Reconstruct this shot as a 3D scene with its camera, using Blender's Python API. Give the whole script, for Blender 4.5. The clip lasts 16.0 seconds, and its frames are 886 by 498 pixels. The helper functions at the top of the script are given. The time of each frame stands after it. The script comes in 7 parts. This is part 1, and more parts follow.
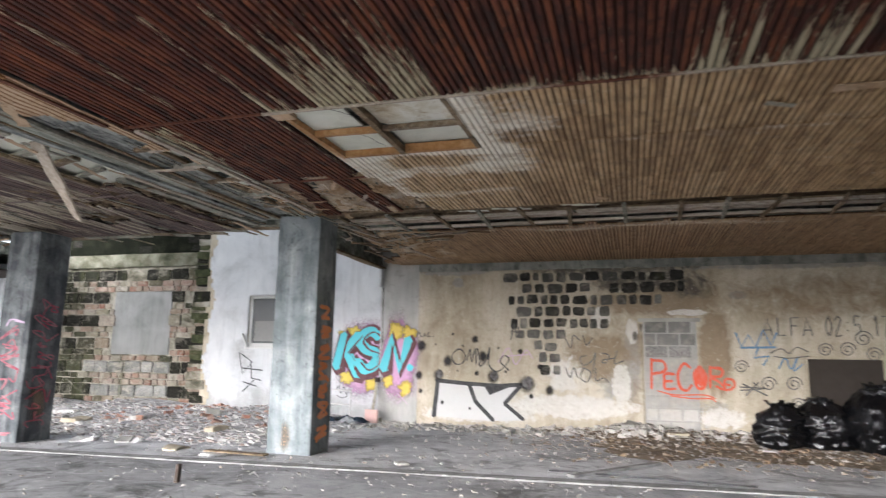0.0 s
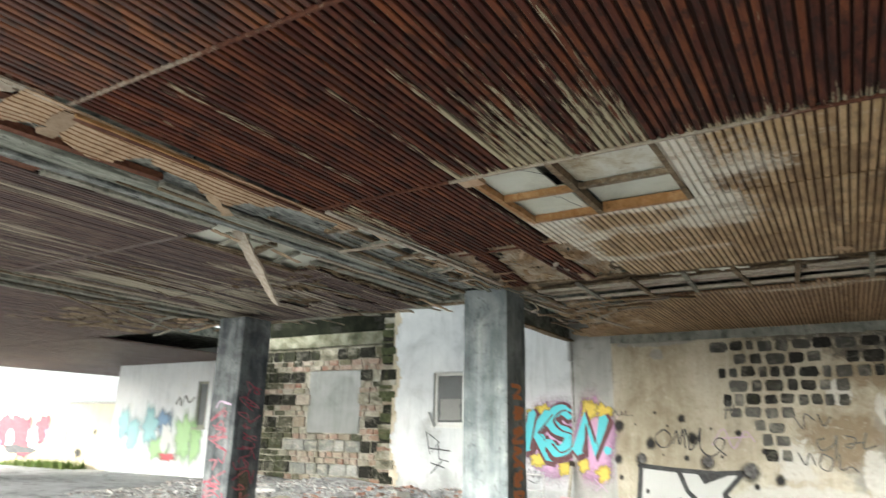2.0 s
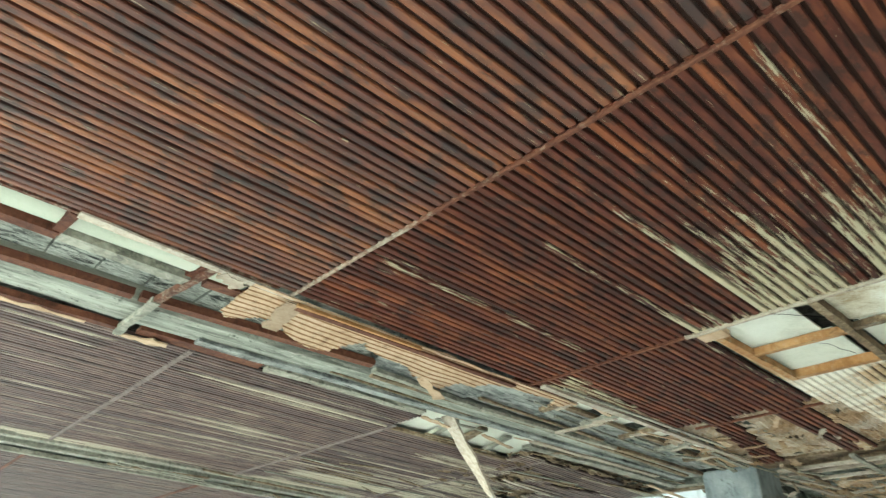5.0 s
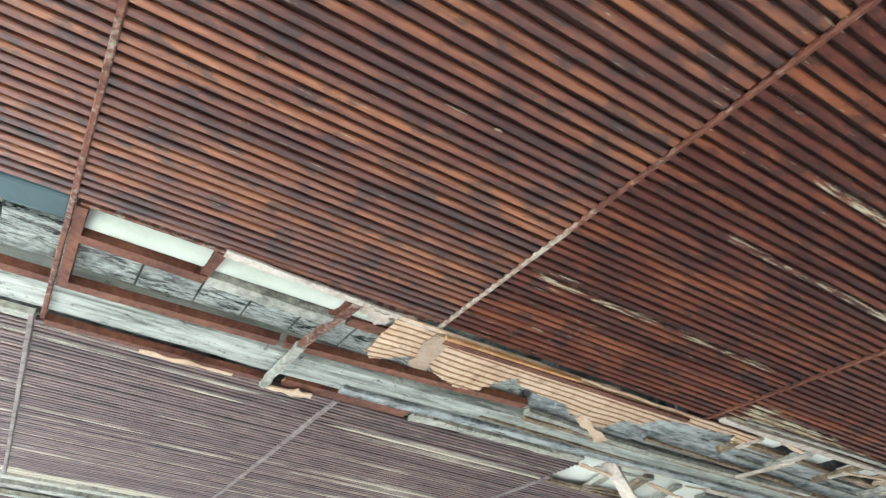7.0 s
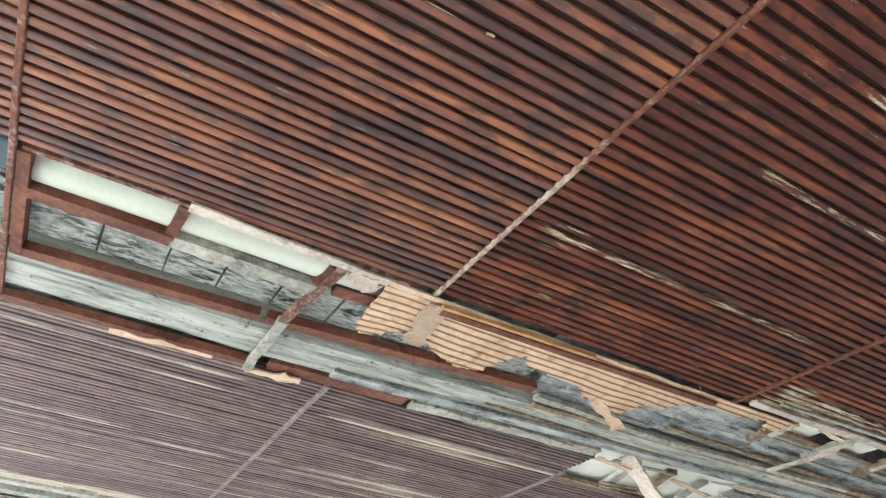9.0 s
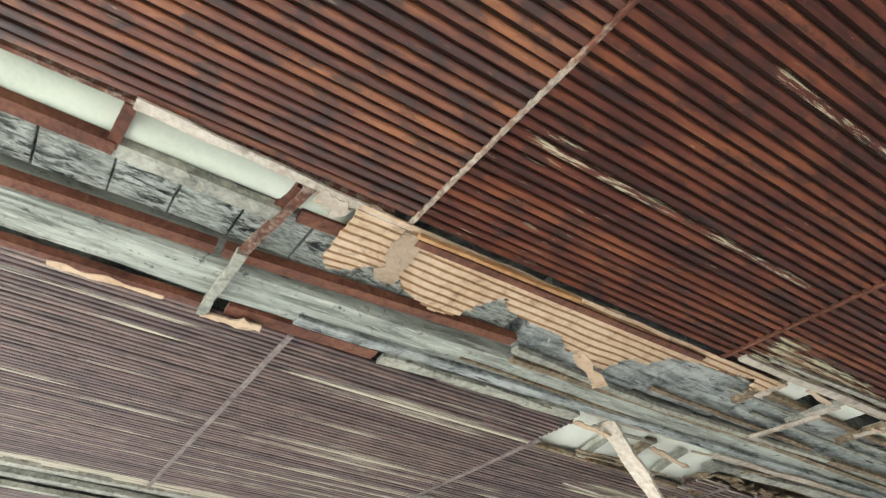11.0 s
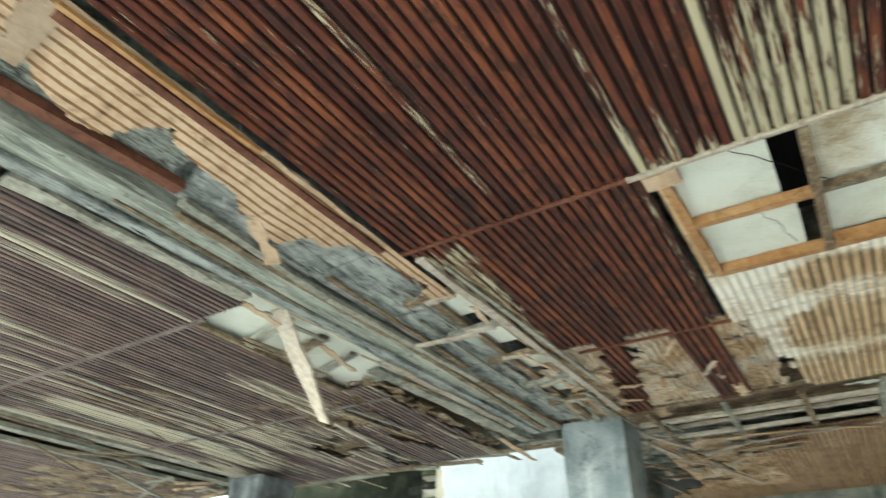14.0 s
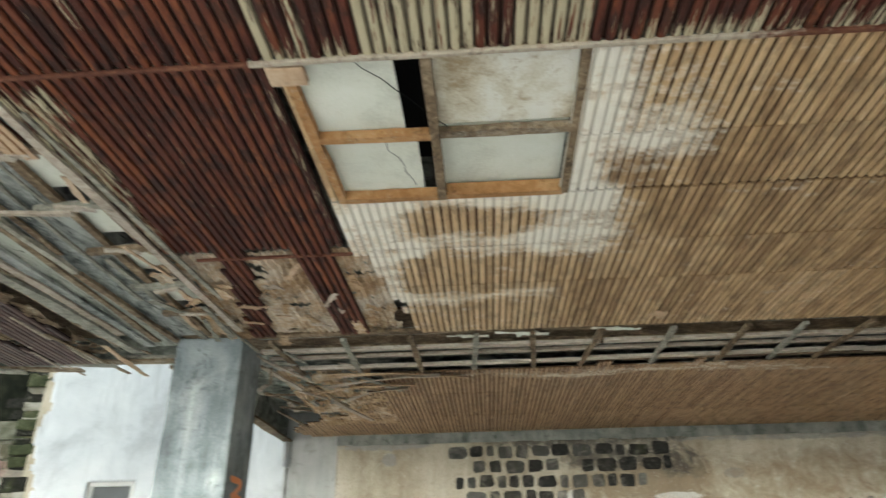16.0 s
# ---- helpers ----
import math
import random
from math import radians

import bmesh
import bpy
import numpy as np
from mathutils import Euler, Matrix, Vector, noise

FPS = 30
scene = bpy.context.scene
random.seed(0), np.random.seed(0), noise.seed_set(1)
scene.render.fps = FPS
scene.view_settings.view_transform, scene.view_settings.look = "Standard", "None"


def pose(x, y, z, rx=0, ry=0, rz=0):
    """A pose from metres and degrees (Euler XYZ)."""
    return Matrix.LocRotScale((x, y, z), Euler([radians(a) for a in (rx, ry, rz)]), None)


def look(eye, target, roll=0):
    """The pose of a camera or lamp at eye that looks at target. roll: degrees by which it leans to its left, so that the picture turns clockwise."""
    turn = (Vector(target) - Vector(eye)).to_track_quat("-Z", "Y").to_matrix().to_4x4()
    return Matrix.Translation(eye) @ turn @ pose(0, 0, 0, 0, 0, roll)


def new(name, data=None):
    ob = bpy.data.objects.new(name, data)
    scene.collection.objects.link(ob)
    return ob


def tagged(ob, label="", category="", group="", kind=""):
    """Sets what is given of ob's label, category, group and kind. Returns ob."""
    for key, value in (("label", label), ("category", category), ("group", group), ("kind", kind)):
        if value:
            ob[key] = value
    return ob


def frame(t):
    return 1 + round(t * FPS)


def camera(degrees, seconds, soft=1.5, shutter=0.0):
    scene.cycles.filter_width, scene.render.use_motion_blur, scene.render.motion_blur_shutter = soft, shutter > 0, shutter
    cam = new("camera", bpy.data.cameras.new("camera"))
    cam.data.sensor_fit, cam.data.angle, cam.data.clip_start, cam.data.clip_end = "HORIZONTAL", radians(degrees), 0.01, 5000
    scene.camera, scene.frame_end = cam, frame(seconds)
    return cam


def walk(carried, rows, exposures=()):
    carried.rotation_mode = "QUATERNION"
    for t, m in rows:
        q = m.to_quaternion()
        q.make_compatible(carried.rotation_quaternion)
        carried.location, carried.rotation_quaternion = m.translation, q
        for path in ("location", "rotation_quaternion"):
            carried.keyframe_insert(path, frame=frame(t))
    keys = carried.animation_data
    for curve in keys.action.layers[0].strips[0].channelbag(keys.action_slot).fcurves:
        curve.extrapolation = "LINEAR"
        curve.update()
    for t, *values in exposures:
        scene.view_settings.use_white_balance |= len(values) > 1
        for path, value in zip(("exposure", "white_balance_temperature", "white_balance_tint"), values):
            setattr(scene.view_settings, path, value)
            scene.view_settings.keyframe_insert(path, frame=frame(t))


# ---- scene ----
cam = camera(68.4, 16.0, 1.3, 0.55)
PATH = [
    (0, (0.231, 0.094, 1.218), (-0.315, 1.989, 1.554), 0.9),
    (0.5, (-0.011, 0.261, 1.26), (-0.675, 2.112, 1.625), 1.2),
    (1, (-0.09, 0.347, 1.293), (-0.853, 2.151, 1.696), 1.2),
    (1.5, (-0.138, 0.438, 1.306), (-1.011, 2.179, 1.763), 1.1),
    (2, (-0.173, 0.519, 1.323), (-1.181, 2.16, 1.863), 1.2),
    (2.5, (-0.218, 0.586, 1.349), (-1.35, 2.111, 1.976), 1.3),
    (3, (-0.288, 0.618, 1.361), (-1.497, 2.042, 2.077), 1.6),
    (3.5, (-0.376, 0.636, 1.378), (-1.618, 1.978, 2.19), 1.7),
    (4, (-0.459, 0.647, 1.391), (-1.702, 1.926, 2.296), 1.9),
    (6.5, (-0.969, 0.775, 1.352), (-2.357, 1.628, 2.513), 3.4),
    (7, (-1.084, 0.762, 1.343), (-2.495, 1.547, 2.523), 3.6),
    (7.5, (-1.194, 0.792, 1.347), (-2.616, 1.538, 2.539), 3.8),
    (8, (-1.282, 0.861, 1.349), (-2.701, 1.598, 2.55), 3.8),
    (8.5, (-1.351, 0.963, 1.355), (-2.769, 1.7, 2.557), 3.8),
    (9, (-1.429, 1.069, 1.357), (-2.842, 1.808, 2.564), 3.7),
    (11.5, (-1.863, 1.34, 1.234), (-3.207, 2.215, 2.429), 2.8),
    (12, (-1.901, 1.452, 1.226), (-3.211, 2.407, 2.397), 2.5),
    (12.5, (-1.933, 1.568, 1.242), (-3.207, 2.597, 2.391), 2.2),
    (13, (-1.932, 1.662, 1.227), (-3.147, 2.785, 2.351), 1.9),
    (13.5, (-1.934, 1.748, 1.201), (-3.032, 3.015, 2.292), 1.2),
    (14, (-1.916, 1.823, 1.166), (-2.825, 3.257, 2.223), 0.5),
    (14.5, (-1.849, 1.934, 1.156), (-2.537, 3.515, 2.17), 0.3),
    (15, (-1.773, 2.029, 1.121), (-2.253, 3.712, 2.09), -0.2),
    (15.5, (-1.67, 2.153, 1.103), (-1.96, 3.898, 2.034), -0.7),
    (16, (-1.549, 2.28, 1.096), (-1.652, 4.061, 2.001), -1.0),
]
walk(cam, [(t, look(eye, target, roll)) for t, eye, target, roll in PATH], exposures=[(0, 1.3, 6050, 12), (2, 1.45, 6350, 2), (3, 1.85, 6600, -8), (4, 2.28, 6500, -16), (6.5, 2.8, 5600, -2), (9, 2.68, 5900, 6), (12.5, 2.52, 6150, -4), (14, 2.46, 6050, -8), (16, 2.08, 6250, 0)])

# world, sun and exposure
world = bpy.data.worlds.new("overcast_sky")
scene.world = world
world.use_nodes = True
wn = world.node_tree
sky = wn.nodes.new("ShaderNodeTexSky")
sky.sky_type = "NISHITA"
sky.sun_disc = False
sky.sun_elevation = radians(18)
sky.sun_rotation = radians(205)
sky.dust_density = 4.0
grey = wn.nodes.new("ShaderNodeHueSaturation")
grey.inputs["Saturation"].default_value = 0.22
grey.inputs["Value"].default_value = 2.0
wn.links.new(sky.outputs[0], grey.inputs["Color"])
haze = wn.nodes.new("ShaderNodeMix")
haze.data_type, haze.blend_type = "RGBA", "LIGHTEN"
haze.inputs[0].default_value = 1.0
haze.inputs[7].default_value = (2.8, 2.82, 2.86, 1)
wn.links.new(grey.outputs[0], haze.inputs[6])
wn.links.new(haze.outputs[2], wn.nodes["Background"].inputs["Color"])
wn.nodes["Background"].inputs["Strength"].default_value = 0.15
sun = new("sun", bpy.data.lights.new("sun", "SUN"))
sun.data.energy, sun.data.angle, sun.data.color = 1.75, radians(40), (1.0, 0.97, 0.93)
sun.matrix_world = look((-17, -22, 9.6), (-4, 6, -0.6))


# ---------------------------------------------------------------- materials
class Nodes:
    """A small builder of node materials."""

    def __init__(self, name, rough=0.8, metal=0.0):
        self.m = bpy.data.materials.new(name)
        self.m.use_nodes = True
        self.t = self.m.node_tree
        self.b = self.t.nodes["Principled BSDF"]
        self.b.inputs["Roughness"].default_value = rough
        self.b.inputs["Metallic"].default_value = metal
        if rough > 0.7 and not metal:
            self.b.inputs["Specular IOR Level"].default_value = 0.22
        self.co = self.t.nodes.new("ShaderNodeTexCoord").outputs["Object"]

    def put(self, sock, value):
        if isinstance(value, bpy.types.NodeSocket):
            self.t.links.new(value, sock)
        elif isinstance(value, (tuple, list)) and len(value) == 3 and sock.type == "RGBA":
            sock.default_value = (*value, 1)
        else:
            sock.default_value = value

    def scaled(self, x, y, z, turn=0.0):
        n = self.t.nodes.new("ShaderNodeMapping")
        self.put(n.inputs[0], self.co)
        n.inputs["Scale"].default_value = (x, y, z)
        n.inputs["Rotation"].default_value = (0, 0, turn)
        return n.outputs[0]

    def noise(self, scale, detail=4, rough=0.55, co=None, warp=0.0):
        n = self.t.nodes.new("ShaderNodeTexNoise")
        self.put(n.inputs["Vector"], co or self.co)
        n.inputs["Scale"].default_value = scale
        n.inputs["Detail"].default_value = detail
        n.inputs["Roughness"].default_value = rough
        n.inputs["Distortion"].default_value = warp
        return n.outputs[0]

    def cells(self, scale, co=None, feature="DISTANCE_TO_EDGE"):
        n = self.t.nodes.new("ShaderNodeTexVoronoi")
        n.feature = feature
        self.put(n.inputs["Vector"], co or self.co)
        n.inputs["Scale"].default_value = scale
        return n.outputs["Distance"]

    def ramp(self, f, *stops):
        n = self.t.nodes.new("ShaderNodeValToRGB")
        self.put(n.inputs[0], f)
        e = n.color_ramp.elements
        while len(e) < len(stops):
            e.new(0.5)
        for el, (p, c) in zip(e, stops):
            el.position = p
            el.color = (*c, 1) if isinstance(c, tuple) else (c, c, c, 1)
        return n.outputs[0]

    def mix(self, f, a, b, how="MIX"):
        n = self.t.nodes.new("ShaderNodeMix")
        n.data_type, n.blend_type = "RGBA", how
        self.put(n.inputs[0], f)
        self.put(n.inputs[6], a)
        self.put(n.inputs[7], b)
        return n.outputs[2]

    def math(self, how, a, b=0.0, clamp=False):
        n = self.t.nodes.new("ShaderNodeMath")
        n.operation, n.use_clamp = how, clamp
        self.put(n.inputs[0], a)
        self.put(n.inputs[1], b)
        return n.outputs[0]

    def island(self):
        return self.t.nodes.new("ShaderNodeNewGeometry").outputs["Random Per Island"]

    def single(self):
        return self.t.nodes.new("ShaderNodeObjectInfo").outputs["Random"]

    def worn(self, key="wear"):
        n = self.t.nodes.new("ShaderNodeAttribute")
        n.attribute_name = key
        return n.outputs["Fac"]

    def done(self, colour, height=None, strength=0.4, distance=0.01, rough=None):
        self.put(self.b.inputs["Base Color"], colour)
        if rough is not None:
            self.put(self.b.inputs["Roughness"], rough)
        if height is not None:
            n = self.t.nodes.new("ShaderNodeBump")
            n.inputs["Strength"].default_value = strength
            n.inputs["Distance"].default_value = distance
            self.put(n.inputs["Height"], height)
            self.t.links.new(n.outputs[0], self.b.inputs["Normal"])
        return self.m


def slat_wood(name, dark, mid, light, bare, stain=0.5, flakes=(45, 6, 45), rag=1.3, board=0.0, gloss=0.55, edge=(0.42, 0.58)):
    """Slats along y: per-slat tone, long grain, black blotches; the wear attribute strips the varnish to bare wood."""
    n = Nodes(name, 0.6)
    grain = n.noise(1.0, 5, 0.6, n.scaled(60, 2.5, 60))
    blot = n.noise(1.0, 3, 0.6, n.scaled(16, 3.2, 16))
    tone = n.math("ADD", n.math("MULTIPLY", n.island(), 0.40), n.math("MULTIPLY", n.math("SUBTRACT", n.math("MULTIPLY", blot, 1.5), 0.30), 0.8))
    tone = n.math("ADD", tone, n.math("MULTIPLY", n.math("SUBTRACT", n.single(), 0.5), board))
    col = n.ramp(tone, (0.28, dark), (0.55, mid), (0.92, light))
    col = n.mix(n.math("MULTIPLY", n.ramp(grain, (0.35, 0.0), (0.7, 1.0)), 0.45), col, mid)
    black = n.ramp(n.noise(1.0, 4, 0.65, n.scaled(10, 5, 10)), (0.51, 0.0), (0.60, 1.0))
    col = n.mix(n.math("MULTIPLY", black, stain), col, (0.018, 0.012, 0.011))
    flake = n.math("ADD", n.worn(), n.math("MULTIPLY", n.math("SUBTRACT", n.noise(1.0, 5, 0.7, n.scaled(*flakes)), 0.5), rag))
    peel = n.ramp(flake, (edge[0], 0.0), (edge[1], 1.0))
    chalk = n.mix(n.noise(1.0, 4, 0.6, n.scaled(30, 5, 30)), bare, tuple(min(1, v * 1.25 + 0.02) for v in bare))
    col = n.mix(peel, col, chalk)
    return n.done(col, n.math("ADD", grain, n.math("MULTIPLY", peel, 0.6)), 0.5, 0.004, n.math("ADD", gloss, n.math("MULTIPLY", peel, 0.85 - gloss)))


WOOD_DARK = slat_wood("lighter_varnished_slats", (0.027, 0.0085, 0.006), (0.105, 0.031, 0.0165), (0.275, 0.100, 0.035), (0.38, 0.325, 0.205), 0.70, (70, 5, 70), 2.1, gloss=0.46)
# redder varnish, also darkened to carry the light falling off inwards
WOOD_SHADED = slat_wood("shaded_deep_red_slats", (0.024, 0.0067, 0.0051), (0.088, 0.0237, 0.0143), (0.222, 0.070, 0.0275), (0.40, 0.35, 0.235), 0.62, (70, 5, 70), 2.1, gloss=0.66)
WOOD_SHADED.node_tree.nodes["Principled BSDF"].inputs["Specular IOR Level"].default_value = 0.25
WOOD_PURPLE = slat_wood("weathered_brown_slats", (0.038, 0.0205, 0.020), (0.094, 0.054, 0.048), (0.18, 0.115, 0.094), (0.40, 0.355, 0.27), 0.5, (90, 1.6, 90), 1.5, 0.12)
WOOD_PALE = slat_wood("unpainted_slats", (0.25, 0.145, 0.066), (0.50, 0.335, 0.172), (0.64, 0.475, 0.28), (0.74, 0.70, 0.615), 0.3, (5.0, 12, 5.0), 2.0, 0.35, edge=(0.26, 0.80))
WOOD_TAN = slat_wood("brown_fibre_slats", (0.25, 0.15, 0.082), (0.40, 0.26, 0.145), (0.52, 0.36, 0.215), (0.60, 0.54, 0.43), 0.35, (5, 9, 5), 1.3, 0.25)


def backing(name, a, b, bare, flakes=(14, 7, 14), edge=(0.46, 0.66)):
    n = Nodes(name, 0.9)
    f = n.noise(1.0, 4, 0.6, n.scaled(8, 2, 8))
    flake = n.math("ADD", n.worn(), n.math("MULTIPLY", n.math("SUBTRACT", n.noise(1.0, 5, 0.7, n.scaled(*flakes)), 0.5), 1.2))
    return n.done(n.mix(n.ramp(flake, (edge[0], 0.0), (edge[1], 1.0)), n.mix(f, a, b), bare), n.noise(90, 3), 0.3)


# BACK_DARK and BACK_LEFT include the shade between slats in their colour
BACK_DARK = backing("shaded_backing_board", (0.014, 0.0058, 0.0045), (0.038, 0.0150, 0.010), (0.14, 0.12, 0.085))
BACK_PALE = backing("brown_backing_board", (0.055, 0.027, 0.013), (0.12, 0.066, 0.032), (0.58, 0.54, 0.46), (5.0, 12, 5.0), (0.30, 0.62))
BACK_LEFT = backing("shaded_left_backing_board", (0.010, 0.006, 0.0056), (0.026, 0.015, 0.0135), (0.14, 0.12, 0.085))


def board_wood(name, a, b, c, wear=(0.5, 0.45, 0.36)):
    n = Nodes(name, 0.75)
    g = n.noise(1.0, 6, 0.65, n.scaled(22, 22, 22), 0.6)
    s = n.noise(3.5, 4, 0.6)
    col = n.ramp(n.math("ADD", n.math("MULTIPLY", g, 0.5), n.math("MULTIPLY", s, 0.5)), (0.36, a), (0.5, b), (0.64, c))
    col = n.mix(n.math("MULTIPLY", n.island(), 0.35), col, a)
    flake = n.math("ADD", n.worn(), n.math("MULTIPLY", n.math("SUBTRACT", n.noise(24, 4, 0.7), 0.5), 1.1))
    col = n.mix(n.ramp(flake, (0.38, 0.0), (0.78, 0.8)), col, wear)
    col = n.mix(n.ramp(n.noise(11, 6, 0.75, None, 0.5), (0.30, 0.75), (0.44, 0.0)), col, tuple(v * 0.35 for v in a))
    return n.done(col, n.math("ADD", g, n.noise(60, 3, 0.7)), 0.6, 0.005)


BATTEN_RED = board_wood("red_brown_batten", (0.058, 0.021, 0.013), (0.125, 0.047, 0.028), (0.21, 0.09, 0.05))
BATTEN_BROWN = board_wood("weathered_brown_batten", (0.10, 0.074, 0.070), (0.19, 0.15, 0.14), (0.29, 0.24, 0.22), (0.36, 0.33, 0.28))
BATTEN_GREY = board_wood("grey_weathered_timber", (0.11, 0.108, 0.09), (0.28, 0.272, 0.225), (0.48, 0.465, 0.395))
BATTEN_ORANGE = board_wood("orange_fresh_timber", (0.28, 0.135, 0.05), (0.40, 0.215, 0.09), (0.52, 0.33, 0.17))
FRESH = board_wood("torn_fibreboard", (0.38, 0.255, 0.16), (0.52, 0.375, 0.25), (0.61, 0.475, 0.345), (0.60, 0.51, 0.40))
BLEACHED = board_wood("bleached_broken_board", (0.26, 0.21, 0.165), (0.42, 0.355, 0.285), (0.54, 0.475, 0.40), (0.60, 0.55, 0.47))
ROTTEN = board_wood("rotten_board", (0.06, 0.045, 0.03), (0.20, 0.14, 0.085), (0.42, 0.33, 0.22))


def masonry(name, stops, scale=1.2, streak=0.0, grit=60, rough=0.88, dirt=None, bump=0.35):
    """Plaster or concrete: large stains, fine grit, and streaks that run down."""
    n = Nodes(name, rough)
    big = n.noise(scale, 6, 0.62, None, 0.4)
    fine = n.noise(grit, 3, 0.6)
    f = n.math("ADD", n.math("MULTIPLY", big, 0.8), n.math("MULTIPLY", fine, 0.2))
    if streak:
        run = n.noise(1.0, 5, 0.6, n.scaled(7, 7, 0.7), 0.3)
        f = n.math("ADD", n.math("MULTIPLY", f, 1 - streak), n.math("MULTIPLY", run, streak))
    col = n.ramp(f, *stops)
    if dirt:
        spot = n.ramp(n.noise(scale * 3.1, 7, 0.7, None, 0.8), (0.55, 0.0), (0.68, 1.0))
        col = n.mix(n.math("MULTIPLY", spot, 0.75), col, dirt)
    crack = n.ramp(n.cells(scale * 1.3, n.scaled(1, 1, 1)), (0.0, 0.0), (0.012, 1.0))
    return n.done(col, n.math("ADD", fine, n.math("ADD", n.math("MULTIPLY", big, 1.2), n.math("MULTIPLY", crack, 0.25))), bump, 0.012)


def plaster_skin():
    """Beige plaster on which damp, lime and cement attributes bring out stains and repairs with broken edges."""
    n = Nodes("beige_stained_plaster", 0.9)
    big, fine = n.noise(0.8, 6, 0.62, None, 0.4), n.noise(70, 3, 0.6)
    run = n.noise(1.0, 5, 0.6, n.scaled(6, 6, 0.8), 0.3)
    f = n.math("ADD", n.math("MULTIPLY", big, 0.6), n.math("ADD", n.math("MULTIPLY", run, 0.28), n.math("MULTIPLY", fine, 0.12)))
    col = n.ramp(f, (0.36, (0.27, 0.22, 0.155)), (0.45, (0.44, 0.385, 0.29)), (0.55, (0.56, 0.51, 0.41)), (0.66, (0.66, 0.63, 0.55)))
    edge = n.math("MULTIPLY", n.math("SUBTRACT", n.noise(5.5, 8, 0.75, None, 0.8), 0.5), 1.5)
    grain = n.noise(9, 5, 0.65)
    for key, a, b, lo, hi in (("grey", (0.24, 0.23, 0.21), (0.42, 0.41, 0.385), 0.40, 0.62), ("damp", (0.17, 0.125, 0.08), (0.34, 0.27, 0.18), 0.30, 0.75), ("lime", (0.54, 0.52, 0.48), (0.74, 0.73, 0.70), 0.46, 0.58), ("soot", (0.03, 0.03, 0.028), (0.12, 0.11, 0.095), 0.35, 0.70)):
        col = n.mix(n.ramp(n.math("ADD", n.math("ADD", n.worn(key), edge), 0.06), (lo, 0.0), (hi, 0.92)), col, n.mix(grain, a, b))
    speck = n.noise(130, 4, 0.75)
    col = n.mix(n.ramp(speck, (0.38, 0.45), (0.5, 0.0)), col, (0.20, 0.165, 0.12))
    blotch = n.noise(13, 6, 0.75, None, 0.6)
    col = n.mix(n.ramp(blotch, (0.36, 0.45), (0.46, 0.0)), col, (0.27, 0.225, 0.16))
    col = n.mix(n.ramp(blotch, (0.58, 0.0), (0.68, 0.45)), col, (0.70, 0.675, 0.61))
    pit = n.ramp(n.noise(30, 3, 0.6), (0.62, 0.0), (0.70, 1.0))
    col = n.mix(n.math("MULTIPLY", pit, 0.35), col, (0.30, 0.24, 0.16))
    return n.done(col, n.math("ADD", fine, n.math("ADD", n.math("MULTIPLY", big, 1.5), n.math("MULTIPLY", n.worn("lime"), 0.5))), 0.4, 0.012)


PLASTER_SKIN = plaster_skin()
PLASTER = masonry("beige_plaster", ((0.34, (0.40, 0.32, 0.21)), (0.47, (0.58, 0.50, 0.36)), (0.60, (0.66, 0.59, 0.46)), (0.72, (0.71, 0.67, 0.56))), 0.8, 0.3, dirt=(0.46, 0.38, 0.26))
WHITE_WALL = masonry("white_limewash", ((0.32, (0.50, 0.515, 0.53)), (0.5, (0.66, 0.675, 0.69)), (0.7, (0.74, 0.745, 0.75))), 1.1, 0.3, dirt=(0.6, 0.6, 0.58), bump=0.25)
GREY_RENDER = masonry("grey_render", ((0.32, (0.28, 0.28, 0.26)), (0.5, (0.42, 0.42, 0.40)), (0.7, (0.52, 0.52, 0.50))), 1.6, 0.35, dirt=(0.30, 0.29, 0.26))
PILLAR = masonry("painted_concrete_pillar", ((0.33, (0.07, 0.083, 0.09)), (0.45, (0.16, 0.185, 0.195)), (0.55, (0.27, 0.30, 0.31)), (0.68, (0.46, 0.485, 0.49))), 2.6, 0.42, dirt=(0.09, 0.10, 0.105))
# slate tone, taken darker to carry the shade of the east face
PILLAR_DARK = masonry("shade_darkened_slate_paint", ((0.36, (0.032, 0.036, 0.041)), (0.46, (0.085, 0.094, 0.100)), (0.55, (0.165, 0.178, 0.184)), (0.68, (0.33, 0.342, 0.346))), 3.6, 0.42, dirt=(0.06, 0.064, 0.068))
CONCRETE = masonry("dark_wet_concrete", ((0.34, (0.03, 0.033, 0.028)), (0.44, (0.12, 0.13, 0.112)), (0.55, (0.26, 0.275, 0.24)), (0.66, (0.46, 0.475, 0.42))), 5.5, 0.0, dirt=(0.035, 0.036, 0.032), bump=0.7)
SLAB_WHITE = masonry("white_painted_slab", ((0.3, (0.50, 0.50, 0.42)), (0.5, (0.72, 0.73, 0.64)), (0.7, (0.80, 0.81, 0.74))), 2.2)
DUCT = masonry("pale_green_duct_paint", ((0.3, (0.3432, 0.3666, 0.2886)), (0.5, (0.4524, 0.4758, 0.39)), (0.7, (0.5148, 0.5304, 0.4602))), 1.5, bump=0.1)
MORTAR = masonry("lime_mortar", ((0.32, (0.30, 0.25, 0.18)), (0.5, (0.47, 0.41, 0.31)), (0.7, (0.58, 0.53, 0.43))), 2.5)
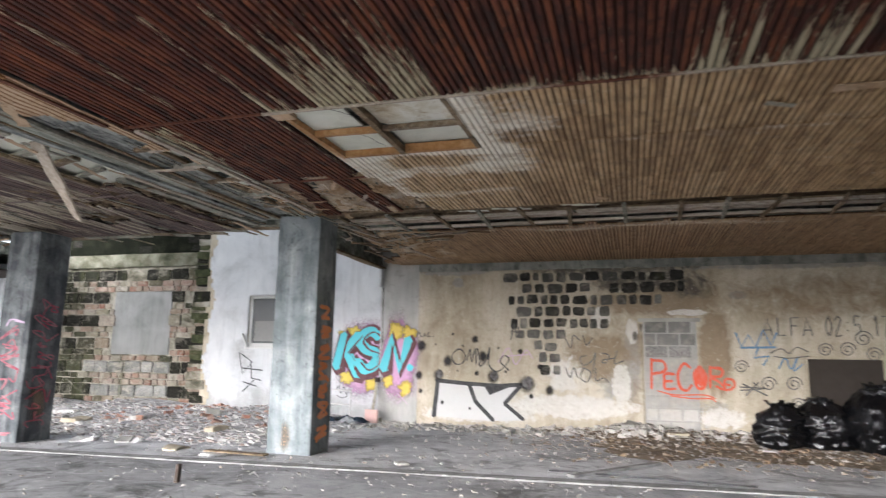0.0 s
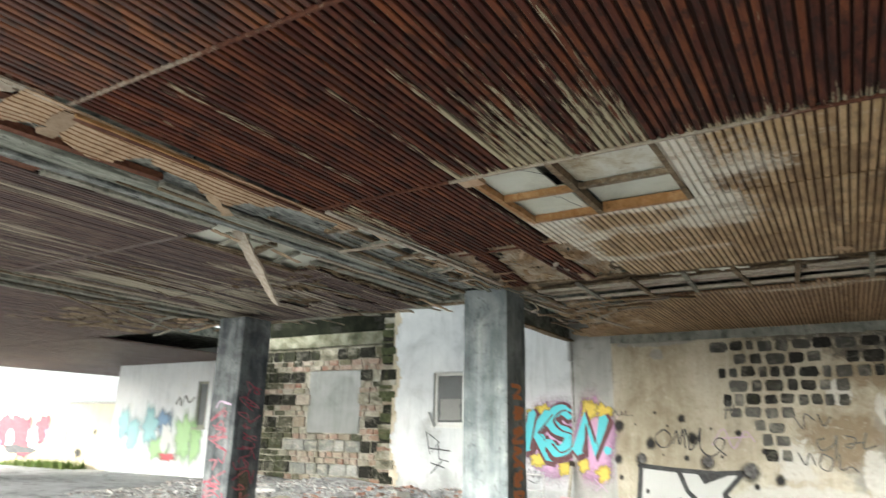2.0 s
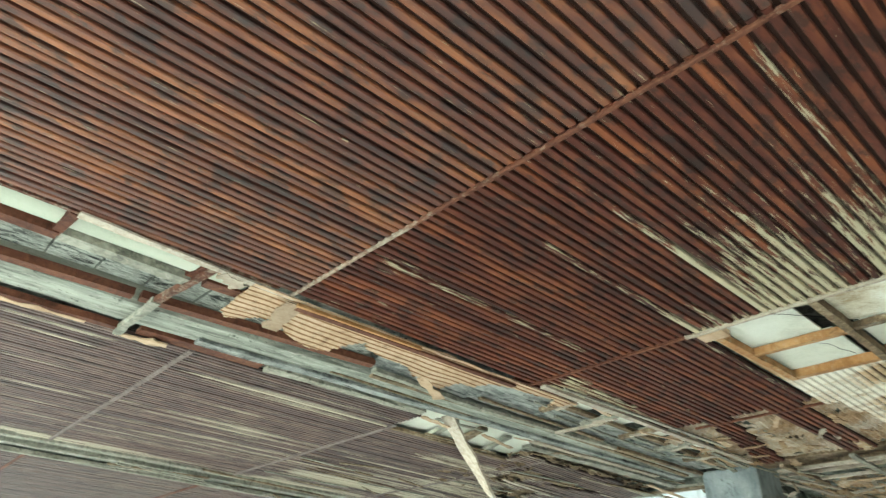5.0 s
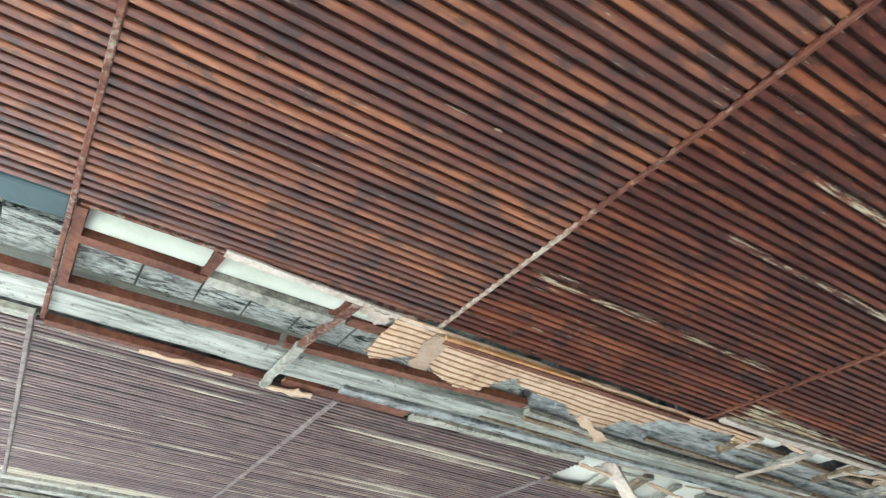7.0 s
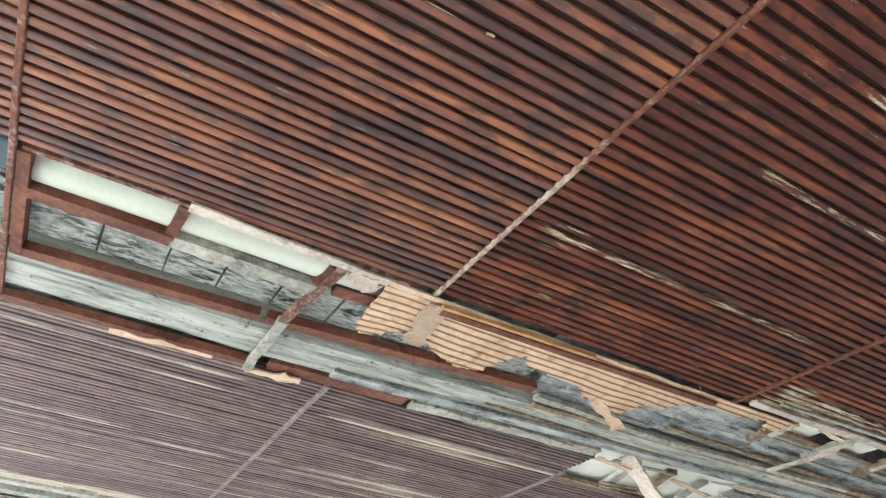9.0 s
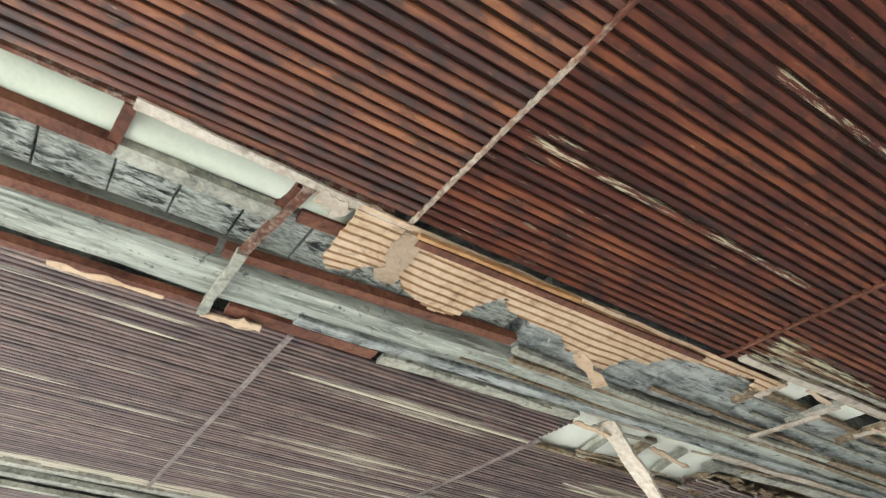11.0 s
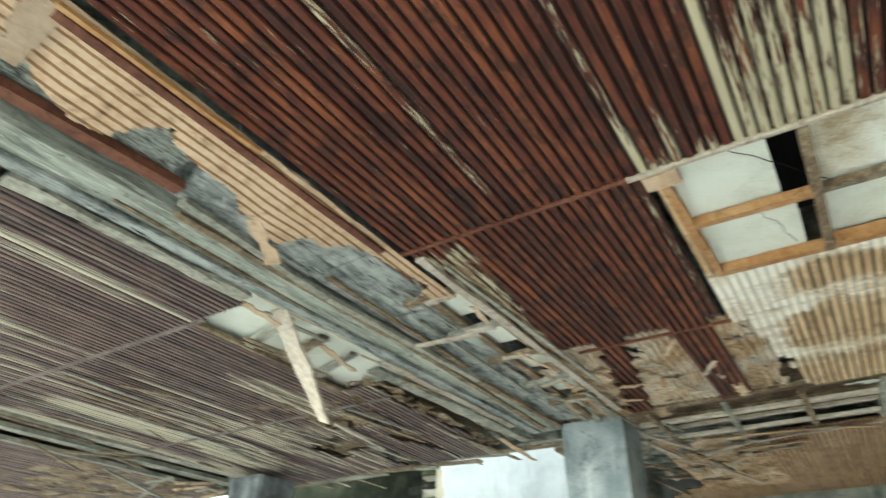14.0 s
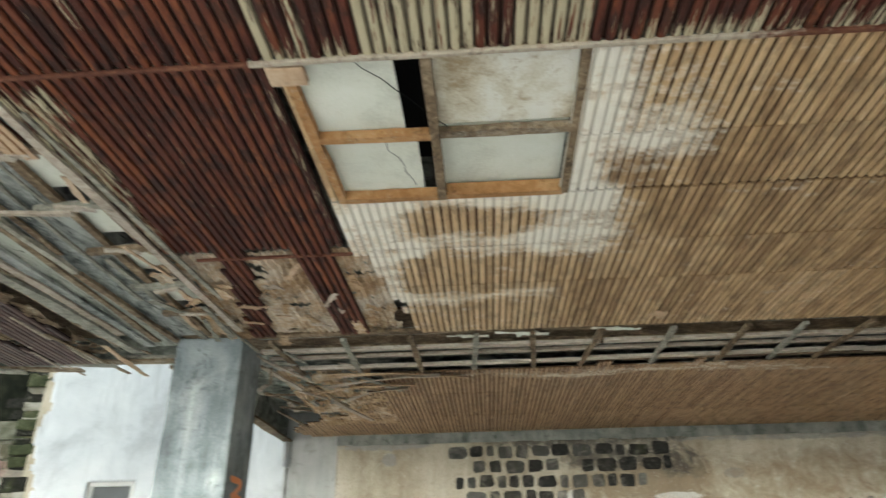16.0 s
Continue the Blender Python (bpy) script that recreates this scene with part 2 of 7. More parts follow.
def worn_floor(name, tones, dark, dust):
    """Worn floor: wet-dark patches, pale dust drifts, grit and hairline cracks."""
    n = Nodes(name, 0.85)
    big, mid, grit = n.noise(0.55, 6, 0.65, None, 0.6), n.noise(3.2, 6, 0.7, None, 0.4), n.noise(95, 3, 0.7)
    f = n.math("ADD", n.math("MULTIPLY", big, 0.45), n.math("ADD", n.math("MULTIPLY", mid, 0.35), n.math("MULTIPLY", grit, 0.2)))
    col = n.ramp(f, (0.38, tones[0]), (0.48, tones[1]), (0.60, tones[2]))
    col = n.mix(n.math("MULTIPLY", n.ramp(n.noise(1.5, 7, 0.72, None, 1.0), (0.52, 0.0), (0.62, 1.0)), 0.8), col, dark)
    col = n.mix(n.math("MULTIPLY", n.ramp(n.noise(2.3, 7, 0.75, n.scaled(1, 1.6, 1, 0.4), 0.7), (0.55, 0.0), (0.66, 1.0)), 0.7), col, dust)
    col = n.mix(n.ramp(n.noise(38, 4, 0.75), (0.66, 0.0), (0.70, 0.8)), col, dust)
    col = n.mix(n.ramp(n.noise(29, 4, 0.75), (0.30, 0.8), (0.35, 0.0)), col, dark)
    crack = n.ramp(n.cells(0.8, n.scaled(1, 1.3, 1, 0.3)), (0.0, 1.0), (0.010, 0.0))
    col = n.mix(n.math("MULTIPLY", crack, 0.25), col, (0.08, 0.078, 0.075))
    return n.done(col, n.math("ADD", n.math("MULTIPLY", grit, 0.5), n.math("ADD", mid, n.math("MULTIPLY", crack, -0.15))), 0.5, 0.02)


ASPHALT = worn_floor("grey_worn_asphalt", ((0.13, 0.13, 0.133), (0.25, 0.251, 0.257), (0.38, 0.38, 0.388)), (0.06, 0.058, 0.055), (0.50, 0.50, 0.504))
PAVING = worn_floor("dusty_grey_concrete_floor", ((0.264, 0.2673, 0.275), (0.462, 0.4675, 0.4785), (0.616, 0.6215, 0.6325)), (0.165, 0.1595, 0.154), (0.726, 0.7315, 0.7425))
# mostly unseen outer ground, kept pale to bounce light up at the ceiling
FORECOURT = masonry("pale_bounce_ground", ((0.32, (0.38, 0.37, 0.35)), (0.5, (0.52, 0.51, 0.49)), (0.7, (0.62, 0.61, 0.59))), 0.6, grit=90)
COURT_MORTAR = masonry("washed_out_lime_joint", ((0.36, (0.03, 0.034, 0.02)), (0.45, (0.14, 0.13, 0.095)), (0.54, (0.32, 0.30, 0.25)), (0.7, (0.44, 0.42, 0.365))), 2.2)
KERB = masonry("pale_kerb_stone", ((0.36, (0.12, 0.12, 0.117)), (0.48, (0.22, 0.22, 0.215)), (0.62, (0.32, 0.318, 0.31))), 4.5, dirt=(0.10, 0.096, 0.088))
SOIL = masonry("leaf_litter_soil", ((0.32, (0.07, 0.05, 0.035)), (0.5, (0.17, 0.13, 0.09)), (0.66, (0.28, 0.23, 0.17))), 3.0, dirt=(0.36, 0.33, 0.29))


def pieces(name, *tones, rough=0.88, bumpy=30, single=True, wash=0.5, soot=0.0, grit=0.55, smear=0.0):
    """Loose or laid pieces whose tone differs from piece to piece."""
    n = Nodes(name, rough)
    r = n.single() if single else n.island()
    steps = [(i / max(1, len(tones) - 1), c) for i, c in enumerate(tones)]
    col = n.ramp(r, *steps)
    f = n.noise(bumpy, 5, 0.65)
    col = n.mix(n.ramp(f, (0.35, grit), (0.65, 0.0)), col, (0.05, 0.045, 0.04))
    big = n.noise(6, 4, 0.6)
    col = n.mix(n.ramp(big, (0.5, 0.0), (0.75, wash)), col, (0.5, 0.47, 0.40))
    if soot:
        col = n.mix(n.math("MULTIPLY", n.ramp(n.noise(1.3, 7, 0.72, None, 0.8), (0.42, 0.0), (0.60, 1.0)), soot), col, (0.020, 0.022, 0.015))
        col = n.mix(n.math("MULTIPLY", n.ramp(n.noise(3.7, 6, 0.72, None, 0.8), (0.58, 0.0), (0.68, 1.0)), 0.5), col, (0.34, 0.315, 0.265))
    if smear:
        col = n.mix(n.ramp(n.noise(1.0, 8, 0.75, n.scaled(2.6, 2.6, 3.6), 0.9), (0.53, 0.0), (0.64, smear)), col, (0.40, 0.375, 0.315))
        col = n.mix(n.ramp(n.noise(1.0, 6, 0.72, n.scaled(3.0, 3.0, 0.9), 0.6), (0.56, 0.0), (0.66, 0.6)), col, (0.055, 0.062, 0.028))
    return n.done(col, f, 0.6, 0.01)


STONE = pieces("dark_basalt_block", (0.015, 0.0162, 0.0156), (0.027, 0.0282, 0.0264), (0.021, 0.0204, 0.018), (0.036, 0.036, 0.033), wash=0.12, smear=0.25)
STONE_MID = pieces("grey_basalt_block", (0.045, 0.047, 0.043), (0.085, 0.086, 0.078), (0.06, 0.058, 0.05), (0.11, 0.108, 0.096), wash=0.25, smear=0.4)
STONE_PALE = pieces("whitewashed_basalt_block", (0.121, 0.121, 0.11), (0.1815, 0.176, 0.1595), (0.0935, 0.0935, 0.08525))
CINDER = pieces("grey_cinder_block", (0.30, 0.30, 0.29), (0.35, 0.35, 0.34), (0.32, 0.32, 0.315), (0.38, 0.375, 0.36), soot=0.25)
RUBBLE = pieces("mixed_rubble", (0.34, 0.33, 0.32), (0.60, 0.59, 0.58), (0.18, 0.165, 0.155), (0.70, 0.69, 0.68), (0.46, 0.36, 0.31), (0.46, 0.45, 0.44), (0.76, 0.755, 0.745), (0.64, 0.63, 0.62), single=False, grit=0.3)
LITTER = pieces("dry_leaves_and_scraps", (0.24, 0.15, 0.08), (0.16, 0.10, 0.06), (0.30, 0.22, 0.13), (0.5, 0.48, 0.45), (0.12, 0.08, 0.05), single=False)


def wool():
    """Wood-wool slab: matted grey strands with black voids drawn out along the slab."""
    n = Nodes("wood_wool_cement_slab", 0.9)
    strand = n.noise(1.0, 6, 0.75, n.scaled(60, 18, 60), 0.6)
    col = n.ramp(strand, (0.34, (0.10, 0.105, 0.095)), (0.48, (0.27, 0.28, 0.25)), (0.64, (0.44, 0.455, 0.40)))
    void = n.ramp(n.noise(1.0, 5, 0.7, n.scaled(34, 9, 34), 0.8), (0.50, 0.0), (0.57, 1.0))
    patch = n.ramp(n.noise(4.0, 3, 0.6), (0.36, 0.25), (0.58, 1.0))
    void = n.math("MULTIPLY", void, patch)
    col = n.mix(void, col, (0.010, 0.011, 0.011))
    return n.done(col, n.math("SUBTRACT", strand, void), 0.9, 0.012)


WOOL = wool()


def beam_paint():
    """Pale grey concrete with smears and scrapes drawn out along the beam."""
    n = Nodes("scraped_grey_concrete", 0.85)
    drawn = n.noise(1.0, 6, 0.65, n.scaled(14, 1.6, 14), 0.5)
    spot = n.noise(16, 6, 0.75, None, 0.6)
    col = n.ramp(drawn, (0.36, (0.11, 0.115, 0.098)), (0.48, (0.27, 0.28, 0.24)), (0.62, (0.40, 0.41, 0.355)))
    col = n.mix(n.ramp(spot, (0.34, 0.85), (0.43, 0.0)), col, (0.045, 0.046, 0.04))
    col = n.mix(n.ramp(n.noise(1.0, 5, 0.7, n.scaled(30, 5, 30)), (0.56, 0.0), (0.66, 0.7)), col, (0.52, 0.52, 0.455))
    return n.done(col, n.math("ADD", spot, drawn), 0.6, 0.01)


BEAM_PAINT = beam_paint()


def grey_slab():
    """Blue-grey cement board with long smears, cracks and lime marks."""
    n = Nodes("smeared_grey_cement_board", 0.85)
    drawn = n.noise(1.0, 7, 0.68, n.scaled(11, 2.2, 11), 0.7)
    spot = n.noise(9, 7, 0.78, None, 0.7)
    col = n.ramp(n.math("ADD", n.math("MULTIPLY", drawn, 0.6), n.math("MULTIPLY", spot, 0.4)), (0.40, (0.055, 0.060, 0.058)), (0.47, (0.19, 0.20, 0.19)), (0.57, (0.38, 0.392, 0.365)))
    col = n.mix(n.ramp(n.noise(5, 8, 0.8, None, 1.2), (0.60, 0.0), (0.68, 0.8)), col, (0.60, 0.61, 0.57))
    crack = n.ramp(n.noise(1.0, 4, 0.7, n.scaled(26, 4, 26), 0.4), (0.33, 1.0), (0.39, 0.0))
    col = n.mix(crack, col, (0.016, 0.017, 0.016))
    return n.done(col, n.math("SUBTRACT", n.math("ADD", drawn, spot), crack), 0.8, 0.012)


GREY_SLAB = grey_slab()


def plain(name, colour, rough=0.6, metal=0.0, vary=0.25, scale=18):
    n = Nodes(name, rough, metal)
    f = n.noise(scale, 4, 0.6)
    dark = tuple(v * (1 - vary) for v in colour)
    return n.done(n.mix(f, dark, colour), f, 0.2, 0.005)


def bin_liner():
    n = Nodes("black_bin_liner_plastic", 0.3)
    crease = n.math("ABSOLUTE", n.math("SUBTRACT", n.noise(9, 5, 0.6, None, 1.5), 0.5))
    small = n.math("ABSOLUTE", n.math("SUBTRACT", n.noise(26, 4, 0.6, None, 1.0), 0.5))
    return n.done(n.mix(n.noise(4), (0.003, 0.003, 0.004), (0.007, 0.007, 0.008)), n.math("ADD", crease, n.math("MULTIPLY", small, 0.35)), 0.7, 0.02, n.ramp(n.noise(6), (0.4, 0.14), (0.6, 0.26)))


BAG = bin_liner()
STEEL = plain("rusty_steel", (0.06, 0.04, 0.03), 0.8, 0.2, 0.5)
PVC = plain("white_painted_timber", (0.70, 0.70, 0.68), 0.5, 0, 0.2)
GLASS = plain("dusty_window_glass", (0.07, 0.078, 0.082), 0.45, 0, 0.5, 5)
CLOTH = plain("dark_blue_cloth", (0.035, 0.05, 0.075), 0.9, 0, 0.5)
PINK = plain("faded_pink_plastic", (0.62, 0.40, 0.36), 0.6)
GREY_PIPE = plain("grey_plastic_pipe", (0.45, 0.46, 0.47), 0.5)
# black for crack lines and for the darkness inside the hatch gap
BLACK_HOLE = plain("gap_and_crack_black", (0.006, 0.006, 0.006), 0.95)


def paint(name, colour, fade=0.35):
    n = Nodes(name, 0.65)
    f = n.noise(14, 5, 0.65)
    base = tuple(v * (1 - fade) + 0.42 * fade for v in colour)
    return n.done(n.mix(n.ramp(f, (0.40, 0.0), (0.66, 1.0)), colour, base), f, 0.15, 0.004)


def spray(name, colour, full=0.85):
    """Sprayed paint that thins out towards its edge and lets the wall show."""
    n = Nodes(name, 0.7)
    f = n.noise(22, 4, 0.65)
    n.put(n.b.inputs["Alpha"], n.ramp(n.math("ADD", n.worn(), n.math("MULTIPLY", n.math("SUBTRACT", f, 0.5), 0.7)), (0.15, 0.0), (0.80, full)))
    return n.done(n.mix(f, tuple(v * 0.85 for v in colour), colour))


S_PINK = spray("pink_haze", (0.66, 0.37, 0.60), 0.95)
S_YELLOW = spray("yellow_haze", (0.78, 0.60, 0.10), 0.92)
S_BLACK = spray("black_spot", (0.02, 0.018, 0.018), 0.95)
S_BLUE = spray("blue_haze", (0.16, 0.26, 0.40), 0.8)
S_CYAN = spray("cyan_haze", (0.35, 0.62, 0.66), 0.7)
S_GREEN = spray("green_haze", (0.40, 0.62, 0.30), 0.75)
S_RED = spray("red_haze", (0.62, 0.10, 0.12), 0.9)
S_LILAC = spray("lilac_haze", (0.52, 0.36, 0.52), 0.75)
S_RUST = spray("rust_bloom", (0.24, 0.16, 0.09), 0.6)
P_BLACK = paint("black_spray_paint", (0.02, 0.02, 0.022), 0.12)
P_GREY = paint("thin_black_spray", (0.05, 0.046, 0.042), 0.3)
P_RED = paint("orange_red_spray", (0.62, 0.085, 0.03), 0.15)
P_CYAN = paint("turquoise_spray", (0.10, 0.58, 0.66), 0.08)
P_MAROON = paint("maroon_spray", (0.10, 0.022, 0.03), 0.1)
P_SILVER = paint("chalky_white_spray", (0.58, 0.58, 0.57), 0.1)
P_BLUE = paint("blue_spray", (0.08, 0.20, 0.36), 0.3)
P_ORANGE = paint("orange_spray", (0.74, 0.24, 0.07), 0.25)
P_CRIMSON = paint("crimson_spray", (0.27, 0.03, 0.06), 0.35)
P_ROSE = paint("deep_rose_spray", (0.30, 0.012, 0.030), 0.12)
P_LILAC = paint("lilac_spray", (0.55, 0.38, 0.55), 0.3)


# ---------------------------------------------------------------- geometry helpers
def link(name, verts, faces, mats, parent=None, wear=None, which=None, smooth=False):
    me = bpy.data.meshes.new(name)
    me.from_pydata(verts, [], faces)
    for m in mats if isinstance(mats, (list, tuple)) else (mats,):
        me.materials.append(m)
    if which is not None:
        me.polygons.foreach_set("material_index", which)
    if wear is not None:
        me.attributes.new("wear", "FLOAT", "POINT").data.foreach_set("value", wear)
    if smooth:
        me.polygons.foreach_set("use_smooth", [True] * len(me.polygons))
    me.update()
    ob = new(name, me)
    if parent:
        ob.parent = parent
    return ob


def part(name, bm, material, parent=None, label=""):
    """Links a bmesh as one mesh object under a thing or a part."""
    me = bpy.data.meshes.new(name)
    bm.normal_update()
    bm.to_mesh(me)
    bm.free()
    me.materials.append(material)
    ob = new(name, me)
    if parent:
        ob.parent = parent
    return tagged(ob, label)


def thing(name, label, category, group="", kind="", at=(0, 0, 0)):
    ob = new(name)
    ob.location = at
    ob.empty_display_size = 0.1
    return tagged(ob, label, category, group, kind)


def box(bm, x0, x1, y0, y1, z0, z1, m=None):
    vs = [bm.verts.new(p) for p in ((x0, y0, z0), (x1, y0, z0), (x1, y1, z0), (x0, y1, z0), (x0, y0, z1), (x1, y0, z1), (x1, y1, z1), (x0, y1, z1))]
    for f in ((3, 2, 1, 0), (4, 5, 6, 7), (0, 1, 5, 4), (1, 2, 6, 5), (2, 3, 7, 6), (3, 0, 4, 7)):
        bm.faces.new([vs[i] for i in f])
    if m is not None:
        for v in vs:
            v.co = m @ v.co
    return vs


def rough_box(x0, x1, y0, y1, z0, z1, cuts=3, bevel=0.01, jitter=0.004, seed=0):
    """A box with bevelled, slightly uneven edges."""
    bm = bmesh.new()
    box(bm, x0, x1, y0, y1, z0, z1)
    bmesh.ops.bevel(bm, geom=bm.edges[:], offset=bevel, segments=2, affect="EDGES", profile=0.6)
    if cuts:
        longest = max(x1 - x0, y1 - y0, z1 - z0)
        edges = [e for e in bm.edges if e.calc_length() > longest * 0.4]
        bmesh.ops.subdivide_edges(bm, edges=edges, cuts=cuts, use_grid_fill=True)
    for v in bm.verts:
        v.co += jitter * noise.noise_vector(v.co * 3.1 + Vector((seed, 0, 0)))
    return bm


def plank(name, a, b, width, thick, material, parent=None, wear=0.0, sag=0.0, steps=6, rag=0.0, seed=0, twist=0.0):
    """A board from a to b whose edges may be ragged."""
    a, b = Vector(a), Vector(b)
    d = (b - a).normalized()
    side = d.cross(Vector((0, 0, 1)))
    side = side.normalized() if side.length > 1e-3 else Vector((1, 0, 0))
    up = side.cross(d)
    verts, faces, ws = [], [], []
    for i in range(steps + 1):
        f = i / steps
        c = a.lerp(b, f) - Vector((0, 0, sag * 4 * f * (1 - f)))
        s = Matrix.Rotation(twist * f, 3, d) @ side
        u = Matrix.Rotation(twist * f, 3, d) @ up
        wl = width / 2 * (1 + rag * noise.noise(Vector((f * 5 + seed, 1.3, 0))))
        wr = width / 2 * (1 + rag * noise.noise(Vector((f * 5 + seed, 7.9, 0))))
        e = thick / 2
        for p in (c - s * wl - u * e, c + s * wr - u * e, c + s * wr + u * e, c - s * wl + u * e):
            verts.append(p)
            ws.append(wear)
        if i:
            k = 4 * i
            for j in range(4):
                faces.append((k - 4 + j, k - 4 + (j + 1) % 4, k + (j + 1) % 4, k + j))
    faces += [(3, 2, 1, 0), tuple(4 * steps + j for j in range(4))]
    return link(name, verts, faces, material, parent, ws)


def tube(name, pts, r, material, parent=None, sides=8):
    verts, faces = [], []
    pts = [Vector(p) for p in pts]
    for i, p in enumerate(pts):
        d = (pts[min(i + 1, len(pts) - 1)] - pts[max(i - 1, 0)]).normalized()
        s = d.cross(Vector((0.3, 0.2, 1))).normalized()
        u = s.cross(d)
        for k in range(sides):
            a = 2 * math.pi * k / sides
            verts.append(p + r * (math.cos(a) * s + math.sin(a) * u))
        if i:
            b = sides * i
            for k in range(sides):
                faces.append((b - sides + k, b - sides + (k + 1) % sides, b + (k + 1) % sides, b + k))
    faces += [tuple(range(sides))[::-1], tuple(sides * (len(pts) - 1) + k for k in range(sides))]
    return link(name, verts, faces, material, parent, smooth=True)


def chunk(rng, size, flat=1.0):
    """The vertices and faces of one broken lump, about the origin."""
    base = [(-1, -1, -1), (1, -1, -1), (1, 1, -1), (-1, 1, -1), (-1, -1, 1), (1, -1, 1), (1, 1, 1), (-1, 1, 1)]
    vs = [Vector([c * size * 0.5 * rng.uniform(0.55, 1.1) for c in p]) for p in base]
    for v in vs:
        v.z *= flat
    return vs, ((3, 2, 1, 0), (4, 5, 6, 7), (0, 1, 5, 4), (1, 2, 6, 5), (2, 3, 7, 6), (3, 0, 4, 7))


PITCH, CEIL = 0.054, 3.10


def slat_field(name, x0, x1, y0, y1, mats, wear, keep=None, z=None, step=0.16, width=0.036, depth=0.020, seed=0, sag=None):
    """A grooved board ceiling: slats along y on a thin backing, cut away where keep() is false."""
    verts, faces, ws, which = [], [], [], []
    rng = random.Random(seed)
    n = int((x1 - x0) / PITCH)
    ny = max(2, round((y1 - y0) / step))
    for i in range(n):
        x = x0 + (i + 0.5) * PITCH
        dx, dz = rng.uniform(-0.002, 0.002), rng.uniform(-0.002, 0.003)
        run = []
        for j in range(ny + 2):
            y = y0 + (y1 - y0) * min(j, ny) / ny
            ok = j <= ny and (keep is None or keep(x, y))
            if ok:
                run.append(y)
            if (not ok or j == ny) and run:
                if len(run) > 1:
                    for kind in (0, 1):
                        half = width / 2 if kind == 0 else PITCH / 2
                        first = len(verts)
                        for k, yy in enumerate(run):
                            low = (z or CEIL) + (sag(x, yy) if sag else 0.0)
                            if kind == 0:
                                b = low + dz
                                prof = ((-half, low + depth), (-half, b + 0.005), (-half + 0.005, b), (half - 0.005, b), (half, b + 0.005), (half, low + depth))
                            else:
                                prof = ((-half, low + depth - 0.001), (half, low + depth - 0.001), (half, low + depth + 0.01), (-half, low + depth + 0.01))
                            wv = wear(x, yy) if wear else 0.0
                            for px, pz in prof:
                                verts.append((x + px + (dx if kind == 0 else 0), yy, pz))
                                ws.append(wv)
                            m = len(prof)
                            if k:
                                c = first + m * k
                                for q in range(m - 1 if kind == 0 else m):
                                    faces.append((c - m + q, c - m + (q + 1) % m, c + (q + 1) % m, c + q))
                                    which.append(kind)
                        m = 6 if kind == 0 else 4
                        faces.append(tuple(first + q for q in range(m))[::-1])
                        faces.append(tuple(first + m * (len(run) - 1) + q for q in range(m)))
                        which += [kind, kind]
                run = []
    return link(name, verts, faces, mats, None, ws, which)


def smooth01(a, b, v):
    f = max(0.0, min(1.0, (v - a) / (b - a)))
    return f * f * (3 - 2 * f)


def rnd(x, y, s=1.0, o=0.0):
    return noise.noise(Vector((x * s, y * s, o)))


# ---------------------------------------------------------------- ground and floor
def sheet(name, x0, x1, y0, y1, z, nx, ny, amp, material, label, category):
    verts = [(x0 + (x1 - x0) * i / nx, y0 + (y1 - y0) * j / ny, 0) for j in range(ny + 1) for i in range(nx + 1)]
    verts = [(x, y, z + amp * (rnd(x, y, 0.7) + 0.5 * rnd(x, y, 2.3, 4.0))) for x, y, _ in verts]
    faces = [(j * (nx + 1) + i, j * (nx + 1) + i + 1, (j + 1) * (nx + 1) + i + 1, (j + 1) * (nx + 1) + i) for j in range(ny) for i in range(nx)]
    return tagged(link(name, verts, faces, material, smooth=True), label, category, kind="structure")


sheet("ground", -400, 400, -400, 400, -0.16, 2, 2, 0.0, FORECOURT, "grey worn ground sheet reaching the horizon", "ground")
sheet("road", -24, 12, -0.9, 8.3, -0.014, 180, 46, 0.008, ASPHALT, "worn grey asphalt driveway under the roof", "road")
bm = bmesh.new()
box(bm, -24, 12, 8.35, 16, -0.15, -0.03)
part("floor_base", bm, PAVING)
tagged(bpy.data.objects["floor_base"], "concrete base of the raised walkway", "floor", kind="structure")
KERB_Y, KERB_SLOPE = 7.42, 0.042


def kerb_back(x):
    """The line along which the walkway floor meets its kerb."""
    return KERB_Y + KERB_SLOPE * x


walkway = sheet("floor", -24, 12, KERB_Y, 14, 0.0, 180, 40, 0.008, PAVING, "dusty grey concrete walkway floor with scattered debris", "floor")
for v in walkway.data.vertices:
    v.co.y += KERB_SLOPE * v.co.x * (14 - v.co.y) / (14 - KERB_Y)
kerb = thing("kerb", "pale worn kerb stones along the walkway edge", "kerb", kind="structure")
for i in range(36):
    x = -24 + i
    b = rough_box(x + 0.004, x + 0.996, -0.215 + 0.012 * rnd(x, 4, 1), 0.0, -0.16, 0.003 + 0.002 * rnd(x, 0, 1), 3, 0.012, 0.004, i)
    stone = part("kerb_stone", b, KERB, kerb)
    for v in stone.data.vertices:
        v.co.y += kerb_back(v.co.x)

# ---------------------------------------------------------------- walls
WALL_Y, COURT_Y, STONE_Y = 12.48, 12.75, 13.05


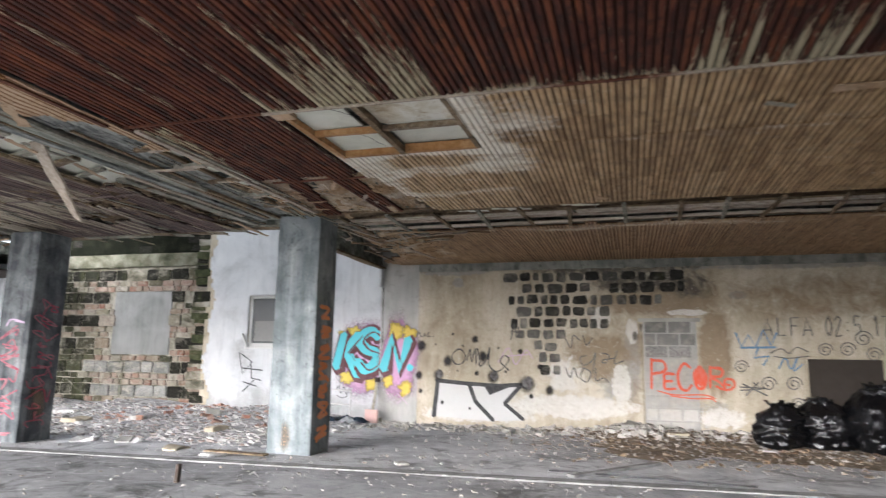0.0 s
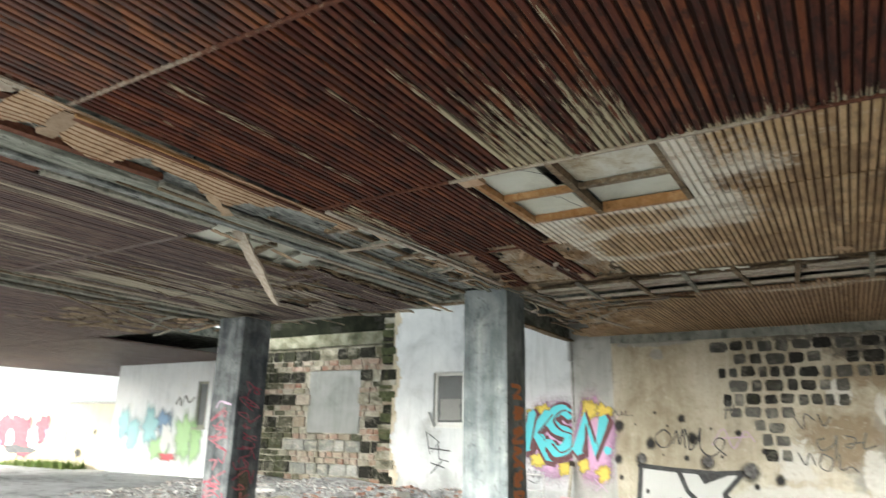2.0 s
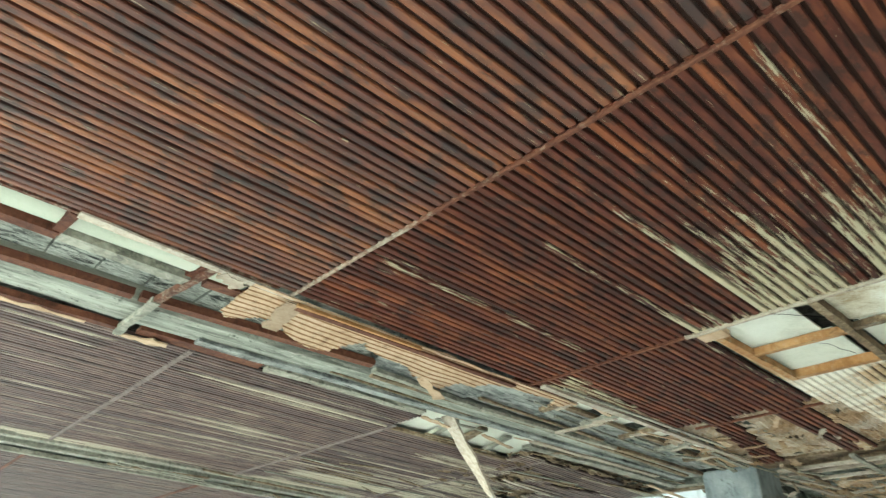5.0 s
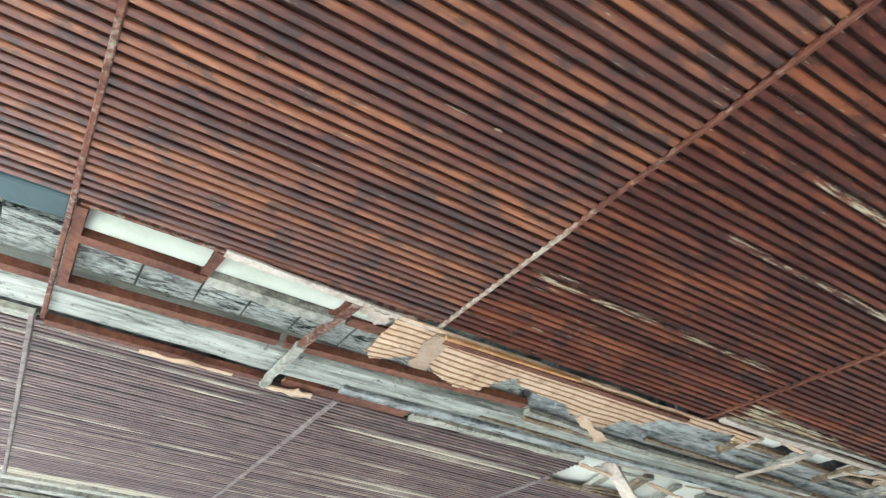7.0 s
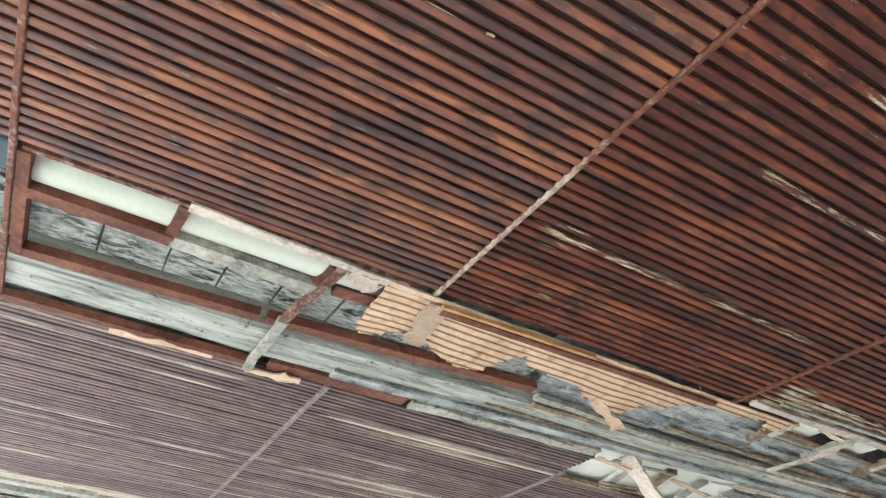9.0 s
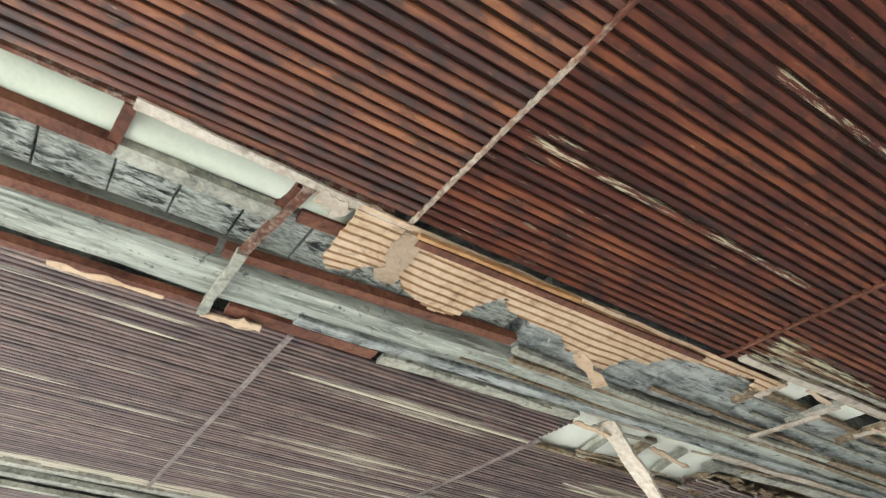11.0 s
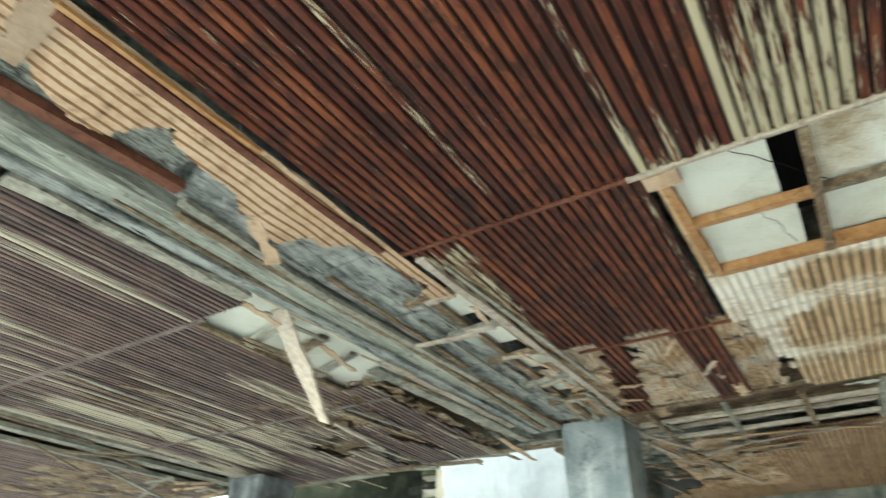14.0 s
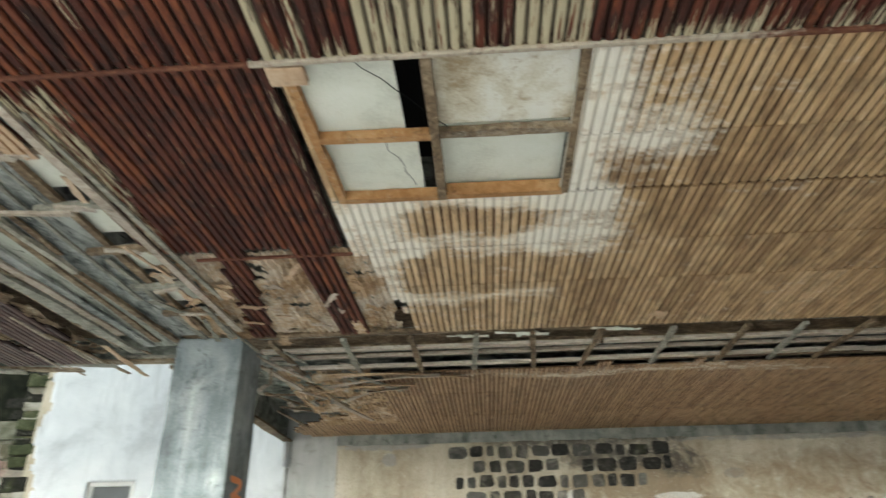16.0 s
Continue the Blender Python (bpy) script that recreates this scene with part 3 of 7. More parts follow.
def wall(name, x0, x1, y0, y1, z0, z1, material, label, openings=()):
    """A wall along x with rectangular openings (x0, x1, z0, z1) through it."""
    xs = sorted({x0, x1, *[v for o in openings for v in o[:2]]})
    zs = sorted({z0, z1, *[v for o in openings for v in o[2:]]})
    bm = bmesh.new()
    for xa, xb in zip(xs, xs[1:]):
        for za, zb in zip(zs, zs[1:]):
            if not any(o[0] <= (xa + xb) / 2 <= o[1] and o[2] <= (za + zb) / 2 <= o[3] for o in openings):
                box(bm, xa, xb, y0, y1, za, zb)
    bmesh.ops.remove_doubles(bm, verts=bm.verts[:], dist=1e-4)
    return tagged(part(name, bm, material), label, "wall", kind="structure")


wall_north = wall("wall_north", -3.82, 11.7, WALL_Y, WALL_Y + 0.4, -0.1, 3.6, MORTAR, "stained beige plaster wall with exposed black stones and graffiti", [(3.08, 4.2, 0.55, 1.33), (0.46, 1.33, -0.1, 1.96)])
wall_pier = wall("wall_pier", -4.62, -3.82, WALL_Y - 0.02, WALL_Y + 0.38, -0.1, 3.6, GREY_RENDER, "grey rendered wall pier at the corner")
wall_court = wall("wall_court", -8.95, -4.62, COURT_Y, COURT_Y + 0.35, -0.1, 6.5, MORTAR, "tall white limewashed courtyard wall", [(-7.83, -7.08, 1.45, 2.56)])
wall_stone = wall("wall_stone", -14.3, -8.9, STONE_Y + 0.05, STONE_Y + 0.4, -0.1, 6.5, COURT_MORTAR, "crumbling wall of sooty stone and brick courses")
wall_west = wall("wall_west", -19.5, -14.3, 12.9, 13.25, -0.1, 3.6, WHITE_WALL, "white courtyard wall with faded graffiti", [(-15.75, -15.3, 1.3, 2.55)])
bm = bmesh.new()
box(bm, 11.7, 12.0, -8, 16, -0.1, 3.6)
tagged(part("wall_east", bm, PLASTER), "plain beige plaster end wall", "wall", kind="structure")

# unseen wall, added to cut southern light on the right half
bm = bmesh.new()
box(bm, 0.5, 11.7, -0.95, -0.7, -0.1, 3.6)
tagged(part("wall_south", bm, PLASTER), "unseen beige plaster wall added behind the driveway to block light", "wall", kind="structure")

# ---------------------------------------------------------------- pillars
pillar_n = 0
for px, py, w, d, top, tint in ((-4.35, 7.88, 0.62, 0.55, 3.13, "blue-grey"), (-8.52, 7.42, 0.56, 0.56, 2.98, "dark grey"), (-19.15, 8.2, 0.66, 0.6, 3.2, "dark grey")):
    pil = thing("pillar", f"{tint} streaked square concrete pillar with spray paint", "pillar", "roof pillars", "structure")
    part("shaft", rough_box(px, px + w, py, py + d, -0.12, top, 8, 0.022, 0.008, px), PILLAR if px > -5 else PILLAR_DARK, pil)

# ---------------------------------------------------------------- roof slab over the whole shelter
bm = bmesh.new()
box(bm, -24, 12, -0.75, 8.62, 3.48, 3.75)
box(bm, -4.62, 12, 8.62, 13, 3.48, 3.75)
box(bm, -24, -13.6, 8.62, 13.2, 3.48, 3.75)
box(bm, -24, -19.5, 13.2, 18, 3.48, 3.75)
# unseen box added above the slab to keep direct sun off the courtyard
box(bm, -13.6, 12, 0.2, 8.6, 3.75, 8.5)
tagged(part("roof_slab", bm, CONCRETE), "dark wet concrete roof slab with an unseen sun-blocking box on top", "roof", kind="structure")

# ---------------------------------------------------------------- slatted ceilings
JOINT = ((-1.10, 2.35, 4.37), (-2.41, 2.8, 4.37), (-3.10, 2.33, 4.1), (-2.0, 2.9, 4.4))


def wear_main(x, y):
    w = 0.12 + 0.10 * rnd(x, y, 0.9)
    k = round((x + 3.95) / PITCH - 0.5)
    r1, r2 = random.Random(k).random(), random.Random(k + 500).random()
    for a, b, y0, s in ((-2.0, -1.05, 2.65, 0.56), (0.62, 2.1, 3.2, 0.66), (-0.9, 0.6, 4.1, 0.5), (-2.45, -1.95, 3.8, 0.5)):
        if a < x < b and y < 4.45:
            w += s * smooth01(min(y0 + 1.15 * r1, 4.3), 4.42, y + 0.06) ** 0.7 * (0.35 + 0.65 * (r2 > 0.22))
    for jx, y0, y1 in JOINT:
        if abs(x - jx) < PITCH * 0.5 and y0 < y < y1:
            w += 0.28
    if 4.4 < y and x < -3.45 - 0.1 * (y - 4.4):
        w += 0.38
    if y > 4.4:
        w += 0.5 * smooth01(-2.52, -2.40, x)
    return w


TWO = [(-3.36, -3.14), (-2.80, -2.55)]


def keep_main(x, y):
    if x < -3.80 + 0.03 * rnd(y, 0, 6):
        return False
    if y > 4.38 and x > -2.42:
        return False
    if y > 6.24 + 0.05 * rnd(x, 0, 4):
        return any(a - 0.28 * (y - 6.24) / 1.6 * (k == 0) < x < b - 0.28 * (y - 6.24) / 1.6 * (k == 0) for k, (a, b) in enumerate(TWO))
    return True


def ceiling_tag(ob, label):
    return tagged(ob, label, "ceiling", kind="structure")



# boards beyond y 2.3 take the darker varnish that includes the light falloff
for k, (a, b) in enumerate(((-0.7, 0.432), (0.436, 2.301), (2.305, 4.366), (4.386, 7.86))):
    ceiling_tag(slat_field("ceiling_slats", -3.95, 11.6 if b < 4.38 else -2.2, a, b, (WOOD_DARK if b < 2.4 else WOOD_SHADED, BACK_DARK), wear_main, keep_main, seed=k), "dark red-brown slatted timber ceiling with peeling varnish")


def patch(x, y, x0, x1, y0, y1, soft=0.12):
    """One inside a rectangle of the ceiling, falling off over its rim."""
    return smooth01(-soft, soft, x - x0) * smooth01(-soft, soft, x1 - x) * smooth01(-soft, soft, y - y0) * smooth01(-soft, soft, y1 - y)


def wear_pale(x, y):
    dx, dy = x + 0.10 * rnd(x, y, 1.7, 3.0), y + 0.12 * rnd(x, y, 1.3, 9.0)
    w = 0.06 + 0.16 * rnd(x, y, 0.8, 2.0)
    w += 0.62 * patch(dx, dy, -1.2, -0.86, 4.3, 5.75)
    w += 0.40 * patch(dx, dy, -0.9, -0.25, 4.98, 5.22) + 0.22 * patch(dx, dy, -0.9, -0.35, 4.5, 5.5, 0.25)
    w += 0.66 * patch(dx, dy, -2.5, -0.72, 5.52, 5.74, 0.07)
    w += 0.62 * patch(dx, dy, -2.5, -1.95, 5.7, 6.4) + 0.62 * patch(dx, dy, -1.1, -0.62, 5.7, 6.4, 0.2)
    w += 0.52 * patch(dx, dy, -2.0, -1.0, 6.02, 6.34, 0.12)
    w += 0.58 * patch(dx, dy, -2.8, -2.12, 6.3, 8.0)
    w += 0.52 * patch(dx, dy, -2.2, -0.9, 7.0, 7.22, 0.10) + 0.30 * patch(dx, dy, -2.2, -1.2, 6.52, 6.62, 0.06)
    w += 0.20 * patch(dx, dy, -0.2, 3.2, 5.55, 5.72, 0.1)
    return w


def in_hole(x, y):
    return -2.33 < x < -1.03 and 4.36 < y < 5.56


def keep_pale(x, y):
    if x < -2.41:
        return False
    if y > 6.3 and x < -2.3 + 0.12 * (y - 6.3) + 0.08 * rnd(y, 0, 7):
        return False
    return not in_hole(x, y)


BOARDS = [-2.46 + PITCH * q for q in (0, 27, 50, 73, 96, 119, 142, 190, 260)]
for k, (a, b) in enumerate(((4.40, 5.015), (5.022, 5.545), (5.57, 6.205), (6.215, 6.84), (6.85, 7.88))):
    for q, (xa, xb) in enumerate(zip(BOARDS, BOARDS[1:])):
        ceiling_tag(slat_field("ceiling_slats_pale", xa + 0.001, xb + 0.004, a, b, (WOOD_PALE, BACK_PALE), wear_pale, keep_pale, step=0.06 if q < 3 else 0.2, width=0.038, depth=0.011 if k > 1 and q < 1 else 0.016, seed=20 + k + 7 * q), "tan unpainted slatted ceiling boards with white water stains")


def keep_back(x, y):
    if y < 9.02 + 0.04 * rnd(x, 0, 2):
        return False
    return x > -3.05 + 0.5 * rnd(y, 0, 0.9) + 0.35 * smooth01(10.5, 9.0, y) - 1.3 * smooth01(10.3, 12.2, y)


for k, (a, b) in enumerate(((9.0, 10.1), (10.11, 11.3), (11.31, 12.46))):
    ceiling_tag(slat_field("ceiling_slats_rear", -4.6, 11.6, a, b, (WOOD_TAN, BACK_PALE), lambda x, y: 0.16 + 0.2 * rnd(x, y, 0.8) + 0.35 * smooth01(0.2, 0.0, abs(y - 9.35 + 0.2 * rnd(x, 0, 0.7))), keep_back, width=0.034, depth=0.014, seed=30 + k), "brown fibreboard slatted ceiling by the wall")


def wear_left(x, y):
    k = round((x + 9.0) / PITCH - 0.5)
    r = random.Random(k + 900).random()
    w = 0.13 + 0.30 * r * r + 0.26 * rnd(x, y, 0.6, 5.0) + 0.16 * rnd(x * 9, y * 0.6, 0.6, 1.0)
    if k % 12 == 3:
        w += 0.30 * smooth01(-0.1, 0.3, rnd(x, y, 0.7, 14.0))
    w += 0.34 * smooth01(0.30, 0.0, abs(x + 5.62 + 0.05 * (y - 3))) * smooth01(2.2, 2.6, y) * smooth01(4.6, 3.6, y)
    w += 0.24 * smooth01(1.1, 0.0, abs(x + 6.5)) * smooth01(1.3, 0.0, abs(y - 3.2))
    w += 0.30 * smooth01(4.4, 5.0, y) * smooth01(0.0, 0.25, rnd(x * 2.2, y * 0.5, 1.0, 9.0))
    w += 0.35 * smooth01(-8.3, -8.7, x)
    return w


def keep_left(x, y):
    if x > -5.10 + 0.035 * max(0.0, y - 2.5) + 0.03 * rnd(y, 0, 5) or x < -8.72 + 0.08 * rnd(y, 0, 3):
        return False
    if 4.38 < y < 5.98 and x > -5.56 + 0.04 * rnd(y, 1, 6):
        return False
    if y > 5.78 and x > -5.22 - 0.25 * abs(rnd(y, 2, 3)):
        return False
    if y > 6.6 and -7.0 < x < -5.7 and rnd(x, y, 1.7, 8.0) > 0.18:
        return False
    return True


for k, (a, b) in enumerate(((-0.7, 0.33), (0.37, 2.225), (2.255, 4.355), (4.385, 6.3), (6.33, 8.3))):
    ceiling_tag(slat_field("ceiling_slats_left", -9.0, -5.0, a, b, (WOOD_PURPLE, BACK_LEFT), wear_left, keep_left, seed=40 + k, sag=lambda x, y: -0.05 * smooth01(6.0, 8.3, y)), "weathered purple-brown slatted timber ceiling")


def keep_far(x, y):
    if x > -9.75 + 0.15 * rnd(y, 0, 2):
        return False
    if -12.2 < x < -9.9 and 6.2 < y < 8.4 and rnd(x * 0.8, y * 2.2, 1.0, 3.0) > 0.32:
        return False
    return True


for k, (a, b) in enumerate(((-0.7, 2.2), (2.24, 4.35), (4.39, 8.5))):
    ceiling_tag(slat_field("ceiling_slats_far", -23.9, -9.5, a, b, (WOOD_PURPLE, BACK_DARK), lambda x, y: 0.18 + 0.15 * rnd(x, y, 0.5), keep_far, step=0.5, seed=60 + k), "weathered brown slatted timber ceiling")
ceiling_tag(slat_field("ceiling_slats_corner", -23.9, -13.6, 8.52, 12.88, (WOOD_PURPLE, BACK_DARK), lambda x, y: 0.2, None, step=0.8, seed=70), "weathered brown slatted ceiling meeting the white wall")

ceiling_tag(slat_field("ceiling_slats_corner", -23.9, -19.5, 12.9, 18.0, (WOOD_PURPLE, BACK_DARK), lambda x, y: 0.2, None, step=0.8, seed=71), "weathered brown slatted ceiling beyond the white wall")

# cross battens that cover the joints between boards
def cross(y, x0, x1, wear, w=0.03, z=CEIL - 0.012, mat=None, dy=0.0):
    n = max(2, int(abs(x1 - x0) / 0.15))
    verts, faces, ws = [], [], []
    for i in range(n + 1):
        x = x0 + (x1 - x0) * i / n
        yy = y + dy * i / n + 0.004 * rnd(x, y, 3)
        for oy, oz in ((-w / 2, 0.02), (-w / 2, 0.004), (-w / 2 + 0.004, 0), (w / 2 - 0.004, 0), (w / 2, 0.004), (w / 2, 0.02)):
            verts.append((x, yy + oy, z + oz))
            ws.append(wear(x))
        if i:
            c = 6 * i
            faces += [(c - 6 + q, c - 6 + (q + 1) % 6, c + (q + 1) % 6, c + q) for q in range(6)]
    faces += [tuple(range(6))[::-1], tuple(6 * n + q for q in range(6))]
    return tagged(link("ceiling_batten", verts, faces, mat or BATTEN_RED, None, ws), "thin red-brown timber batten across the ceiling slats", "batten", "ceiling battens", "structure")


cross(0.405, -5.05, 1.0, lambda x: 0.36 + 0.2 * rnd(x, 0, 3), 0.026, dy=0.11)
cross(2.288, -3.85, 1.0, lambda x: 0.30 + 0.12 * rnd(x, 0, 4) + 0.30 * smooth01(-2.4, -2.95, x), 0.021, dy=0.08)
cross(4.378, -3.9, -2.5, lambda x: 0.16, 0.022)
cross(4.378, -2.5, 11.6, lambda x: 0.78 - 0.5 * smooth01(-0.5, -0.1, x) + 0.45 * smooth01(0.3, 0.7, x), 0.028, CEIL - 0.014)
cross(6.25, -3.5, -2.4, lambda x: 0.2, 0.02, CEIL - 0.004)
cross(2.24, -8.7, -5.1, lambda x: 0.2, 0.036, mat=BATTEN_BROWN)
cross(0.35, -8.7, -5.05, lambda x: 0.3, 0.030, mat=BATTEN_BROWN)
cross(4.37, -8.7, -5.45, lambda x: 0.3, 0.035, mat=BATTEN_BROWN)
cross(6.31, -8.7, -5.3, lambda x: 0.3, 0.035, mat=BATTEN_BROWN)
cross(2.22, -23, -9.7, lambda x: 0.3, 0.035)
cross(4.37, -23, -9.7, lambda x: 0.3, 0.035)


# ---------------------------------------------------------------- open trough between the slatted ceilings
trough = thing("ceiling_trough", "open ceiling trough with bare red battens and grey beams", "ceiling frame", kind="structure")


def beam(name, x0, x1, y0, y1, z0, z1, material, parent, cuts=14, bevel=0.02, jitter=0.012, seed=0, label=""):
    return part(name, rough_box(x0, x1, y0, y1, z0, z1, cuts, bevel, jitter, seed), material, parent, label)


def askew(ob, slope, start):
    """Shears a part sideways, more the further it lies beyond start."""
    for v in ob.data.vertices:
        v.co.x += slope * max(0.0, v.co.y - start)
    return ob


askew(beam("edge_beam", -5.02, -4.70, -0.7, 8.1, 3.13, 3.47, BEAM_PAINT, trough, 22, 0.04, 0.014, 1, "grey flaking concrete beam"), 0.046, 2.0)
askew(beam("edge_ledge", -4.99, -4.90, 2.2, 8.0, 3.10, 3.128, GREY_SLAB, trough, 26, 0.005, 0.008, 6, "thin grey board under the beam"), 0.046, 2.0)
for k, (ya, yb) in enumerate(((3.30, 4.35), (4.36, 5.12), (5.13, 5.95), (5.96, 6.88), (6.89, 7.86))):
    beam("cement_board", -4.52 + 0.02 * k, -4.02 + 0.012 * (k % 2), ya, yb, 3.15 + 0.006 * (k % 2), 3.36, GREY_SLAB, trough, 10, 0.012, 0.016, k + 2.0, "smeared blue-grey cement board")
plank("maroon_board", (-3.93, 4.28, 3.14), (-3.90, 4.95, 3.14), 0.12, 0.02, BATTEN_RED, trough, 0.05, rag=0.3)
tube("duct", [(-3.992, 0.47 + 0.2 * i, 3.248 + 0.004 * rnd(i, 0)) for i in range(9)], 0.128, DUCT, trough, 16)
# dark teal paints the shade into this near stretch of the trough
beam("shaded_duct", -4.08, -3.88, -0.7, 0.41, 3.16, 3.34, plain("teal_shadowed_duct", (0.04, 0.075, 0.08), 0.7), trough, 4)
plank("batten", (-3.818, 0.46, 3.118), (-3.812, 2.2, 3.118), 0.022, 0.025, BATTEN_RED, trough, 0.42, seed=1, rag=0.3, steps=12)
plank("batten", (-4.095, 0.46, 3.12), (-4.105, 1.08, 3.12), 0.075, 0.05, BATTEN_RED, trough, 0.1)
plank("batten", (-4.115, 1.09, 3.125), (-4.12, 1.80, 3.12), 0.09, 0.045, BATTEN_GREY, trough, 0.35)
plank("batten", (-4.08, 1.86, 3.13), (-4.05, 2.45, 3.13), 0.09, 0.04, BATTEN_RED, trough, 0.05)
plank("batten", (-4.60, -0.7, 3.125), (-4.60, 0.42, 3.125), 0.07, 0.05, BATTEN_RED, trough, 0.15)
plank("batten", (-4.60, 0.45, 3.125), (-4.545, 1.62, 3.125), 0.075, 0.05, BATTEN_RED, trough, 0.05)
plank("batten", (-4.54, 1.66, 3.125), (-4.41, 3.32, 3.13), 0.075, 0.05, BATTEN_RED, trough, 0.05, steps=10)
plank("batten", (-5.075, 0.42, 3.105), (-5.065, 1.70, 3.105), 0.06, 0.045, BATTEN_RED, trough, 0.12, rag=0.4, steps=10)
plank("batten", (-5.06, 1.84, 3.12), (-5.04, 2.75, 3.12), 0.11, 0.03, BATTEN_RED, trough, 0.1)
plank("batten", (-5.06, 2.8, 3.115), (-4.98, 4.3, 3.11), 0.10, 0.03, BATTEN_GREY, trough, 0.45, rag=0.8, steps=16, seed=4)
plank("batten", (-5.10, -0.7, 3.11), (-5.08, 0.36, 3.11), 0.08, 0.04, BATTEN_GREY, trough, 0.4)
plank("brace", (-3.84, 1.835, 3.115), (-4.48, 1.735, 3.095), 0.042, 0.035, BATTEN_RED, trough, 0.42, rag=0.35, steps=10)
plank("brace", (-4.46, 1.74, 3.09), (-5.13, 1.725, 3.085), 0.05, 0.04, BATTEN_GREY, trough, 0.3, rag=0.5, steps=10)
plank("brace", (-3.90, 1.80, 3.14), (-4.12, 1.755, 3.15), 0.045, 0.06, BATTEN_RED, trough)
plank("brace", (-3.83, 1.09, 3.13), (-4.11, 1.065, 3.135), 0.05, 0.06, BATTEN_RED, trough, 0.15)
plank("brace", (-3.83, 0.47, 3.13), (-4.62, 0.46, 3.13), 0.05, 0.07, BATTEN_RED, trough, 0.2)
plank("splinter", (-5.115, 0.95, 3.085), (-5.105, 1.52, 3.085), 0.055, 0.012, FRESH, trough, 0.2, rag=1.4, steps=14, seed=2)
plank("splinter", (-5.16, 1.73, 3.085), (-5.10, 2.06, 3.08), 0.08, 0.012, FRESH, trough, 0.3, rag=1.6, steps=10, seed=5)
plank("splinter", (-3.90, 1.86, 3.10), (-3.83, 2.15, 3.10), 0.05, 0.01, FRESH, trough, 0.3, rag=1.5, steps=10, seed=8)
rng = random.Random(4)
y = -0.7
while y < 3.2:
    step = rng.uniform(0.26, 0.34)
    b = rough_box(-4.49, -4.15, y + 0.004, y + step - 0.004, 3.165 + rng.uniform(-0.003, 0.004), 3.22, 9, 0.006, 0.012, y)
    part("slab_panel", b, WOOL, trough)
    y += step
for k in range(5):
    yy = 4.86 + 0.57 * k + rng.uniform(-0.04, 0.04)
    plank("brace", (-3.72, yy + 0.02, 3.105), (-4.16, yy + 0.04, 3.10), 0.06, 0.035, (ROTTEN, BATTEN_GREY)[k % 2], trough, 0.35, rag=0.6, seed=k)
    plank("brace_tip", (-3.80, yy + 0.06, 3.088), (-4.00, yy + rng.uniform(-0.05, 0.09), 3.07), 0.05, 0.012, BLEACHED, trough, 0.5, rag=1.1, seed=k + 5)
    beam("white_panel", -4.03, -3.80, yy + 0.13, yy + 0.47, 3.165, 3.18, SLAB_WHITE, trough, 2, 0.004, 0.006, k)
lrng = random.Random(8)
for xx, ya, yb, w, mat in ((-4.38, 4.4, 6.1, 0.035, ROTTEN), (-4.24, 5.2, 6.9, 0.028, BATTEN_GREY), (-4.12, 6.2, 7.85, 0.045, BATTEN_GREY), (-4.55, 5.2, 7.9, 0.05, ROTTEN), (-4.78, 3.2, 5.6, 0.02, ROTTEN)):
    plank("lath", (xx, ya, 3.128), (xx + lrng.uniform(-0.03, 0.05), yb, 3.118 + lrng.uniform(-0.012, 0.008)), w, 0.016, mat, trough, lrng.uniform(0.1, 0.5), rag=0.7, steps=16, seed=xx)
plank("stick", (-3.94, 5.50, 3.075), (-4.44, 5.44, 3.07), 0.035, 0.02, BLEACHED, trough, 0.4, rag=0.6)
plank("stick", (-4.47, 3.38, 3.11), (-4.53, 4.55, 3.105), 0.055, 0.03, BATTEN_GREY, trough, 0.35, rag=0.5, steps=14)
plank("stick", (-4.525, 4.57, 3.105), (-4.43, 6.35, 3.105), 0.045, 0.03, BATTEN_GREY, trough, 0.5, rag=0.5, steps=16)
plank("stick", (-4.43, 6.38, 3.11), (-4.36, 7.9, 3.11), 0.05, 0.03, ROTTEN, trough, 0.2, rag=0.5, steps=12)
plank("stick", (-4.60, 3.45, 3.122), (-4.56, 5.3, 3.122), 0.05, 0.02, ROTTEN, trough, 0.15, rag=0.4, steps=12)
plank("stick", (-4.00, 4.95, 3.13), (-4.02, 7.8, 3.13), 0.05, 0.03, ROTTEN, trough, 0.2, rag=0.6, steps=16)
plank("stick", (-5.02, 5.7, 3.10), (-4.80, 8.0, 3.06), 0.13, 0.03, BATTEN_GREY, trough, 0.3, rag=0.7, steps=16, seed=9)
plank("stick", (-4.86, 5.6, 3.095), (-4.74, 7.6, 3.085), 0.07, 0.015, BLEACHED, trough, 0.3, rag=1.0, steps=16, seed=19)
plank("maroon_batten", (-3.875, 2.36, 3.062), (-3.86, 4.25, 3.066), 0.045, 0.014, BATTEN_RED, trough, 0.0, rag=0.2, steps=14)
plank("orange_batten", (-3.825, 2.34, 3.058), (-3.805, 3.28, 3.06), 0.022, 0.02, BATTEN_ORANGE, trough, 0.1, rag=0.3, steps=10)
plank("pale_strip", (-3.795, 1.10, 3.092), (-3.84, 2.32, 3.088), 0.055, 0.012, BLEACHED, trough, 0.5, rag=0.7, steps=22, seed=31)
plank("pale_strip", (-3.86, 1.86, 3.084), (-3.90, 2.02, 3.08), 0.10, 0.010, BLEACHED, trough, 0.3, rag=1.2, steps=10, seed=33)
plank("stick", (-3.74, 4.45, 3.088), (-3.66, 7.6, 3.08), 0.06, 0.02, BLEACHED, trough, 0.45, rag=0.6, steps=18, seed=3)
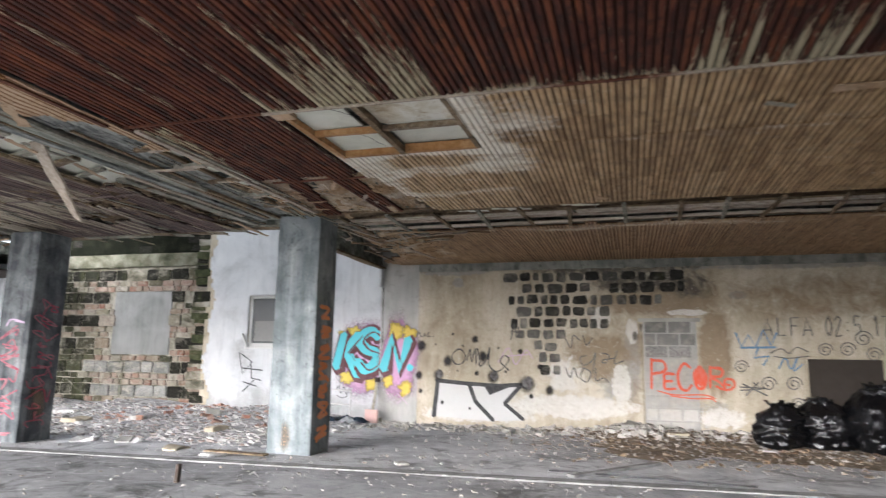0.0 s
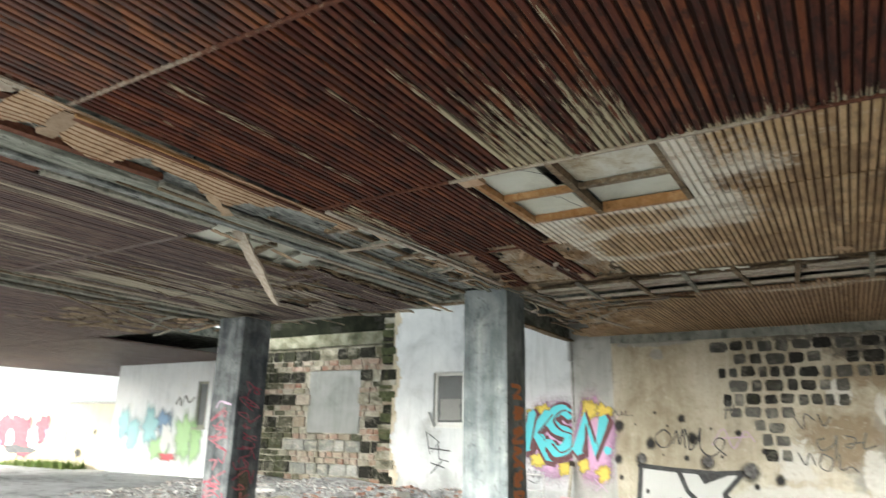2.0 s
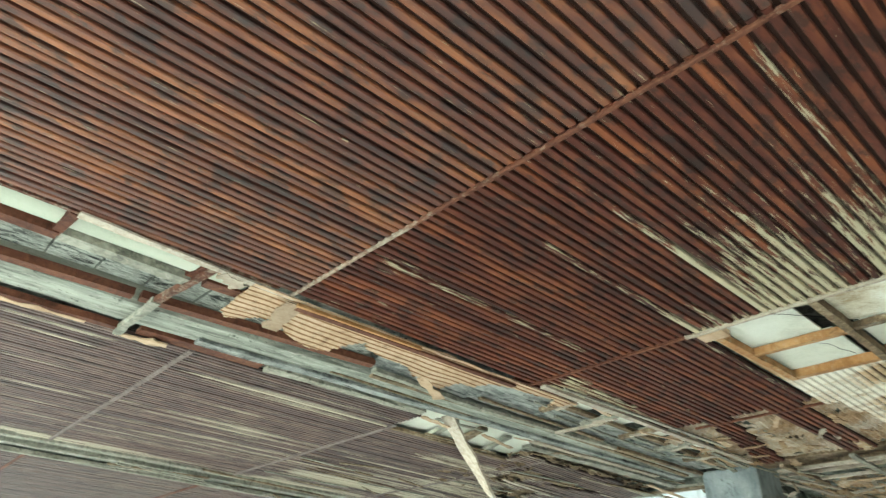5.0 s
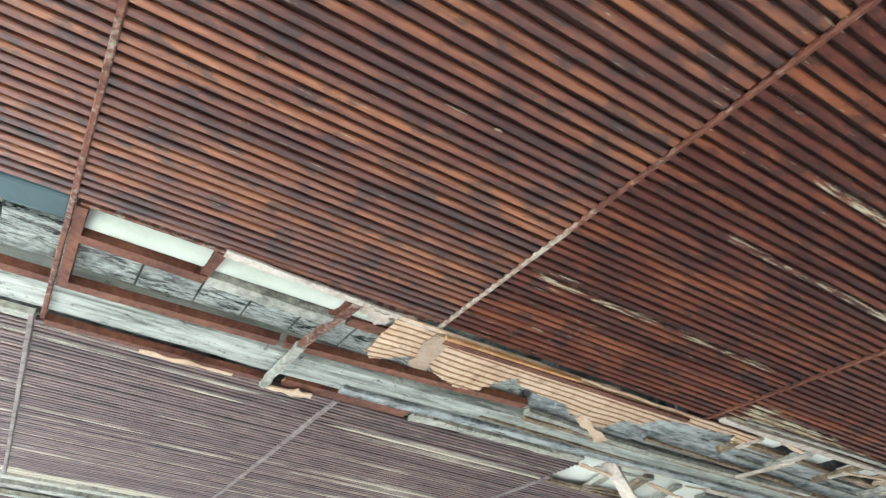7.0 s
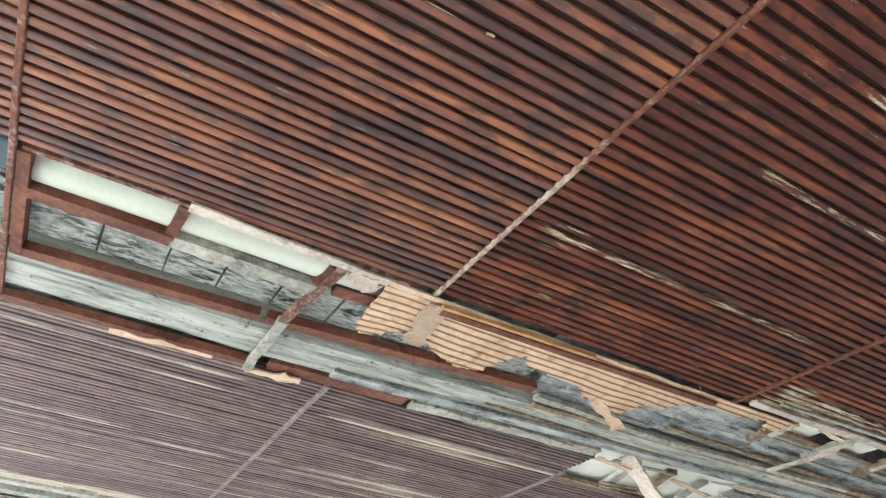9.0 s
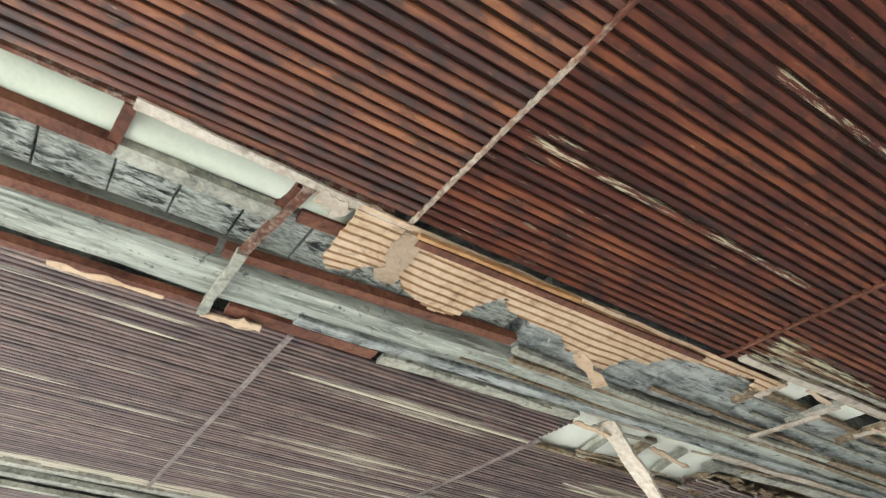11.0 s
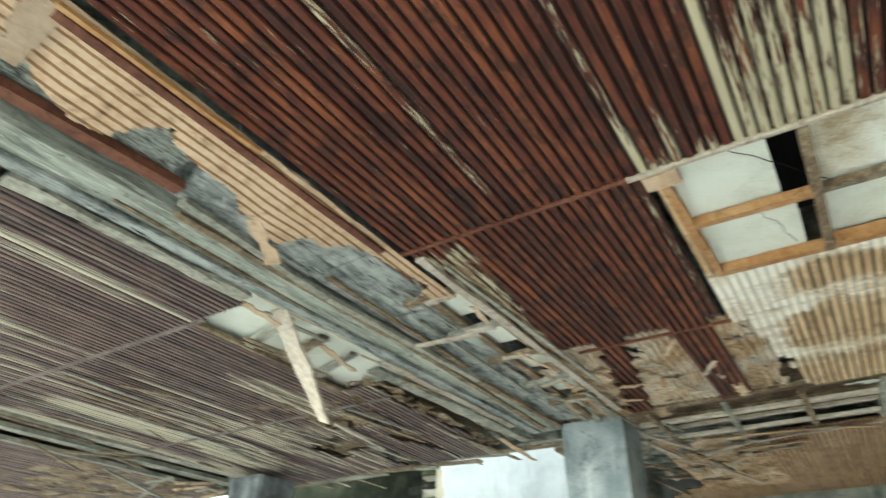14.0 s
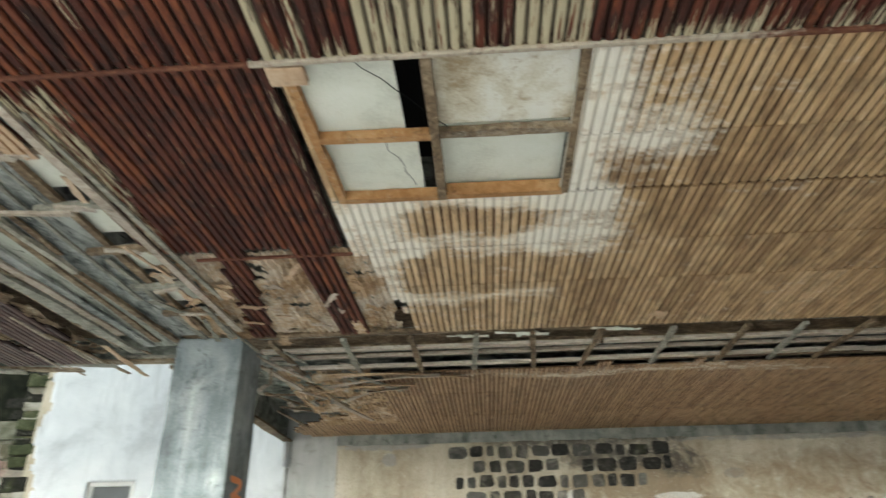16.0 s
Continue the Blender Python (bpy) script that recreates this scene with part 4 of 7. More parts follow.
plank("stick", (-3.66, 4.6, 3.088), (-3.56, 6.9, 3.084), 0.03, 0.016, BATTEN_GREY, trough, 0.5, rag=0.6, steps=18, seed=13)

EDGE = ((2.04, -3.84), (2.06, -4.22), (2.11, -4.30), (2.22, -4.26), (2.28, -4.17), (2.40, -4.16), (2.46, -4.21), (2.55, -4.25), (2.70, -4.30), (2.83, -4.28), (2.90, -4.10), (2.99, -4.03), (3.06, -4.11), (3.24, -4.13), (3.44, -4.14), (3.56, -4.22), (3.77, -4.25), (3.87, -4.28), (3.91, -4.12), (4.04, -4.09), (4.12, -3.97), (4.32, -3.92), (4.55, -3.90), (4.75, -3.86), (4.80, -3.97), (4.92, -3.91), (4.97, -3.80))


def torn_edge(y):
    for (ya, xa), (yb, xb) in zip(EDGE, EDGE[1:]):
        if ya <= y <= yb:
            return xa + (xb - xa) * (y - ya) / (yb - ya) + 0.012 * rnd(y, 0, 14) + 0.014 * rnd(y, 3, 38)
    return 0.0


CRUMB_SEAM = board_wood("brown_glue_strip", (0.22, 0.15, 0.10), (0.34, 0.25, 0.17), (0.44, 0.34, 0.25))
# darker copy of the board tone, with groove shade painted in
GROOVE = board_wood("shaded_groove_of_torn_board", (0.20, 0.10, 0.05), (0.28, 0.16, 0.08), (0.36, 0.22, 0.12))
tv, tf, tw, tm = [], [], [], []
TX, TY, TNX, TNY = -4.47, 2.05, 74, 116
for j in range(TNY + 1):
    for i in range(TNX + 1):
        x, y = TX + 0.009 * i, TY + 0.025 * j
        rib = 0.0 if (x / PITCH) % 1.0 < 0.78 else 0.006
        tv.append((x + 0.003 * rnd(x, y, 25), y + 0.01 * rnd(x, y, 18, 3), 3.078 + rib - 0.06 * smooth01(-3.85, -4.4, x) * (0.6 + rnd(y, 0, 2)) + 0.008 * rnd(x, y, 5)))
        tw.append(0.12 + 0.45 * rnd(x, y, 4))
for j in range(TNY):
    for i in range(TNX):
        x, y = TX + 0.009 * (i + 0.5), TY + 0.025 * (j + 0.5)
        if x > torn_edge(y):
            a = j * (TNX + 1) + i
            tf.append((a, a + TNX + 1, a + TNX + 2, a + 1))
            tm.append(0 if (x / PITCH) % 1.0 < 0.78 else 1)
torn = link("torn_ceiling_board", tv, tf, (FRESH, GROOVE), None, tw, tm)
torn.modifiers.new("thickness", "SOLIDIFY").thickness = 0.008
tagged(torn, "torn tan fibreboard with grooves hanging from the ceiling", "ceiling board")
seam = thing("board_seam", "rough brown glue strip over a board joint", "ceiling board")
plank("strip", (-3.84, 2.34, 3.066), (-4.20, 2.36, 3.028), 0.11, 0.008, CRUMB_SEAM, seam, 0.25, rag=0.7, steps=14, seed=41)
flap = thing("torn_flap", "pale torn strip of fibreboard dangling at the edge", "ceiling board")
plank("strip", (-4.22, 3.62, 3.05), (-4.40, 3.98, 3.02), 0.085, 0.008, FRESH, flap, 0.1, rag=0.8, seed=11)

# ---------------------------------------------------------------- square ceiling hole with its frame
hatch = thing("ceiling_hatch", "open square ceiling hole framed with orange and white battens", "ceiling hole", kind="structure")
STAINED = masonry("stained_white_board", ((0.34, (0.36, 0.28, 0.18)), (0.46, (0.62, 0.57, 0.45)), (0.56, (0.76, 0.74, 0.66)), (0.75, (0.80, 0.79, 0.74))), 3.2, dirt=(0.38, 0.28, 0.16))
beam("panel", -2.33, -1.885, 4.36, 4.95, 3.150, 3.165, SLAB_WHITE, hatch, 3, 0.003, 0.004)
beam("panel", -2.33, -1.835, 4.98, 5.54, 3.155, 3.170, SLAB_WHITE, hatch, 3, 0.003, 0.004)
beam("panel", -1.72, -1.05, 4.36, 4.93, 3.150, 3.165, STAINED, hatch, 3, 0.003, 0.004)
beam("panel", -1.72, -1.05, 4.98, 5.54, 3.185, 3.20, SLAB_WHITE, hatch, 3, 0.003, 0.004)
# black sheet in place of the unlit depth behind the panels
beam("void_shade_board", -1.95, -1.68, 4.36, 5.56, 3.40, 3.42, BLACK_HOLE, hatch, 0, 0.002, 0.0)
plank("batten", (-2.355, 4.5, 3.115), (-2.325, 5.56, 3.115), 0.045, 0.05, BATTEN_ORANGE, hatch, 0.35, rag=0.4, seed=1)
plank("batten", (-2.32, 5.545, 3.125), (-1.75, 5.55, 3.125), 0.055, 0.06, BATTEN_ORANGE, hatch, 0.3, rag=0.3, seed=2)
plank("batten", (-1.71, 5.545, 3.135), (-1.03, 5.55, 3.135), 0.05, 0.08, BATTEN_ORANGE, hatch, 0.05)
plank("batten", (-1.735, 4.38, 3.12), (-1.735, 5.57, 3.12), 0.05, 0.06, ROTTEN, hatch, 0.1, rag=0.3, seed=3)
plank("batten", (-1.04, 4.38, 3.12), (-1.025, 5.56, 3.12), 0.04, 0.05, ROTTEN, hatch, 0.15, rag=0.4, seed=4)
plank("batten", (-2.33, 4.955, 3.12), (-1.755, 4.965, 3.12), 0.05, 0.05, BATTEN_ORANGE, hatch, 0.3, rag=0.3, seed=5)
plank("batten", (-1.71, 4.965, 3.125), (-1.05, 4.965, 3.125), 0.055, 0.04, ROTTEN, hatch, 0.42, rag=0.4, seed=6)
plank("batten", (-2.34, 4.40, 3.14), (-1.03, 4.40, 3.14), 0.03, 0.05, ROTTEN, hatch, 0.3)
beam("block", -2.44, -2.27, 4.40, 4.52, 3.085, 3.125, FRESH, hatch, 0, 0.006, 0.003)
tube("crack", [(-2.07 + 0.055 * i + 0.03 * rnd(i, 2, 1.7), 4.42 + 0.075 * i, 3.150) for i in range(8)], 0.003, BLACK_HOLE, hatch, 5)
tube("crack", [(-2.02 + 0.02 * i + 0.03 * rnd(i, 5, 1.9), 5.0 + 0.07 * i, 3.155) for i in range(8)], 0.002, BLACK_HOLE, hatch, 5)


# ---------------------------------------------------------------- side hole with the hanging board
side_hole = thing("side_hatch", "broken ceiling hole with white board behind it", "ceiling hole", kind="structure")
beam("panel", -5.75, -4.95, 4.25, 6.1, 3.17, 3.19, SLAB_WHITE, side_hole, 4, 0.003, 0.006)
plank("batten", (-5.56, 4.86, 3.12), (-4.98, 4.70, 3.12), 0.07, 0.04, BATTEN_GREY, side_hole, 0.4, rag=0.4)
plank("batten", (-5.56, 5.24, 3.13), (-5.0, 5.08, 3.14), 0.09, 0.03, ROTTEN, side_hole, 0.4, rag=0.5, seed=2)
plank("batten", (-5.56, 5.62, 3.12), (-5.0, 5.42, 3.13), 0.06, 0.03, BATTEN_GREY, side_hole, 0.3, rag=0.5, seed=3)
plank("batten", (-5.57, 4.40, 3.11), (-5.56, 5.95, 3.10), 0.04, 0.03, ROTTEN, side_hole, 0.2, rag=0.7, seed=4, steps=12)
hang = thing("hanging_board", "pale broken timber board hanging down from the ceiling", "board")
plank("board", (-4.955, 4.56, 3.13), (-5.025, 5.20, 2.545), 0.15, 0.022, BLEACHED, hang, 0.5, rag=0.45, steps=12, seed=6, twist=0.5)
plank("splinter", (-5.04, 4.78, 3.06), (-4.96, 4.68, 3.02), 0.05, 0.02, BATTEN_GREY, hang, 0.5, rag=0.6)


# ---------------------------------------------------------------- rotten ceiling round the pillar head
def crumple(name, x0, x1, y0, y1, z, amp, holes, material, label, seed, wear=0.3, n=0.028):
    nx, ny = int((x1 - x0) / n), int((y1 - y0) / n)
    verts, faces, ws = [], [], []
    for j in range(ny + 1):
        for i in range(nx + 1):
            x, y = x0 + (x1 - x0) * i / nx, y0 + (y1 - y0) * j / ny
            h = amp * (rnd(x, y, 2.3, seed) + 0.6 * rnd(x, y, 6.5, seed + 3) + 0.45 * rnd(x, y, 15, seed + 4)) + 0.012 * math.sin(x / PITCH * 2 * math.pi)
            verts.append((x + 0.02 * rnd(x, y, 9, seed), y + 0.02 * rnd(x, y, 9, seed + 1), z + h))
            ws.append(wear + 0.5 * rnd(x, y, 3.0, seed + 5))
    for j in range(ny):
        for i in range(nx):
            x, y = x0 + (x1 - x0) * (i + 0.5) / nx, y0 + (y1 - y0) * (j + 0.5) / ny
            if 0.7 * rnd(x, y, 3.0, seed + 9) + 0.7 * rnd(x, y, 10, seed) < holes:
                a = j * (nx + 1) + i
                faces.append((a, a + nx + 1, a + nx + 2, a + 1))
    ob = link(name, verts, faces, material, None, ws)
    mod = ob.modifiers.new("thickness", "SOLIDIFY")
    mod.thickness = 0.008
    return tagged(ob, label, "ceiling", kind="structure")


CRUMB = board_wood("crumbling_fibreboard", (0.24, 0.15, 0.08), (0.42, 0.29, 0.17), (0.58, 0.45, 0.31), (0.66, 0.61, 0.52))
for k in range(18):
    fx, fy = rng.uniform(-3.75, -2.35), rng.uniform(6.3, 7.9)
    plank("flake", (fx, fy, 3.09 + rng.uniform(-0.02, 0.03)), (fx + rng.uniform(-0.18, 0.18), fy + rng.uniform(-0.2, 0.25), 3.085 + rng.uniform(-0.03, 0.03)), rng.uniform(0.03, 0.10), 0.008, rng.choice((BLEACHED, FRESH, CRUMB, CRUMB)), hatch, rng.uniform(0.1, 0.5), rag=1.3, steps=7, seed=k)
crumple("ceiling_rotten", -3.72, -2.25, 6.26, 7.95, 3.150, 0.022, 0.36, CRUMB, "rotten crumbling fibreboard ceiling round the pillar head", 3.0, 0.52)
crumple("ceiling_rotten", -3.90, -3.62, 6.3, 7.9, 3.10, 0.02, 0.02, CRUMB, "ragged remains of fibreboard along the trough", 6.0, 0.3)
crumple("ceiling_rotten", -3.75, -2.75, 9.0, 11.6, 3.09, 0.04, 0.22, CRUMB, "collapsed sagging fibreboard near the corner", 9.0, 0.35)
crumple("ceiling_rotten", -6.9, -5.15, 5.85, 8.2, 3.11, 0.05, 0.02, ROTTEN, "splintered dark ceiling remains behind the pillars", 12.0, 0.15)
crumple("ceiling_rotten", -12.4, -9.7, 6.1, 8.5, 3.10, 0.03, 0.34, ROTTEN, "splintered dark ceiling remains behind the pillars", 15.0, 0.25, 0.05)
crumple("ceiling_board_above", -24, -4.0, 5.2, 8.6, 3.40, 0.02, 9.0, ROTTEN, "dark boards above the broken ceiling", 18.0, 0.0, 0.3)

# ---------------------------------------------------------------- second trough, across, in front of the rear ceiling
lath = thing("ceiling_laths", "open ceiling gap with pale laths and dark cross pieces", "ceiling frame", kind="structure")
for yy, w, z, mat, wr in ((7.93, 0.10, 3.14, ROTTEN, 0.1), (8.08, 0.14, 3.20, CONCRETE, 0.0), (8.30, 0.085, 3.108, BLEACHED, 0.55), (8.42, 0.09, 3.17, ROTTEN, 0.1), (8.56, 0.06, 3.115, BLEACHED, 0.4), (8.68, 0.08, 3.16, ROTTEN, 0.2), (8.84, 0.075, 3.10, BLEACHED, 0.6), (8.97, 0.06, 3.13, ROTTEN, 0.35)):
    x = -3.68
    while x < 11.5:
        ln = rng.uniform(2.0, 3.6)
        plank("lath", (x, yy + rng.uniform(-0.02, 0.02), z), (min(x + ln, 11.6), yy + rng.uniform(-0.02, 0.02), z + rng.uniform(-0.012, 0.012)), w, 0.028, mat, lath, wr, rag=0.4, steps=14, seed=x + yy)
        x += ln + rng.uniform(-0.02, 0.06)
x = -3.5
while x < 11.4:
    plank("cross_piece", (x, 7.96, 3.092), (x + rng.uniform(-0.10, 0.12), 9.04, 3.088), 0.05, 0.03, (ROTTEN, BATTEN_GREY)[rng.random() < 0.35], lath, 0.2, rag=0.4, seed=x)
    x += rng.uniform(0.5, 0.68)
for k in range(5):
    fx = rng.uniform(-1.9, -0.4)
    plank("white_flake", (fx, 8.02 + rng.uniform(-0.06, 0.06), 3.115), (fx + rng.uniform(0.15, 0.5), 8.05 + rng.uniform(-0.04, 0.05), 3.11), rng.uniform(0.03, 0.08), 0.006, SLAB_WHITE, lath, 0, rag=1.5, seed=k * 3, steps=10)
beam("back_board", -4.5, 11.6, 7.9, 9.1, 3.34, 3.37, ROTTEN, lath, 6, 0.004, 0.006)
corner = thing("broken_laths", "tangle of broken grey laths hanging beside the pillar", "broken laths")
for k in range(28):
    a = Vector((rng.uniform(-4.4, -3.0), rng.uniform(8.5, 11.2), rng.uniform(3.06, 3.2)))
    d = Vector((rng.uniform(-0.25, 0.55), rng.uniform(-0.9, 0.9), rng.uniform(-0.12, 0.03)))
    plank("lath", a, a + d, rng.uniform(0.025, 0.06), 0.018, (BATTEN_GREY, ROTTEN, BLEACHED)[k % 3], corner, 0.35, rag=0.6, seed=k)
for k, (xa, ya, xb, yb) in enumerate(((-3.3, 9.25, -2.0, 9.12), (-3.45, 9.5, -2.3, 9.45), (-3.2, 9.9, -2.4, 9.62))):
    strip_ = thing("curled_strip", "pale curled strip of fibreboard peeling off the ceiling", "ceiling board", "curled strips")
    plank("strip", (xa, ya, 2.99), (xb, yb, 3.06), 0.10, 0.008, (BLEACHED, CRUMB, BLEACHED)[k], strip_, 0.4, sag=-0.02 - 0.01 * k, rag=0.5, steps=16, twist=0.7, seed=k)
bent = thing("curled_board", "pale warped ceiling board curling down beside the laths", "ceiling board")
plank("board", (-3.25, 9.02, 3.05), (-1.7, 9.25, 3.06), 0.16, 0.01, CRUMB, bent, 0.4, sag=-0.03, rag=0.3, steps=14, twist=0.4)

# ---------------------------------------------------------------- third trough on the far left
side = thing("side_trough", "open ceiling gap with grey beams and splintered laths", "ceiling frame", kind="structure")
for xx, w, z, mat, wr in ((-8.80, 0.14, 3.10, BATTEN_GREY, 0.45), (-9.0, 0.12, 3.16, CONCRETE, 0), (-9.22, 0.16, 3.12, BATTEN_GREY, 0.3), (-9.45, 0.10, 3.17, ROTTEN, 0.2), (-9.62, 0.08, 3.11, BATTEN_GREY, 0.4)):
    plank("board", (xx, -0.7, z), (xx + rng.uniform(-0.1, 0.1), 8.4, z), w, 0.05, mat, side, wr, rag=0.5, steps=40, seed=xx)
for k in range(12):
    a = Vector((rng.uniform(-9.8, -8.7), rng.uniform(2.0, 6.5), rng.uniform(3.04, 3.1)))
    plank("stick", a, a + Vector((rng.uniform(-0.7, 0.5), rng.uniform(0.6, 1.8), rng.uniform(-0.08, 0.04))), rng.uniform(0.03, 0.06), 0.02, (BATTEN_GREY, ROTTEN)[k % 2], side, 0.4, rag=0.6, seed=k + 40)
for k in range(14):
    a = Vector((rng.uniform(-11.5, -9.0), rng.uniform(7.0, 8.4), rng.uniform(3.0, 3.1)))
    plank("stick", a, a + Vector((rng.uniform(-0.9, 0.9), rng.uniform(-0.3, 0.4), rng.uniform(-0.16, 0.02))), rng.uniform(0.03, 0.08), 0.02, (BATTEN_GREY, ROTTEN, FRESH)[k % 3], side, 0.3, rag=0.6, seed=k + 60)

# ragged boards along the roof edge over the courtyard
eaves = thing("eaves_board", "ragged grey boards along the roof edge", "eaves", kind="structure")
beam("fascia", -13.6, -4.64, 8.50, 8.62, 3.12, 3.75, CONCRETE, eaves, 20, 0.02, 0.02, 3)
for k in range(9):
    x = -9.1 + 0.5 * k
    plank("board", (x, 8.34 + rng.uniform(-0.1, 0.12), 3.07 + rng.uniform(-0.03, 0.03)), (x + rng.uniform(0.9, 1.4), 8.40 + rng.uniform(-0.1, 0.15), 3.06 + rng.uniform(-0.05, 0.03)), 0.12, 0.02, (BATTEN_GREY, ROTTEN)[k % 2], eaves, 0.4, rag=0.8, steps=12, seed=k + 90)
beam("side_fascia", -4.72, -4.62, 8.55, 12.7, 3.06, 3.75, CONCRETE, eaves, 12, 0.02, 0.015, 5)
plank("board", (-4.64, 8.5, 3.06), (-4.58, 12.4, 3.04), 0.14, 0.03, ROTTEN, eaves, 0.25, rag=0.5, steps=20, seed=33)

mess = thing("ceiling_debris", "splintered grey laths and torn fibre along the open trough", "broken laths")
mrng = random.Random(77)
for k in range(26):
    yy = mrng.uniform(2.6, 7.9)
    xx = mrng.choice((-5.0, -4.93, -4.05, -3.88, -3.8)) + mrng.uniform(-0.06, 0.06)
    a = Vector((xx, yy, mrng.uniform(3.055, 3.12)))
    plank("splinter", a, a + Vector((mrng.uniform(-0.12, 0.12), mrng.uniform(0.15, 0.9), mrng.uniform(-0.03, 0.03))), mrng.uniform(0.015, 0.06), 0.01, mrng.choice((BATTEN_GREY, BATTEN_GREY, ROTTEN, FRESH)), mess, mrng.uniform(0.1, 0.6), rag=1.0, steps=8, seed=k)
for k in range(40):
    a = Vector((mrng.uniform(-8.6, -5.2), mrng.uniform(4.3, 8.1), mrng.uniform(3.05, 3.09)))
    plank("splinter", a, a + Vector((mrng.uniform(-0.15, 0.15), mrng.uniform(0.3, 1.3), mrng.uniform(-0.03, 0.02))), mrng.uniform(0.015, 0.05), 0.01, mrng.choice((BATTEN_GREY, ROTTEN, BLEACHED)), mess, mrng.uniform(0.1, 0.5), rag=1.0, steps=8, seed=k + 200)

bits = thing("ceiling_scrap", "small loose scraps caught on the ceiling slats", "scrap")
plank("scrap", (-2.44, 1.70, 3.095), (-2.43, 1.725, 3.085), 0.010, 0.004, ROTTEN, bits)
plank("scrap", (-0.10, 7.52, 3.07), (0.02, 7.55, 3.06), 0.10, 0.01, FRESH, bits, 0.2, rag=0.6)
plank("scrap", (1.22, 5.02, 3.085), (1.42, 5.06, 3.06), 0.06, 0.006, BATTEN_GREY, bits, 0.5, rag=0.5)
plank("scrap", (1.62, 4.86, 3.09), (2.4, 4.88, 3.085), 0.10, 0.01, FRESH, bits, 0.0, rag=0.5)


# ---------------------------------------------------------------- paint on walls
class Surface:
    """A flat surface on which paint is laid: u to the right, v up, seen from the front."""

    def __init__(self, origin, right, normal):
        self.o, self.r, self.n = Vector(origin), Vector(right), Vector(normal)

    def at(self, u, v, lift):
        return self.o + self.r * u + Vector((0, 0, v)) + self.n * lift


NORTH = Surface((0, WALL_Y - 0.020, 0), (1, 0, 0), (0, -1, 0))
PIER = Surface((0, WALL_Y - 0.02, 0), (1, 0, 0), (0, -1, 0))
COURT = Surface((0, COURT_Y - 0.028, 0), (1, 0, 0), (0, -1, 0))
WEST = Surface((0, 12.9, 0), (1, 0, 0), (0, -1, 0))
LIFT = [0.003]


def curve_points(pts, steps=6):
    """A smooth line through the points."""
    if len(pts) < 3:
        return [Vector((*p, 0)) for p in pts]
    out, p = [], [Vector((*q, 0)) for q in pts]
    p = [2 * p[0] - p[1], *p, 2 * p[-1] - p[-2]]
    for i in range(1, len(p) - 2):
        for s in range(steps):
            t = s / steps
            a, b, c, d = p[i - 1 : i + 3]
            out.append(0.5 * (2 * b + (c - a) * t + (2 * a - 5 * b + 4 * c - d) * t * t + (3 * b - a - 3 * c + d) * t**3))
    return out + [p[-2]]


def ribbons(name, surface, lines, width, material, parent, box_=(0, 0, 1, 1), lift=None, soft=True, rag=0.0):
    """Brush lines, given in the unit square, laid into the rectangle box_ (u0, v0, u1, v1) of a surface, as one mesh."""
    u0, v0, u1, v1 = box_
    verts, faces = [], []
    LIFT[0] += 0.00012
    lift = lift or LIFT[0]
    for line in lines:
        pts = [(u0 + (u1 - u0) * a, v0 + (v1 - v0) * b) for a, b in line]
        pts = curve_points(pts) if soft else [Vector((*p, 0)) for p in pts]
        first = len(verts)
        n = len(pts)
        for i, p in enumerate(pts):
            d = pts[min(i + 1, n - 1)] - pts[max(i - 1, 0)]
            d = d.normalized() if d.length > 1e-6 else Vector((1, 0, 0))
            s = Vector((-d.y, d.x, 0)) * width / 2 * (1 + rag * rnd(p.x * 8, p.y * 8, 1.0, first))
            for q in (p + s, p - s):
                verts.append(surface.at(q.x, q.y, lift + 0.00002 * (len(verts) // 2)))
            if i:
                c = first + 2 * i
                faces.append((c - 2, c - 1, c + 1, c))
        for e, i in ((-1, 0), (1, n - 1)):
            p, q = pts[i], pts[i - e]
            d = (p - q).normalized() * width / 2
            a = first + 2 * i
            verts.append(surface.at(p.x + d.x * 0.8, p.y + d.y * 0.8, lift + 0.00001 * len(verts)))
            faces.append((a, a + 1, len(verts) - 1))
    return link(name, verts, faces, material, parent)


def blob(name, surface, u, v, ru, rv, material, parent=None, rag=0.35, seed=0, lift=None, n=40, freq=1.6):
    """An irregular patch whose wear attribute falls from its middle to its rim."""
    LIFT[0] += 0.00012
    verts, faces, ws = [surface.at(u, v, lift or LIFT[0])], [], [1.0]
    for ring, (f, w) in enumerate(((0.4, 0.86), (0.75, 0.5), (1.15, 0.0))):
        for i in range(n):
            a = 2 * math.pi * i / n
            k = f * (1 + rag * (rnd(math.cos(a) * freq, math.sin(a) * freq, 1.0, seed) + 0.5 * rnd(math.cos(a) * 5, math.sin(a) * 5, 1.0, seed + 2)))
            verts.append(surface.at(u + ru * k * math.cos(a), v + rv * k * math.sin(a), lift or LIFT[0]))
            ws.append(w)
            b = 1 + n * ring
            faces.append((0, b + i, b + (i + 1) % n) if ring == 0 else (b - n + i, b + i, b + (i + 1) % n, b - n + (i + 1) % n))
    return link(name, verts, faces, material, parent, ws)


def filled(name, surface, pts, material, parent, box_=(0, 0, 1, 1)):
    LIFT[0] += 0.00012
    u0, v0, u1, v1 = box_
    return link(name, [surface.at(u0 + (u1 - u0) * a, v0 + (v1 - v0) * b, LIFT[0]) for a, b in pts], [tuple(range(len(pts)))], material, parent)


